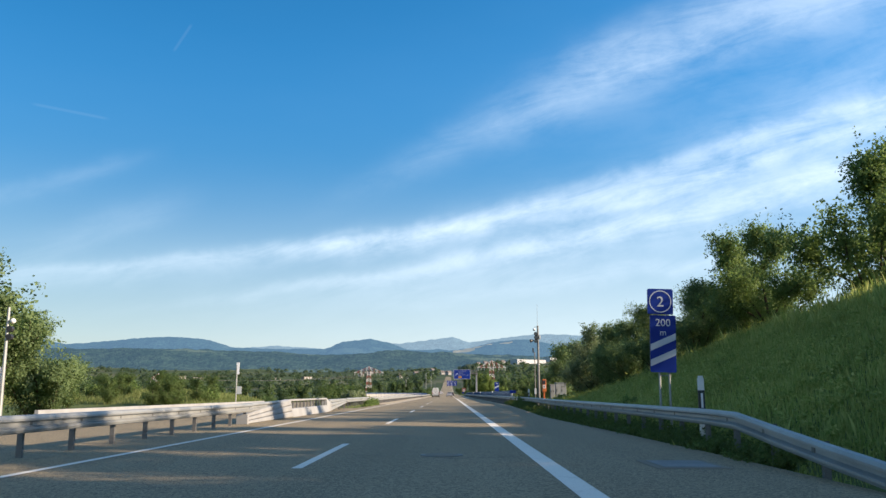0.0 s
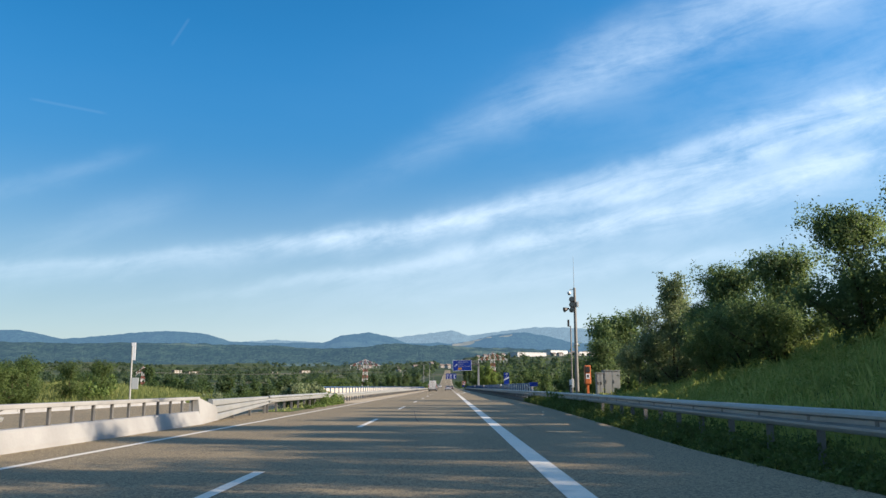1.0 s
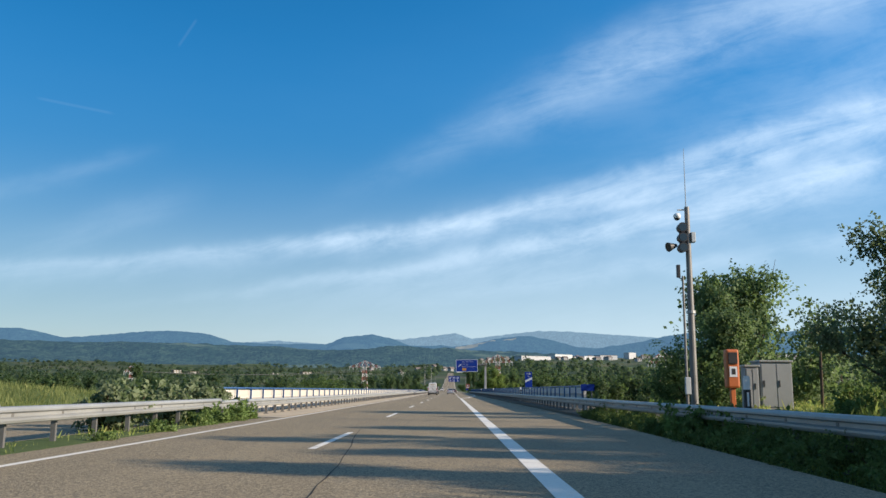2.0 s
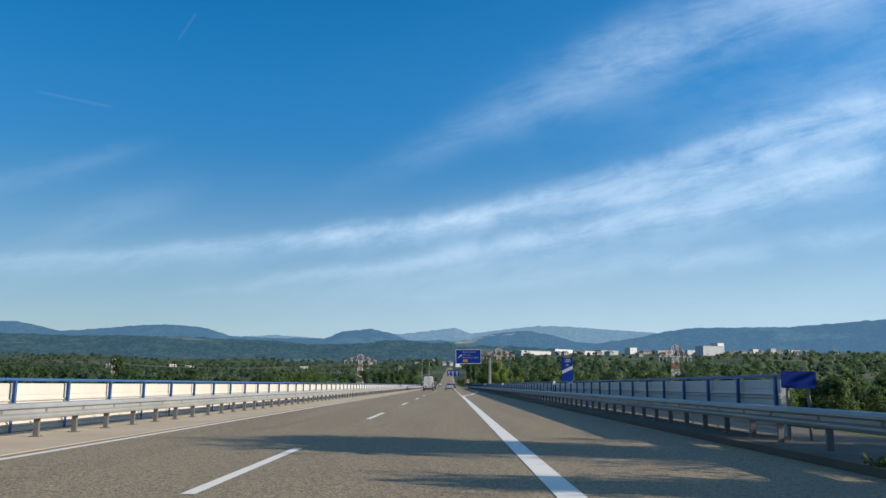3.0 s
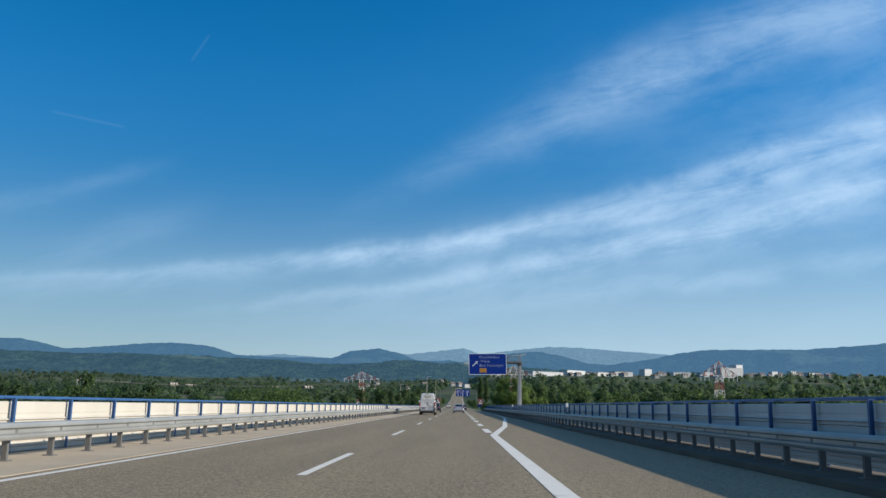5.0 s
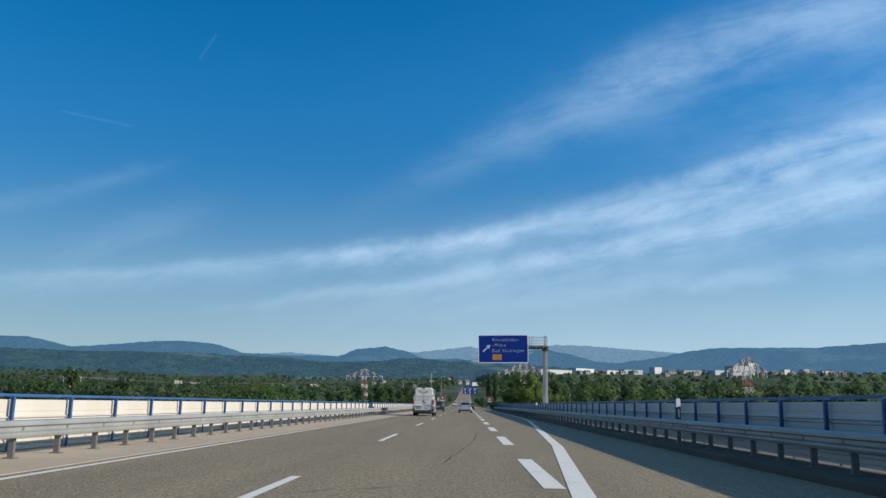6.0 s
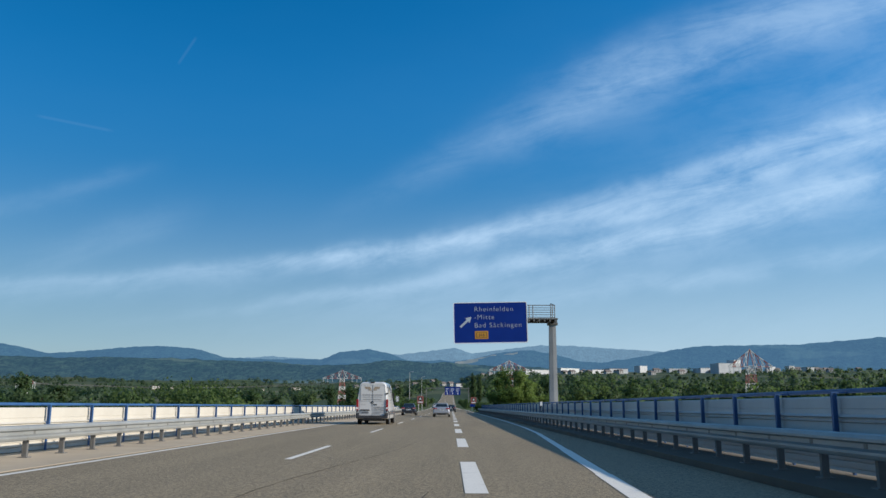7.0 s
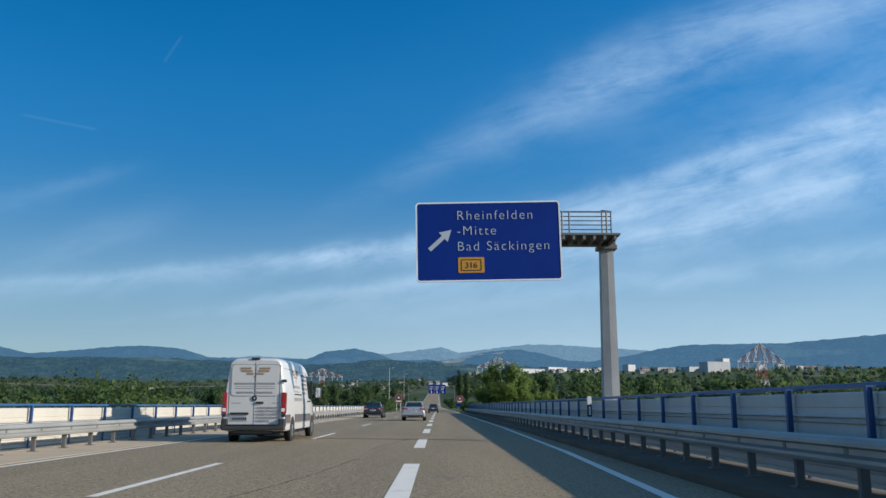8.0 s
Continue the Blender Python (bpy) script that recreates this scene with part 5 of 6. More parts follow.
def grass_patch(name, label, count, region, length, seed, mat=None):
    """Blades and seed stalks as one object; region gives x, y and z for two random numbers."""
    rng = np.random.default_rng(seed)
    x, y = region(rng.random(count), rng.random(count))
    z = land_z(x[None, :], y[None, :])[0]
    tuft = 0.5 + 0.5 * np.sin(x * 2.3 + 1.7 * np.sin(y * 1.9)) * np.sin(y * 2.9 + 1.3 * np.sin(x * 3.1))
    h = length * (0.55 + 0.7 * tuft) * rng.uniform(0.4, 1.25, count) * np.where(rng.random(count) > 0.94, 1.6, 1.0)
    a = rng.uniform(0, math.tau, count)
    lean = rng.uniform(0.05, 0.38, count) * h
    w = rng.uniform(0.005, 0.013, count) * (1 + length)
    dx, dy = np.cos(a), np.sin(a)
    v = np.stack([np.stack([x - dy * w, y + dx * w, z - 0.03], 1), np.stack([x + dy * w, y - dx * w, z - 0.03], 1),
                  np.stack([x + dx * lean * 0.35 + dy * w * 0.7, y + dy * lean * 0.35 - dx * w * 0.7, z + h * 0.6], 1),
                  np.stack([x + dx * lean, y + dy * lean, z + h], 1)], 1).reshape(-1, 3)
    i = np.arange(count) * 4
    faces = np.concatenate([np.stack([i, i + 1, i + 2], 1), np.stack([i, i + 2, i + 3], 1)])
    me = bpy.data.meshes.new(name)
    me.from_pydata(v.tolist(), [], faces.tolist())
    me.materials.append(mat or BLADES)
    tagged(new(name, me), label, "grass", kind="stuff")


def build_grass():
    grass_patch("grass", "tall uncut meadow grass on the bank", 200000, lambda a, b: (4.6 + 9.0 * a, 4 + 88 * b ** 1.25), 0.27, 51)
    grass_patch("grass", "weeds and grass under the guardrail", 20000, lambda a, b: ((np.interp(12 + 80 * b, [12, 40, 62, 80, 92], [3.35, 3.0, 3.7, 4.25, 4.6]) + 1.3 * a), 12 + 80 * b), 0.18, 52)
    grass_patch("grass", "grass and weeds in the median", 15000, lambda a, b: (-9.95 + 1.5 * a, 63.3 + 19.7 * b), 0.22, 53)
    grass_patch("grass", "yellowish tall grass on the field", 62000, lambda a, b: (-48 + 26.5 * a, 72 + 74 * b), 0.42, 54, FIELD_GRASS)
    grass_patch("grass", "tall flowering grass along the bank crest", 30000, lambda a, b: (10.2 + 3.2 * a, 20 + 46 * b), 0.50, 55)


def build_verge_weeds():
    """A dense band of leafy weeds between the road edge and the guardrail."""
    rng = random.Random(71)
    centres = []
    for _ in range(950):
        y = 13 + 74 * rng.random() ** 1.15
        inner = right_edge(y) + 0.02
        outer = float(np.interp(y, [12, 17.5, 30, 44, 54, 62, 71, 92], [3.4, 3.65, 3.75, 3.95, 4.3, 4.5, 4.6, 4.64])) + 0.45
        f = rng.random()
        x = inner + (outer - inner) * f
        tall = (0.12 + 0.30 * f) * rng.uniform(0.6, 1.2) * (1.35 if 60 < y < 86 else 1.0)
        z = max(ground_at(x, y), -0.1 if y < 60 else 0.0)
        centres.append((x, y, z + tall * 0.55, 0.10 + tall * 0.45))
    me = leaf_cloud("verge_weeds", centres, 110000, 0.06, WEEDS, 72, 0.8, (0.0, 0.4, 1.0))
    tagged(new("verge_weeds", me), "dense leafy green weeds along the road edge", "weeds", kind="stuff")


def build_meadow_weeds():
    """Leafy tufts and seed heads between the grass of the bank."""
    rng = random.Random(91)
    centres = []
    for _ in range(3600):
        x, y = 4.7 + 8.2 * rng.random(), 5 + 83 * rng.random() ** 1.25
        s = rng.uniform(0.07, 0.24)
        centres.append((x, y, ground_at(x, y) + s * rng.uniform(0.7, 1.6), s))
    me = leaf_cloud("meadow_weeds", centres, 120000, 0.07, BLADES, 92, 1.2, (0.0, 0.3, 1.0))
    tagged(new("meadow_weeds", me), "yellow-green leafy tufts between the bank's grass", "weeds", kind="stuff")


build_verge_weeds()
build_meadow_weeds()
build_bank_trees()
build_verge_bushes()
build_grass()


def build_valley_trees():
    g = "trees in the valley"
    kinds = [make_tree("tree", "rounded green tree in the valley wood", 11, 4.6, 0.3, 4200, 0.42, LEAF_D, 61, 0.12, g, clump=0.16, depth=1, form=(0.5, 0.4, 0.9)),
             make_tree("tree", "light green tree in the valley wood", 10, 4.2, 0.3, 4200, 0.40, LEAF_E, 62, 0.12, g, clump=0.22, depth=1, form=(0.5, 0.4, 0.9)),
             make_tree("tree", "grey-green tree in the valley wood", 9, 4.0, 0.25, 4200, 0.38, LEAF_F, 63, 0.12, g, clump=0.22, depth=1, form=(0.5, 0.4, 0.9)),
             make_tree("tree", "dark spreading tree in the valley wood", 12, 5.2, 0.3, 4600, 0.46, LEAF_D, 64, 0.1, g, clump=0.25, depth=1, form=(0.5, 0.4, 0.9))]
    rng = random.Random(9)
    spots = []
    # belts on both sides of the bridge's far half and beyond
    for _ in range(56):
        side = rng.random() < 0.66
        y = rng.uniform(330, 760)
        x = rng.uniform(20, 60 + 0.62 * (y - 150)) if side else -rng.uniform(22, 50 + 0.62 * (y - 150))
        spots.append((x, y))
    for _ in range(36):
        spots.append((rng.uniform(14, 240), rng.uniform(270, 400)))
    for _ in range(20):
        spots.append((-rng.uniform(30, 190), rng.uniform(180, 380)))
    # dense belts whose crowns stand above the bridge's walls
    for i in range(84):
        spots.append((20 + 290 * ((i + rng.random()) / 84) ** 1.1, rng.uniform(345, 430)))
    for i in range(46):
        spots.append((-22 - 240 * ((i + rng.random()) / 46) ** 1.1, rng.uniform(345, 440)))
    used = set()
    for x, y in spots:
        k = rng.randrange(4)
        s = rng.uniform(0.7, 1.15)
        # crowns reach about the height of the wood's upper edge
        r = math.hypot(x, y - 130)
        z = ground_at(x, y)
        top = 1.0 + r * (0.024 if x > 0 else 0.015) + (rng.uniform(-5.0, 4.0) if not 340 < y < 440 else rng.uniform(0.0, 4.0))
        h = (11, 10, 9, 12)[k]
        s = max(0.5, min(1.85, (top - z) / h * 0.95))
        if k not in used:
            used.add(k)
            move(kinds[k], x, y, rng.uniform(0, 360), s)
        else:
            copy_at(kinds[k], x, y, rng.uniform(0, 360), s)
    # sunlit scrub below the oncoming lanes, and a clump behind the bridge
    scrub = make_tree("tree", "round light green scrub tree below the road", 7, 3.4, 0.2, 9000, 0.17, LEAF_H, 68, 0.08, "scrub left of the bridge", clump=0.2, depth=1, form=(0.4, 0.4, 1.0))
    first = True
    for i in range(54):
        if i >= 40:
            y = rng.uniform(64, 86)
            x = min(-24.5, -1.4 - (y - 12.7) * rng.uniform(0.31, 0.56))
            top = rng.uniform(1.5, 2.7)
        elif i < 22:
            y = rng.uniform(84, 150)
            x = -y * rng.uniform(0.335, 0.50)
            top = 1.08 + y * rng.uniform(0.008, 0.018)
            if -x / y < 0.365:
                top += 0.012 * y
        else:
            y = rng.uniform(285, 345)
            x = -rng.uniform(24, 78)
            top = rng.uniform(1.6, 3.4) + (6.2 if -46 < x < -31 else 0.0)
        s = max(0.4, (top - ground_at(x, y)) / 7 * 0.86)
        if first:
            move(scrub, x, y, 0, s)
            first = False
        else:
            copy_at(scrub, x, y, rng.uniform(0, 360), s)
    copy_at(kinds[2], -183, 530, 40, (17.0 - ground_at(-183, 530)) / 9 * 0.95)
    for i in range(16):
        y = rng.uniform(385, 520)
        d = y - 200
        x = -d * (0.050 + 0.060 * (i + rng.random()) / 16) - 4
        top = 1.08 + d * rng.uniform(0.020, 0.034)
        s = max(0.5, (top - ground_at(x, y)) / 12 * 0.95)
        copy_at(kinds[3 if i % 2 else 0], x, y, rng.uniform(0, 360), s)
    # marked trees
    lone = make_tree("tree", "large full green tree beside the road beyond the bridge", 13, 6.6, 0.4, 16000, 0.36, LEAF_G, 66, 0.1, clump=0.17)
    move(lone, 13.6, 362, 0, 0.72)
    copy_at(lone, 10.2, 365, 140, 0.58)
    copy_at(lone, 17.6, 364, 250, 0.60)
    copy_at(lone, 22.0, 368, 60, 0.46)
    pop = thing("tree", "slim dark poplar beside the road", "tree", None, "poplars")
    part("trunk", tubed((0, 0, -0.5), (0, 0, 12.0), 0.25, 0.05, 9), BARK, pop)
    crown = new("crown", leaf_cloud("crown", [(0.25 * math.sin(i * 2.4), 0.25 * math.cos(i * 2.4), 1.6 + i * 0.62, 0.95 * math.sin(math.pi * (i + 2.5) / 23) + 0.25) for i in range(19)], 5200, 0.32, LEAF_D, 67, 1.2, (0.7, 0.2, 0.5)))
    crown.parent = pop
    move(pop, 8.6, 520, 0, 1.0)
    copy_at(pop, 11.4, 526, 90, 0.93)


def build_far_verge():
    """Shrubs along both sides of the road beyond the bridge."""
    far = make_bush("bush", "rounded green shrub beside the far road", 2.2, 1.6, 2600, 0.22, LEAF_F, 81, "bushes beyond the bridge")
    move(far, -11.2, 346, 0, 0.6)
    rng = random.Random(82)
    for i in range(34):
        y = 344 + i * 8.5 + rng.uniform(-3, 3)
        copy_at(far, -10.2 - rng.uniform(0, 5), y, rng.uniform(0, 360), rng.uniform(0.6, 1.5))
        copy_at(far, (6.6 if y < 450 else 4.2) + rng.uniform(0, 4), y + 4, rng.uniform(0, 360), rng.uniform(0.4, 1.1))


build_far_verge()


def build_woods():
    """The continuous woods on the valley floor, too many to count."""
    rng = np.random.default_rng(77)
    count = 5600
    r = rng.uniform(640, 2600, count)
    a = np.radians(rng.uniform(-42, 42, count))
    x, y = r * np.sin(a), 130 + r * np.cos(a)
    keep = (np.abs(x + 2) > 16 + 0.004 * y)
    clump = np.sin(x * 0.011 + 1.0) + np.sin(y * 0.013 + x * 0.004) + rng.normal(scale=0.7, size=count)
    keep &= clump > np.where(x < 0, -0.35, -0.75)
    # open town fields on the right-hand slope
    keep &= (r < 1250) | (x < 0) | (rng.random(count) < 0.22)
    x, y, r = x[keep], y[keep], r[keep]
    z = land_z(x[None], y[None])[0]
    n = 56
    s = 5.0 + 12.0 * rng.random(len(x)) ** 2.2
    c0 = np.repeat(np.stack([x, y, z + 1.5], 1), n, 0)
    d = unit(rng.normal(size=(len(c0), 3)) + np.array([0, 0, 0.35]))
    d[:, 2] = np.abs(d[:, 2])
    c = c0 + d * (np.repeat(s, n) * rng.uniform(0.45, 0.75, len(c0)))[:, None]
    size = rng.uniform(1.0, 2.2, len(c))
    d1 = unit(np.cross(d, rng.normal(size=c.shape)) + 0.5 * rng.normal(size=c.shape))
    d2 = unit(np.cross(d, d1))
    v = np.stack([c - d1 * size[:, None], c - d2 * size[:, None] * 0.7, c + d1 * size[:, None], c + d2 * size[:, None] * 0.7], 1).reshape(-1, 3)
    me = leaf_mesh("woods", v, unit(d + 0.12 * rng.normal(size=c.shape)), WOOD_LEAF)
    tagged(new("woods", me), "dark green woods covering the valley floor", "woods", kind="stuff")


build_valley_trees()
build_woods()


# ---- vehicles ----
def ring_points(w, z0, z1, top_in, r_top, r_bot, belt=None):
    """Half outline of a car body's cross-section, from the floor's middle to the roof's middle."""
    belt = belt if belt is not None else z0 + (z1 - z0) * 0.4
    pts = [(0, z0), (w - r_bot, z0)]
    for i in range(1, 5):
        a = radians(-90 + i * 22.5)
        pts.append((w - r_bot + r_bot * math.cos(a), z0 + r_bot + r_bot * math.sin(a)))
    pts.append((w, belt))
    wt = w - top_in
    for i in range(0, 6):
        a = radians(i * 18)
        pts.append((wt - r_top + r_top * math.cos(a), z1 - r_top * 0.9 + r_top * 0.9 * math.sin(a)))
    pts.append((0, z1 + 0.012))
    return pts


def loft(bm, stations):
    """Body through stations of (y, half outline), closed at both ends, mirrored over x."""
    rings = []
    for y, half in stations:
        full = [(x, z) for x, z in half] + [(-x, z) for x, z in half[-2:0:-1]]
        rings.append([bm.verts.new((x, y, z)) for x, z in full])
    k = len(rings[0])
    for a, b in zip(rings, rings[1:]):
        for i in range(k):
            bm.faces.new((a[i], a[(i + 1) % k], b[(i + 1) % k], b[i]))
    bm.faces.new(rings[0][::-1])
    bm.faces.new(rings[-1])
    return bm


def soften(ob, width=0.012):
    for p in ob.data.polygons:
        p.use_smooth = len(p.vertices) == 4
    return ob


def make_wheel(parent, x, y, r, width, out):
    """Tyre with a rounded shoulder, dished rim with spokes and hub; out: the side that shows."""
    prof = [(-0.5, 0.62), (-0.5, 0.90), (-0.44, 0.97), (-0.3, 1.0), (0.3, 1.0), (0.44, 0.97), (0.5, 0.90), (0.5, 0.62)]
    n = 28
    bm = bmesh.new()
    rings = [[bm.verts.new((u * width, r * v * math.cos(i * math.tau / n), r * v * math.sin(i * math.tau / n))) for u, v in prof] for i in range(n)]
    for i in range(n):
        a, b = rings[i], rings[(i + 1) % n]
        for j in range(len(prof)):
            bm.faces.new((a[j], a[(j + 1) % len(prof)], b[(j + 1) % len(prof)], b[j]))
    w = part("wheel", bm, TYRE, parent, at=pose(x, y, r))
    for p in w.data.polygons:
        p.use_smooth = True
    bm = bmesh.new()
    tube(bm, (out * width * 0.1, 0, 0), (out * width * 0.34, 0, 0), r * 0.63, r * 0.60, 24)
    tube(bm, (out * width * 0.35, 0, 0), (out * width * 0.47, 0, 0), r * 0.16, r * 0.13, 14)
    for i in range(10):
        a = i * math.tau / 10
        tube(bm, (out * width * 0.38, r * 0.12 * math.cos(a), r * 0.12 * math.sin(a)), (out * width * 0.40, r * 0.56 * math.cos(a), r * 0.56 * math.sin(a)), r * 0.055, r * 0.065, 6)
    part("rim", bm, RIM, w)
    return w


SIDE = pose(0, 0, 0, 90, 0, 90)


def build_van(x, y):
    """A long white panel van, its tail at the origin, seen driving away along +y."""
    v = thing("van", "white high-roof delivery van with grey side strip and printing", "van", pose(x, y, 0.0) @ Matrix.Scale(0.95, 4))
    S = [(0.00, 0.955, 0.40, 2.56, 0.17, 0.18), (0.05, 0.985, 0.36, 2.61, 0.17, 0.22), (0.35, 1.0, 0.34, 2.65, 0.17, 0.25), (2.4, 1.0, 0.34, 2.69, 0.17, 0.27), (4.5, 1.0, 0.34, 2.69, 0.17, 0.27),
         (5.0, 1.0, 0.34, 2.63, 0.17, 0.27), (5.4, 0.99, 0.34, 2.45, 0.14, 0.28), (5.75, 0.98, 0.34, 2.14, 0.17, 0.26), (6.1, 0.965, 0.34, 1.76, 0.19, 0.22), (6.35, 0.95, 0.34, 1.44, 0.16, 0.16),
         (6.65, 0.91, 0.36, 1.24, 0.10, 0.14), (6.85, 0.84, 0.40, 1.10, 0.09, 0.12), (6.95, 0.72, 0.46, 0.95, 0.06, 0.08)]
    body = soften(part("body", loft(bmesh.new(), [(a, ring_points(b, c, d, e, f, 0.07, 1.15 if d > 1.6 else None)) for a, b, c, d, e, f in S]), VAN_WHITE, v))
    # grey strip along the sides, between the wheels
    for s in (1, -1):
        for y0, y1 in ((0.06, 0.92), (1.80, 5.30), (6.14, 6.45)):
            a, b = sorted((s * 0.985, s * 1.014))
            part("side_strip", boxed(a, b, y0, y1, 0.60, 0.86, bevel=0.008), TRIM, v)
        for yy in (1.36, 5.72):
            a, b = (s * 0.93, s * 1.006)
            part("wheel_arch", tubed((a, yy, 0.36), (b, yy, 0.36), 0.44, None, 26), BLACK, v)
            make_wheel(v, s * 0.90, yy, 0.345, 0.235, s)
        for yy in (0.5, 2.2, 4.4, 5.2):
            a, b = sorted((s * 1.0141, s * 1.019))
            part("side_marker", boxed(a, b, yy, yy + 0.10, 0.70, 0.755), LAMP_AMBER, v)
        # seams of the doors and panels
        def seam(y0, y1, z0, z1):
            zm = (z0 + z1) / 2
            lean = 0.13
            def sx(z):
                return 1.0 - max(0.0, z - 1.15) * lean
            bm = bmesh.new()
            vs = []
            for z in (z0, z1):
                for yy in (y0, y1):
                    for d in (-0.01, 0.006):
                        vs.append(bm.verts.new((s * (sx(z) + d), yy, z)))
            for f in ((0, 1, 3, 2), (4, 6, 7, 5), (0, 4, 5, 1), (2, 3, 7, 6), (0, 2, 6, 4), (1, 5, 7, 3)):
                bm.faces.new([vs[i] for i in f])
            return bm
        part("panel_seam", seam(1.86, 1.872, 0.9, 2.38), TRIM, body)
        part("panel_seam", seam(3.46, 3.475, 0.9, 2.52), TRIM, body)
        part("panel_seam", seam(4.72, 4.734, 0.42, 2.30), TRIM, body)
        part("panel_seam", seam(5.92, 5.932, 0.88, 1.30), TRIM, body)
        part("door_track", seam(1.9, 3.44, 1.50, 1.545), BLACK, body)
        part("roof_seam", seam(0.3, 4.9, 2.33, 2.337), TRIM, body)
        part("sill_line", seam(0.1, 5.2, 0.575, 0.583), TRIM, body)
        for yy, z in ((4.52, 1.28), (4.84, 1.28)):
            part("door_handle", boxed(*sorted((s * 0.985, s * 1.035)), yy, yy + 0.16, z, z + 0.05, bevel=0.012), BLACK, body)
        # cab side glass, set into the flank
        bm = bmesh.new()
        pts = [(4.86, 1.42), (5.70, 1.34), (5.98, 1.42), (5.62, 2.00), (5.36, 2.22), (4.86, 2.24)]
        o = [bm.verts.new((s * (1.006 - max(0.0, z - 1.15) * 0.13 - max(0.0, yy - 5.2) * 0.035), yy, z)) for yy, z in pts]
        i_ = [bm.verts.new((s * (0.95 - max(0.0, z - 1.15) * 0.13 - max(0.0, yy - 5.2) * 0.035), yy, z)) for yy, z in pts]
        bm.faces.new(o)
        bm.faces.new(i_[::-1])
        for k in range(6):
            bm.faces.new((o[k], o[(k + 1) % 6], i_[(k + 1) % 6], i_[k]))
        part("side_window", bm, GLASS, v)
        part("window_bar", boxed(*sorted((s * 0.90, s * 0.995)), 5.52, 5.58, 1.36, 2.06), BLACK, v)
        mirror = part("mirror", boxed(*sorted((s * 1.10, s * 1.34)), 5.62, 5.84, 1.42, 1.86, bevel=0.05), BLACK, v)
        part("mirror_arm", boxed(*sorted((s * 0.96, s * 1.12)), 5.70, 5.80, 1.44, 1.52, bevel=0.01), BLACK, mirror)
        part("mirror_glass", boxed(*sorted((s * 1.13, s * 1.31)), 5.612, 5.6195, 1.46, 1.82), CHROME, mirror)
        # tail lamp
        lamp = part("tail_lamp", boxed(*sorted((s * 0.86, s * 1.003)), -0.045, 0.20, 0.88, 1.56, bevel=0.025), LAMP_RED, v)
        part("lamp_lens", boxed(*sorted((s * 0.88, s * 0.985)), -0.05, -0.0455, 0.96, 1.06), SIGN_WHITE, lamp)
        for z in (0.84, 1.92):
            part("hinge", boxed(*sorted((s * 0.88, s * 1.0)), -0.05, 0.10, z - 0.045, z + 0.045, bevel=0.015), BLACK, v)
    # windscreen
    bm = bmesh.new()
    vs = [bm.verts.new(p) for p in ((-0.80, 6.36, 1.48), (0.80, 6.36, 1.48), (0.72, 5.58, 2.36), (-0.72, 5.58, 2.36), (-0.80, 6.30, 1.40), (0.80, 6.30, 1.40), (0.72, 5.50, 2.28), (-0.72, 5.50, 2.28))]
    for f in ((0, 1, 2, 3), (7, 6, 5, 4), (0, 4, 5, 1), (1, 5, 6, 2), (2, 6, 7, 3), (3, 7, 4, 0)):
        bm.faces.new([vs[i] for i in f])
    part("windscreen", bm, GLASS, v)
    # tail: doors, seams, bumper, plate, handles
    bm = bmesh.new()
    box(bm, -0.006, 0.006, -0.006, 0.01, 0.52, 2.5)
    for s in (1, -1):
        box(bm, s * 0.80 - 0.005, s * 0.80 + 0.005, -0.006, 0.01, 0.54, 2.42)
    box(bm, -0.80, 0.80, -0.006, 0.01, 2.42, 2.43)
    box(bm, -0.80, 0.80, -0.006, 0.01, 0.53, 0.54)
    part("door_seam", bm, TRIM, body)
    for s in (1, -1):
        part("window_blank", plate(0.70, 0.98, 0.012, 0.10), VAN_WHITE, body, at=pose(s * 0.385, -0.0155, 1.94))
        bm = bmesh.new()
        box(bm, s * 0.405 - 0.30, s * 0.405 + 0.30, -0.006, 0.002, 1.435, 1.443)
        box(bm, s * 0.405 - 0.30, s * 0.405 + 0.30, -0.006, 0.002, 2.437, 2.445)
        part("pressing", bm, TRIM, body)
    part("bumper", boxed(-1.0, 1.0, -0.14, 0.16, 0.38, 0.53, bevel=0.04), BUMPER, v)
    for s in (1, -1):
        part("bumper_corner", boxed(*sorted((s * 0.80, s * 1.005)), -0.10, 0.22, 0.49, 0.74, bevel=0.04), BUMPER, v)
    part("step_edge", boxed(-0.80, 0.80, -0.15, 0.0, 0.532, 0.56, bevel=0.008), BLACK, v)
    part("tow_bar", tubed((-0.6, -0.05, 0.32), (0.6, -0.05, 0.32), 0.05, None, 10), BLACK, v)
    part("underbody", boxed(-0.8, 0.8, 0.3, 6.3, 0.22, 0.345), BLACK, v)
    part("roof_camera", boxed(-0.13, 0.13, -0.03, 0.12, 2.585, 2.66, bevel=0.02), BLACK, v)
    part("door_handle", boxed(0.06, 0.30, -0.04, -0.002, 1.20, 1.27, bevel=0.015), BLACK, body)
    part("plate_light", boxed(-0.74, -0.16, -0.05, -0.002, 0.86, 0.93, bevel=0.015), BLACK, body)
    npl = part("number_plate", boxed(-0.70, -0.20, -0.02, -0.002, 0.67, 0.80, bevel=0.006), PLATE_SHADED, body, "white plate with dark bars")
    for i in range(7):
        part("bar", boxed(-0.66 + i * 0.065, -0.615 + i * 0.065, -0.023, -0.0205, 0.695, 0.775), BLACK, npl)
    badge = part("badge", tubed((0, -0.002, 1.37), (0, -0.02, 1.37), 0.085, None, 20), BLACK, body)
    part("badge_ring", tubed((0, -0.021, 1.37), (0, -0.025, 1.37), 0.03, 0.026, 20), CHROME, badge)
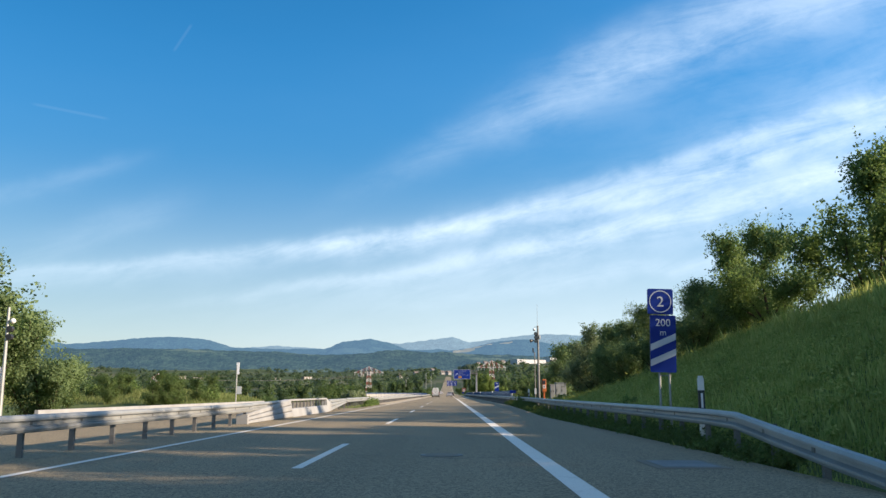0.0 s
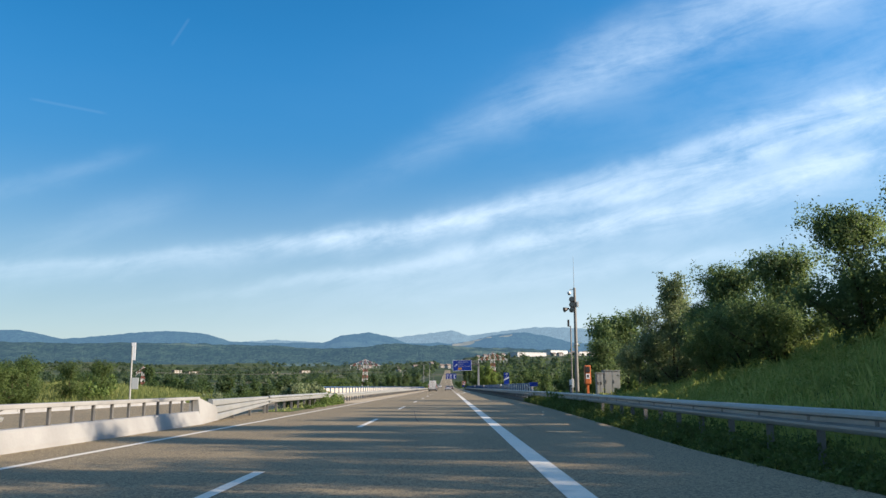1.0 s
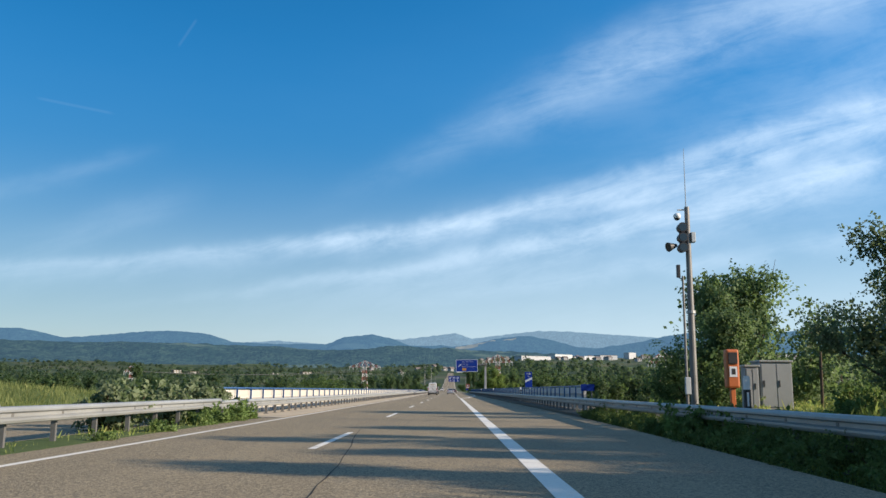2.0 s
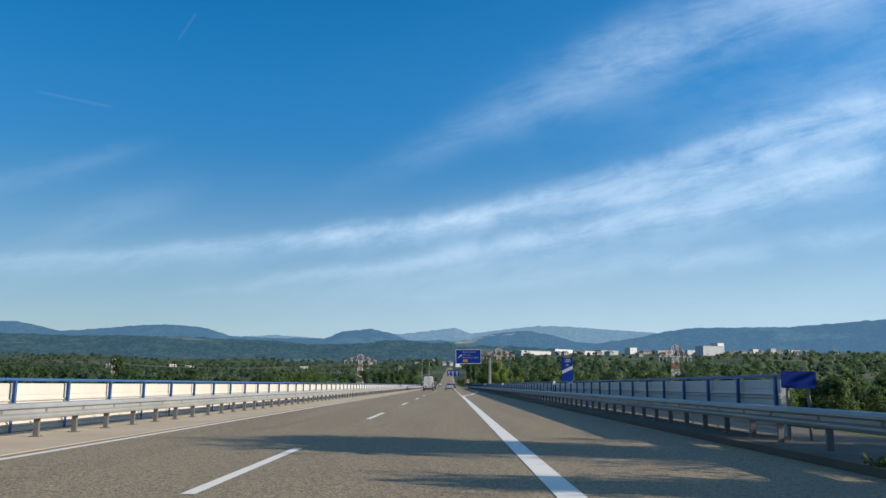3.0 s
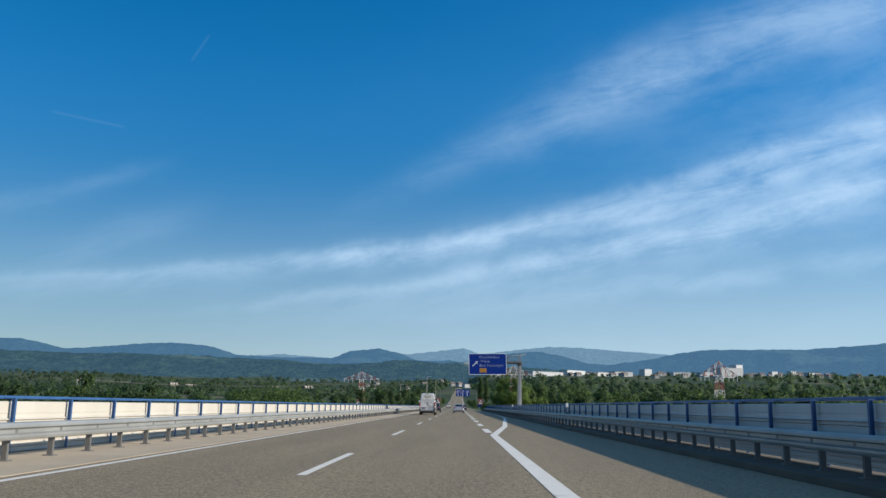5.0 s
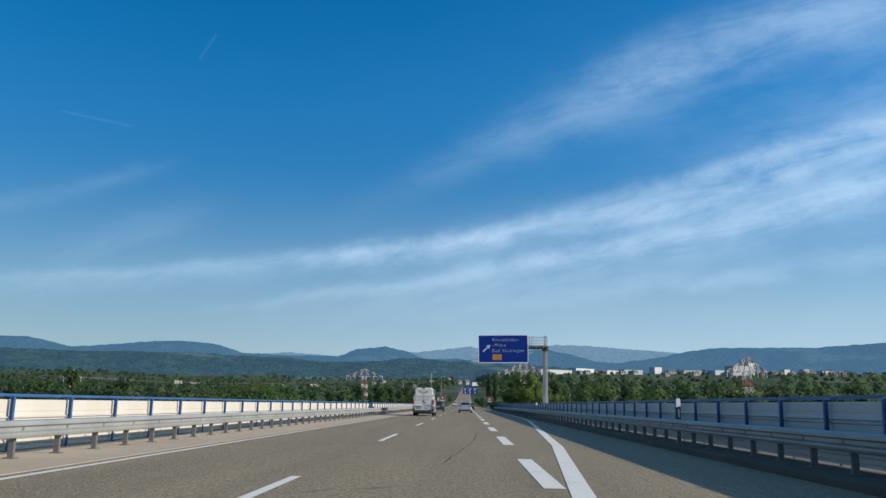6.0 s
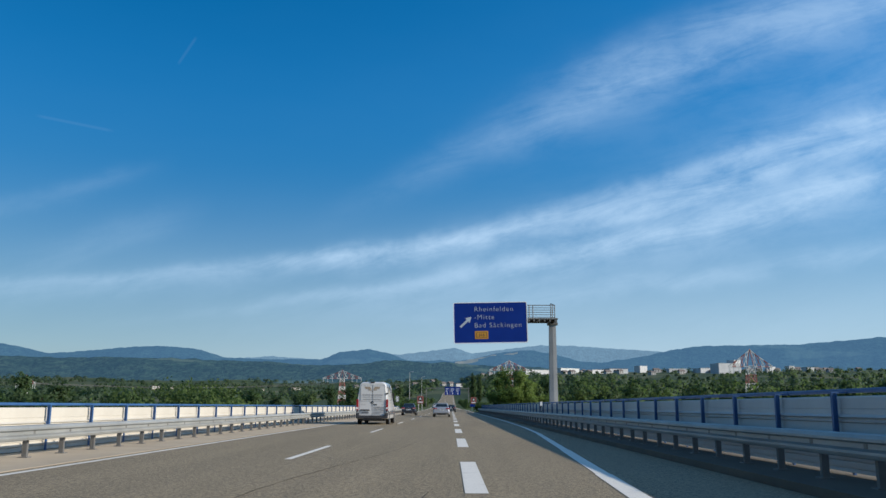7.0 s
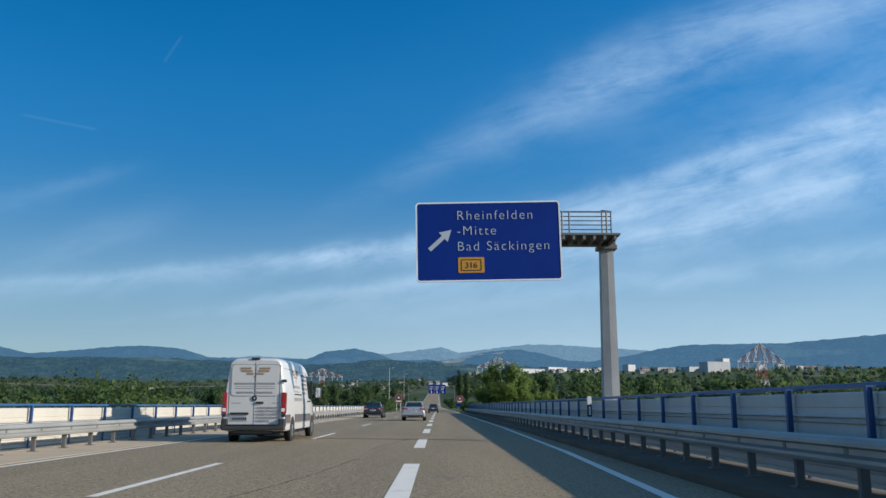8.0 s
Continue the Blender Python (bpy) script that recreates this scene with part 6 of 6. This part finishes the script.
    for s, a, b in ((-1, -0.72, -0.42), (1, 0.56, 0.80)):
        part("script_bar", boxed(a, b, -0.006, -0.0005, 1.215, 1.235), PRINT_GREY, body)
    # bronze wings and printing on the tail
    def wings(parent, at, k):
        for s in (1, -1):
            for i, (a, b) in enumerate(((0.17, 0.52), (0.115, 0.49), (0.06, 0.30))):
                z = 0.14 - i * 0.10
                part("wing_bar", flat_shape([(s * k * a, z * k), (s * k * (b + 0.02), z * k), (s * k * (b + 0.06 - 0.05 * (i == 2)), (z + 0.075) * k), (s * k * (a - 0.03), (z + 0.075) * k)]), PRINT_GOLD, parent, at=at)
            part("wing_bar", flat_shape([(0, -0.22 * k), (s * k * 0.05, -0.10 * k), (s * k * 0.015, -0.10 * k)]), PRINT_GOLD, parent, at=at)
    wings(body, pose(0, -0.022, 2.16), 0.85)
    def bars(parent, at, total, h, n, mat=PRINT_GREY):
        rng = random.Random(n)
        u = -total / 2
        wl = total / n
        for i in range(n):
            if rng.random() > 0.08:
                part("print_bar", flat_shape([(u + 0.004, 0), (u + wl * 0.8, 0), (u + wl * 0.8, h), (u + 0.004, h)], 0.002), mat, parent, at=at)
            u += wl
    bars(body, pose(0, -0.021, 1.80), 1.30, 0.062, 20)
    bars(body, pose(0, -0.021, 1.67), 1.26, 0.024, 34)
    bars(body, pose(0, -0.021, 1.52), 1.16, 0.062, 17)
    part("rule", boxed(-0.62, 0.62, -0.022, -0.019, 1.742, 1.752), PRINT_GREY, body)
    words = ("SONDERFAHRTEN", "DIREKTFAHRTEN", "REGELTOUREN", "KURIERDIENSTE", "UMZÜGE")
    for i, wd in enumerate(words):
        lettering("lettering", wd, 0.098, PRINT_GREY, body, pose(0.10, -0.008, 1.04 - i * 0.102) @ UP)
        part("bullet", tubed((0.055, -0.001, 1.065 - i * 0.102), (0.055, -0.006, 1.065 - i * 0.102), 0.02, None, 10), PRINT_GREY, body)
    # the same printing on the flank towards the sun
    def flank(yy, z):
        return pose(1.008 - max(0.0, z - 1.15) * 0.13, yy, z, 0, -7.4, 0)
    for i, wd in enumerate(words):
        lettering("lettering", wd, 0.135, PRINT_GREY, body, flank(3.70, 2.16 - i * 0.155) @ SIDE)
        part("bullet", boxed(-0.003, 0.004, -0.03, 0.03, 0, 0.06), PRINT_GREY, body, at=flank(3.62, 2.17 - i * 0.155))
    T_ = pose(0, 0, 0, 0, 0, 90)
    wings(body, flank(2.45, 2.12) @ T_, 0.95)
    bars(body, flank(2.45, 1.74) @ T_, 1.3, 0.08, 20)
    bars(body, flank(2.45, 1.60) @ T_, 1.25, 0.03, 34)
    bars(body, flank(2.55, 1.30) @ T_, 1.6, 0.11, 18)
    return v


def build_sedan(label, paint, x, y, kind="car", wide=0.90, high=1.42, lamp=LAMP_RED):
    c = thing("car", label, "car", pose(x, y, float(road_z(y))))
    k = wide / 0.90
    S = [(0.0, 0.74, 0.44, 0.84, 0.06, 0.08), (0.05, 0.83, 0.33, 0.97, 0.08, 0.08), (0.3, 0.88, 0.26, 1.03, 0.11, 0.09), (0.9, 0.90, 0.22, 1.00, 0.12, 0.1), (1.8, 0.90, 0.20, 0.97, 0.10, 0.1), (3.3, 0.90, 0.20, 0.95, 0.12, 0.12),
         (3.9, 0.88, 0.22, 0.88, 0.16, 0.14), (4.4, 0.82, 0.28, 0.74, 0.14, 0.12), (4.58, 0.66, 0.36, 0.62, 0.10, 0.08)]
    body = soften(part("body", loft(bmesh.new(), [(a, ring_points(b * k, z0, z1, e, f, 0.06)) for a, b, z0, z1, e, f in S]), paint, c))
    G = [(0.52, 0.66, 0.92, 1.02, 0.05, 0.05), (0.95, 0.69, 0.92, high - 0.15, 0.12, 0.08), (1.35, 0.71, 0.92, high - 0.025, 0.15, 0.08), (2.3, 0.72, 0.92, high - 0.02, 0.15, 0.08), (2.9, 0.72, 0.92, high - 0.14, 0.13, 0.08), (3.55, 0.70, 0.90, 0.96, 0.04, 0.04)]
    part("cabin_glass", loft(bmesh.new(), [(a, ring_points(b * k, z0, z1, e, f, 0.02)) for a, b, z0, z1, e, f in G]), GLASS, c)
    R = [(1.15, 0.56, high - 0.075, high - 0.03, 0.05, 0.03), (1.4, 0.595, high - 0.05, high - 0.002, 0.05, 0.03), (2.3, 0.60, high - 0.05, high, 0.05, 0.03), (2.65, 0.57, high - 0.10, high - 0.055, 0.05, 0.03)]
    soften(part("roof", loft(bmesh.new(), [(a, ring_points(b * k, z0, z1, e, f, 0.01)) for a, b, z0, z1, e, f in R]), paint, c))
    for s in (1, -1):
        for pts in (((0.45, 0.98, 0.70), (0.85, 0.98, 0.735), (1.45, high - 0.04, 0.60), (1.15, high - 0.06, 0.575)), ((1.98, 0.95, 0.735), (2.06, 0.95, 0.735), (2.06, high - 0.03, 0.60), (1.98, high - 0.03, 0.60)), ((3.45, 0.95, 0.71), (3.6, 0.95, 0.71), (2.65, high - 0.08, 0.57), (2.5, high - 0.05, 0.59))):
            bm = bmesh.new()
            o = [bm.verts.new((s * (w * k + 0.012), yy, z)) for yy, z, w in pts]
            i_ = [bm.verts.new((s * (w * k - 0.05), yy, z)) for yy, z, w in pts]
            bm.faces.new(o)
            bm.faces.new(i_[::-1])
            for q in range(4):
                bm.faces.new((o[q], o[(q + 1) % 4], i_[(q + 1) % 4], i_[q]))
            part("pillar", bm, paint, c)
        tl = part("tail_lamp", boxed(*sorted((s * 0.46 * k, s * 0.85 * k)), -0.015, 0.16, 0.78, 0.93, bevel=0.03), lamp, c)
        part("lamp_strip", boxed(*sorted((s * 0.5 * k, s * 0.74 * k)), -0.02, -0.0155, 0.80, 0.82), SIGN_WHITE, tl)
        mirror = part("mirror", boxed(*sorted((s * 0.90 * k, s * 1.06 * k)), 2.75, 2.90, 0.93, 1.06, bevel=0.03), paint, c)
        for yy in (0.85, 3.62):
            part("wheel_arch", tubed((s * 0.80 * k, yy, 0.33), (s * 0.905 * k, yy, 0.33), 0.385, None, 24), BLACK, c)
            make_wheel(c, s * 0.80 * k, yy, 0.32, 0.22, s)
        part("exhaust", tubed((s * 0.5, -0.03, 0.31), (s * 0.5, 0.2, 0.31), 0.04, None, 10), CHROME, c)
    part("bumper", boxed(-0.80 * k, 0.80 * k, -0.04, 0.14, 0.40, 0.60, bevel=0.04), paint, c)
    part("valance", boxed(-0.68 * k, 0.68 * k, -0.025, 0.2, 0.24, 0.385, bevel=0.03), BLACK, c)
    part("boot_seam", boxed(-0.6 * k, 0.6 * k, -0.004, 0.03, 0.745, 0.752), BLACK, c)
    npl = part("number_plate", boxed(-0.26, 0.26, -0.015, 0.03, 0.64, 0.74, bevel=0.005), SIGN_WHITE, c, "white plate with dark bars")
    for i in range(7):
        part("bar", boxed(-0.23 + i * 0.066, -0.19 + i * 0.066, -0.018, -0.0155, 0.66, 0.72), BLACK, npl)
    part("badge", tubed((0, 0.02, 0.86), (0, -0.012, 0.86), 0.04, None, 14), CHROME, c)
    part("brake_strip", boxed(-0.16, 0.16, 0.62, 0.66, 1.045, 1.065), LAMP_RED, c)
    return c


build_van(-5.14, 225.6)
build_sedan("black saloon car with red tail lamps on the road", NAVY, -5.6, 278.2, wide=0.91, high=1.43)
build_sedan("silver saloon car with rounded boot on the road", SILVER, -1.42, 263.7, wide=0.90, high=1.44)
build_sedan("small black car further along the road", NAVY, -0.35, 338.5, wide=0.84, high=1.42)
build_sedan("white car far along the climbing road", VAN_WHITE, -5.6, 452.0, wide=0.88, high=1.45)


# ---- beyond the bridge ----
def build_pylon(x, y, top, arm, label):
    z0 = ground_at(x, y) - 0.5
    h = top - z0
    p = thing("power_pylon", label, "power pylon", pose(x, y, z0), "power pylons")
    body_h = h * 0.80
    k = min(1.0, arm / 16)
    w0, w1 = 2.6 * k, 1.2 * k
    n = 8
    def wid(f):
        return w0 + (w1 - w0) * f
    for i in range(n):
        f0, f1 = i / n, (i + 1) / n
        a, b = wid(f0), wid(f1)
        bm = bmesh.new()
        for sx, sy in ((1, 1), (1, -1), (-1, -1), (-1, 1)):
            tube(bm, (sx * a, sy * a, f0 * body_h), (sx * b, sy * b, f1 * body_h), 0.15, None, 5)
        for s in (1, -1):
            tube(bm, (-a, s * a, f0 * body_h), (b, s * b, f1 * body_h), 0.10, None, 5)
            tube(bm, (a, s * a, f0 * body_h), (-b, s * b, f1 * body_h), 0.10, None, 5)
            tube(bm, (s * a, -a, f0 * body_h), (s * b, b, f1 * body_h), 0.10, None, 5)
            tube(bm, (-b, s * b, f1 * body_h), (b, s * b, f1 * body_h), 0.10, None, 5)
        part("lattice", bm, RED_PAINT if i % 2 == 0 else WHITE_PAINT, p)
    for s in (1, -1):
        m = 5
        for i in range(m):
            f0, f1 = i / m, (i + 1) / m
            bm = bmesh.new()
            lo = lambda f: (s * (w1 + (arm / 2 - w1) * f), 0, body_h - 0.2)
            hi = lambda f: (s * (w1 * 0.2 + (arm / 2 - w1 * 0.2) * f), 0, h * 0.985 - (h * 0.985 - body_h) * f ** 0.9)
            tube(bm, lo(f0), lo(f1), 0.19, None, 5)
            tube(bm, hi(f0), hi(f1), 0.19, None, 5)
            tube(bm, lo(f0), hi(f1), 0.12, None, 5)
            tube(bm, hi(f0), lo(f1), 0.12, None, 5)
            part("cross_arm", bm, WHITE_PAINT if i % 2 == 0 else RED_PAINT, p)
    for s in (1, -1):
        for f in (0.45, 0.72, 0.97):
            u = s * (w1 + (arm / 2 - w1) * f)
            part("insulator", tubed((u, 0, body_h - 0.3), (u, 0, body_h - 2.3), 0.12, None, 6), BOX_GREY, p)
    bm = bmesh.new()
    for s in (1, -1):
        tube(bm, (s * w1, 0, body_h), (0, 0, h), 0.15, None, 5)
    part("peak", bm, RED_PAINT, p)


build_pylon(-67.7, 694, 23.0, 24.0, "red and white lattice power pylon with wide arms")
build_pylon(28.9, 600, 24.3, 20.0, "red and white lattice power pylon behind trees")
build_pylon(103.0, 466, 21.2, 15.0, "red and white lattice power pylon above the valley wood")
build_pylon(-196, 560, 14.5, 9.0, "small pale lattice power pylon in the valley")


def build_cables(a, b, sag, label):
    """Wires that hang between two pylons."""
    line = thing("power_line", label, "power line", pose(a[0], a[1], a[2]))
    for s in (-1.0, -0.45, 0.45, 1.0):
        bm = bmesh.new()
        p0, p1 = Vector((s * a[3], 0, 0)), Vector((b[0] - a[0] + s * b[3], b[1] - a[1], b[2] - a[2]))
        pts = [p0.lerp(p1, i / 16) - Vector((0, 0, sag * 4 * (i / 16) * (1 - i / 16))) for i in range(17)]
        sweep(bm, [(0.035, 0), (0, 0.035), (-0.035, 0), (0, -0.035)], [tuple(p) for p in pts], True)
        part("cable", bm, ZINC_DULL, line)


build_cables((-67.7, 694, 15.9, 11.0), (-196, 560, 11.0, 4.2), 3.0, "thin grey power cables hanging between the pylons")


def build_road_lamp(x, y, top):
    z0 = ground_at(x, y) - 0.2
    l = thing("street_lamp", "tall slim grey street lamp beside the road", "street lamp", pose(x, y, z0), "street lamps")
    h = top - z0
    part("pole", tubed((0, 0, 0), (0, 0, h), 0.11, 0.06, 10), ZINC, l)
    part("arm", tubed((0, 0, h), (0.9, 0, h + 0.1), 0.05, None, 8), ZINC, l)
    part("lamp_head", boxed(0.7, 1.4, -0.14, 0.14, h + 0.04, h + 0.16, bevel=0.03), BOX_GREY, l)


build_road_lamp(-13.6, 442, 11.8)
build_road_lamp(-25.5, 470, 9.3)
build_road_lamp(-12.5, 520, 13.0)


def build_overhead_sign(y):
    z = float(road_z(y))
    g = thing("overhead_sign", "overhead gantry with three blue direction signs across the road", "sign gantry", pose(-1.0, y, z))
    for x in (-8.6, 7.0):
        part("post", boxed(x - 0.12, x + 0.12, -0.12, 0.12, -0.6, 7.2, bevel=0.03), ZINC_DULL, g)
    part("beam", boxed(-8.6, 7.0, -0.2, 0.2, 6.7, 6.95, bevel=0.03), ZINC_DULL, g)
    for i, x in enumerate((-0.85, 1.1, 3.05)):
        s = part("sign_board", plate(1.8, 3.0, 0.08, 0.12), SIGN_BLUE, g, at=pose(x, -0.32, 5.9))
        for k in range(3):
            part("print_bar", flat_shape([(-0.6, 0.7 - k * 0.5), (0.6 - 0.2 * k, 0.7 - k * 0.5), (0.6 - 0.2 * k, 0.85 - k * 0.5), (-0.6, 0.85 - k * 0.5)]), SIGN_WHITE, s, at=pose(0, -0.01, 0))
        part("arrow", flat_shape([(-0.1, -0.6), (0.1, -0.6), (0.1, -1.0), (0.3, -1.0), (0, -1.35), (-0.3, -1.0), (-0.1, -1.0)]), SIGN_WHITE, s, at=pose(0, -0.01, 0))


build_overhead_sign(486)


def build_warning_board(x, y, lower=False):
    z = ground_at(x, y)
    w = thing("warning_sign", "red framed warning board on a white post", "road sign", pose(x, y, z), "warning boards")
    b = part("board", plate(1.5, 1.7, 0.08, 0.08), RED_PAINT, w, at=pose(0, 0, 2.75))
    part("panel", plate(0.9, 0.9, 0.01, 0.45), BLACK, b, at=pose(0, -0.012, 0.2))
    part("triangle", flat_shape([(-0.3, 0.05), (0.3, 0.05), (0, 0.5)]), SIGN_WHITE, b, at=pose(0, -0.02, 0))
    part("strip", boxed(-0.55, 0.55, -0.014, -0.004, -0.62, -0.40), SIGN_WHITE, b)
    for s in (-0.4, 0.4):
        part("post", tubed((s, 0.1, -0.3), (s, 0.1, 2.4), 0.06, None, 8), WHITE_PAINT, w)
    if lower:
        part("lower_board", plate(2.0, 0.75, 0.06, 0.05), SIGN_BLUE, w, "small blue board under the warning sign", at=pose(0.1, 0.0, 1.45))


build_warning_board(-7.6, 372)
build_warning_board(5.6, 402, True)


# ---- town ----
def build_hall(x, y, w, d, h, mat, roof, label, rows=1, gable=False):
    z = ground_at(x, y)
    a = math.degrees(math.atan2(x, y - 120)) * -1
    b = thing("building", label, "building", pose(x, y, z, 0, 0, a + random.uniform(22, 52)))
    part("wall", boxed(-w / 2, w / 2, -d / 2, d / 2, -6, h), mat, b)
    if gable:
        bm = bmesh.new()
        r = w * 0.28
        vs = [bm.verts.new(p) for p in ((-w / 2 - 0.4, -d / 2 - 0.4, h), (w / 2 + 0.4, -d / 2 - 0.4, h), (w / 2 + 0.4, d / 2 + 0.4, h), (-w / 2 - 0.4, d / 2 + 0.4, h), (-w / 2 - 0.2, 0, h + r), (w / 2 + 0.2, 0, h + r))]
        for f in ((0, 1, 5, 4), (2, 3, 4, 5), (0, 4, 3), (1, 2, 5), (0, 3, 2, 1)):
            bm.faces.new([vs[i] for i in f])
        part("roof", bm, roof, b)
    else:
        part("roof", boxed(-w / 2 - 0.4, w / 2 + 0.4, -d / 2 - 0.4, d / 2 + 0.4, h + 0.01, h + 0.7), roof, b)
    n = max(2, int(w / 6))
    for r in range(rows):
        zz = h * (r + 0.35) / rows
        hh = min(2.0, h / rows * 0.42)
        for i in range(n):
            u = -w / 2 + w * (i + 0.5) / n
            part("window", boxed(u - w / n * 0.28, u + w / n * 0.28, -d / 2 - 0.12, -d / 2 + 0.2, zz, zz + hh), BOX_GREY if w > 15 else GLASS, b)


def build_town():
    random.seed(12)
    W_, G_ = HALL_WHITE, BOX_GREY
    def spot(az, r):
        a = radians(az)
        return r * math.sin(a), 130 + r * math.cos(a)
    for az, r, w, d, h, mat, roof, rows, label in (
            (5.7, 1900, 84, 30, 8, W_, G_, 1, "long white industrial hall in the valley"), (9.6, 2000, 54, 30, 8, W_, G_, 1, "white industrial hall in the valley"),
            (12.4, 2050, 22, 20, 14, W_, G_, 4, "white high block in the valley town"), (10.8, 1950, 44, 30, 10, W_, ROOF, 2, "pale works building in the valley"),
            (14.6, 2100, 44, 30, 8, W_, G_, 1, "white warehouse in the valley"), (16.2, 2050, 26, 30, 10, W_, G_, 3, "pale office block in the valley"),
            (17.6, 1850, 50, 34, 19, W_, G_, 4, "large white factory block above the wood"), (18.1, 1870, 18, 20, 25, W_, G_, 6, "white factory tower above the wood"),
            (20.3, 2100, 16, 14, 10, W_, G_, 4, "white tower block in the valley town"), (21.4, 2050, 14, 14, 12, W_, G_, 5, "white tower block in the valley town"),
            (22.6, 2150, 34, 20, 8, W_, ROOF, 2, "pale apartment block in the valley"), (7.6, 2150, 60, 30, 9, G_, G_, 1, "grey works hall in the valley"),
            (-10.3, 1900, 22, 14, 5, CONCRETE, ROOF, 2, "white apartment block at the wood's edge"), (-18.0, 1800, 26, 14, 5, CONCRETE, ROOF, 3, "pale apartment block at the wood's edge"),
            (-19.0, 1850, 18, 14, 6, CONCRETE, ROOF, 2, "white apartment block at the wood's edge"), (-12.6, 1750, 20, 14, 5, CONCRETE, ROOF, 2, "white apartment block at the wood's edge"), (0.5, 1500, 16, 12, 6, W_, ROOF, 1, "white building with red roof by the road")):
        build_hall(*spot(az, r), w, d, h, mat, roof, label, rows)
    for i in range(64):
        az = random.choice((random.uniform(-8, 4), random.uniform(6, 26), random.uniform(8, 24)))
        r = random.uniform(1700, 2400)
        build_hall(*spot(az, r), random.uniform(9, 15), random.uniform(8, 11), random.uniform(4, 6), HOUSE, ROOF, "small house with a tiled roof in the valley town", 2, True)


build_town()
build_hall(-24.5, 405, 5.0, 4.0, 1.5, CONCRETE, WHITE_PAINT, "small shed with a white roof by the road", 1, True)
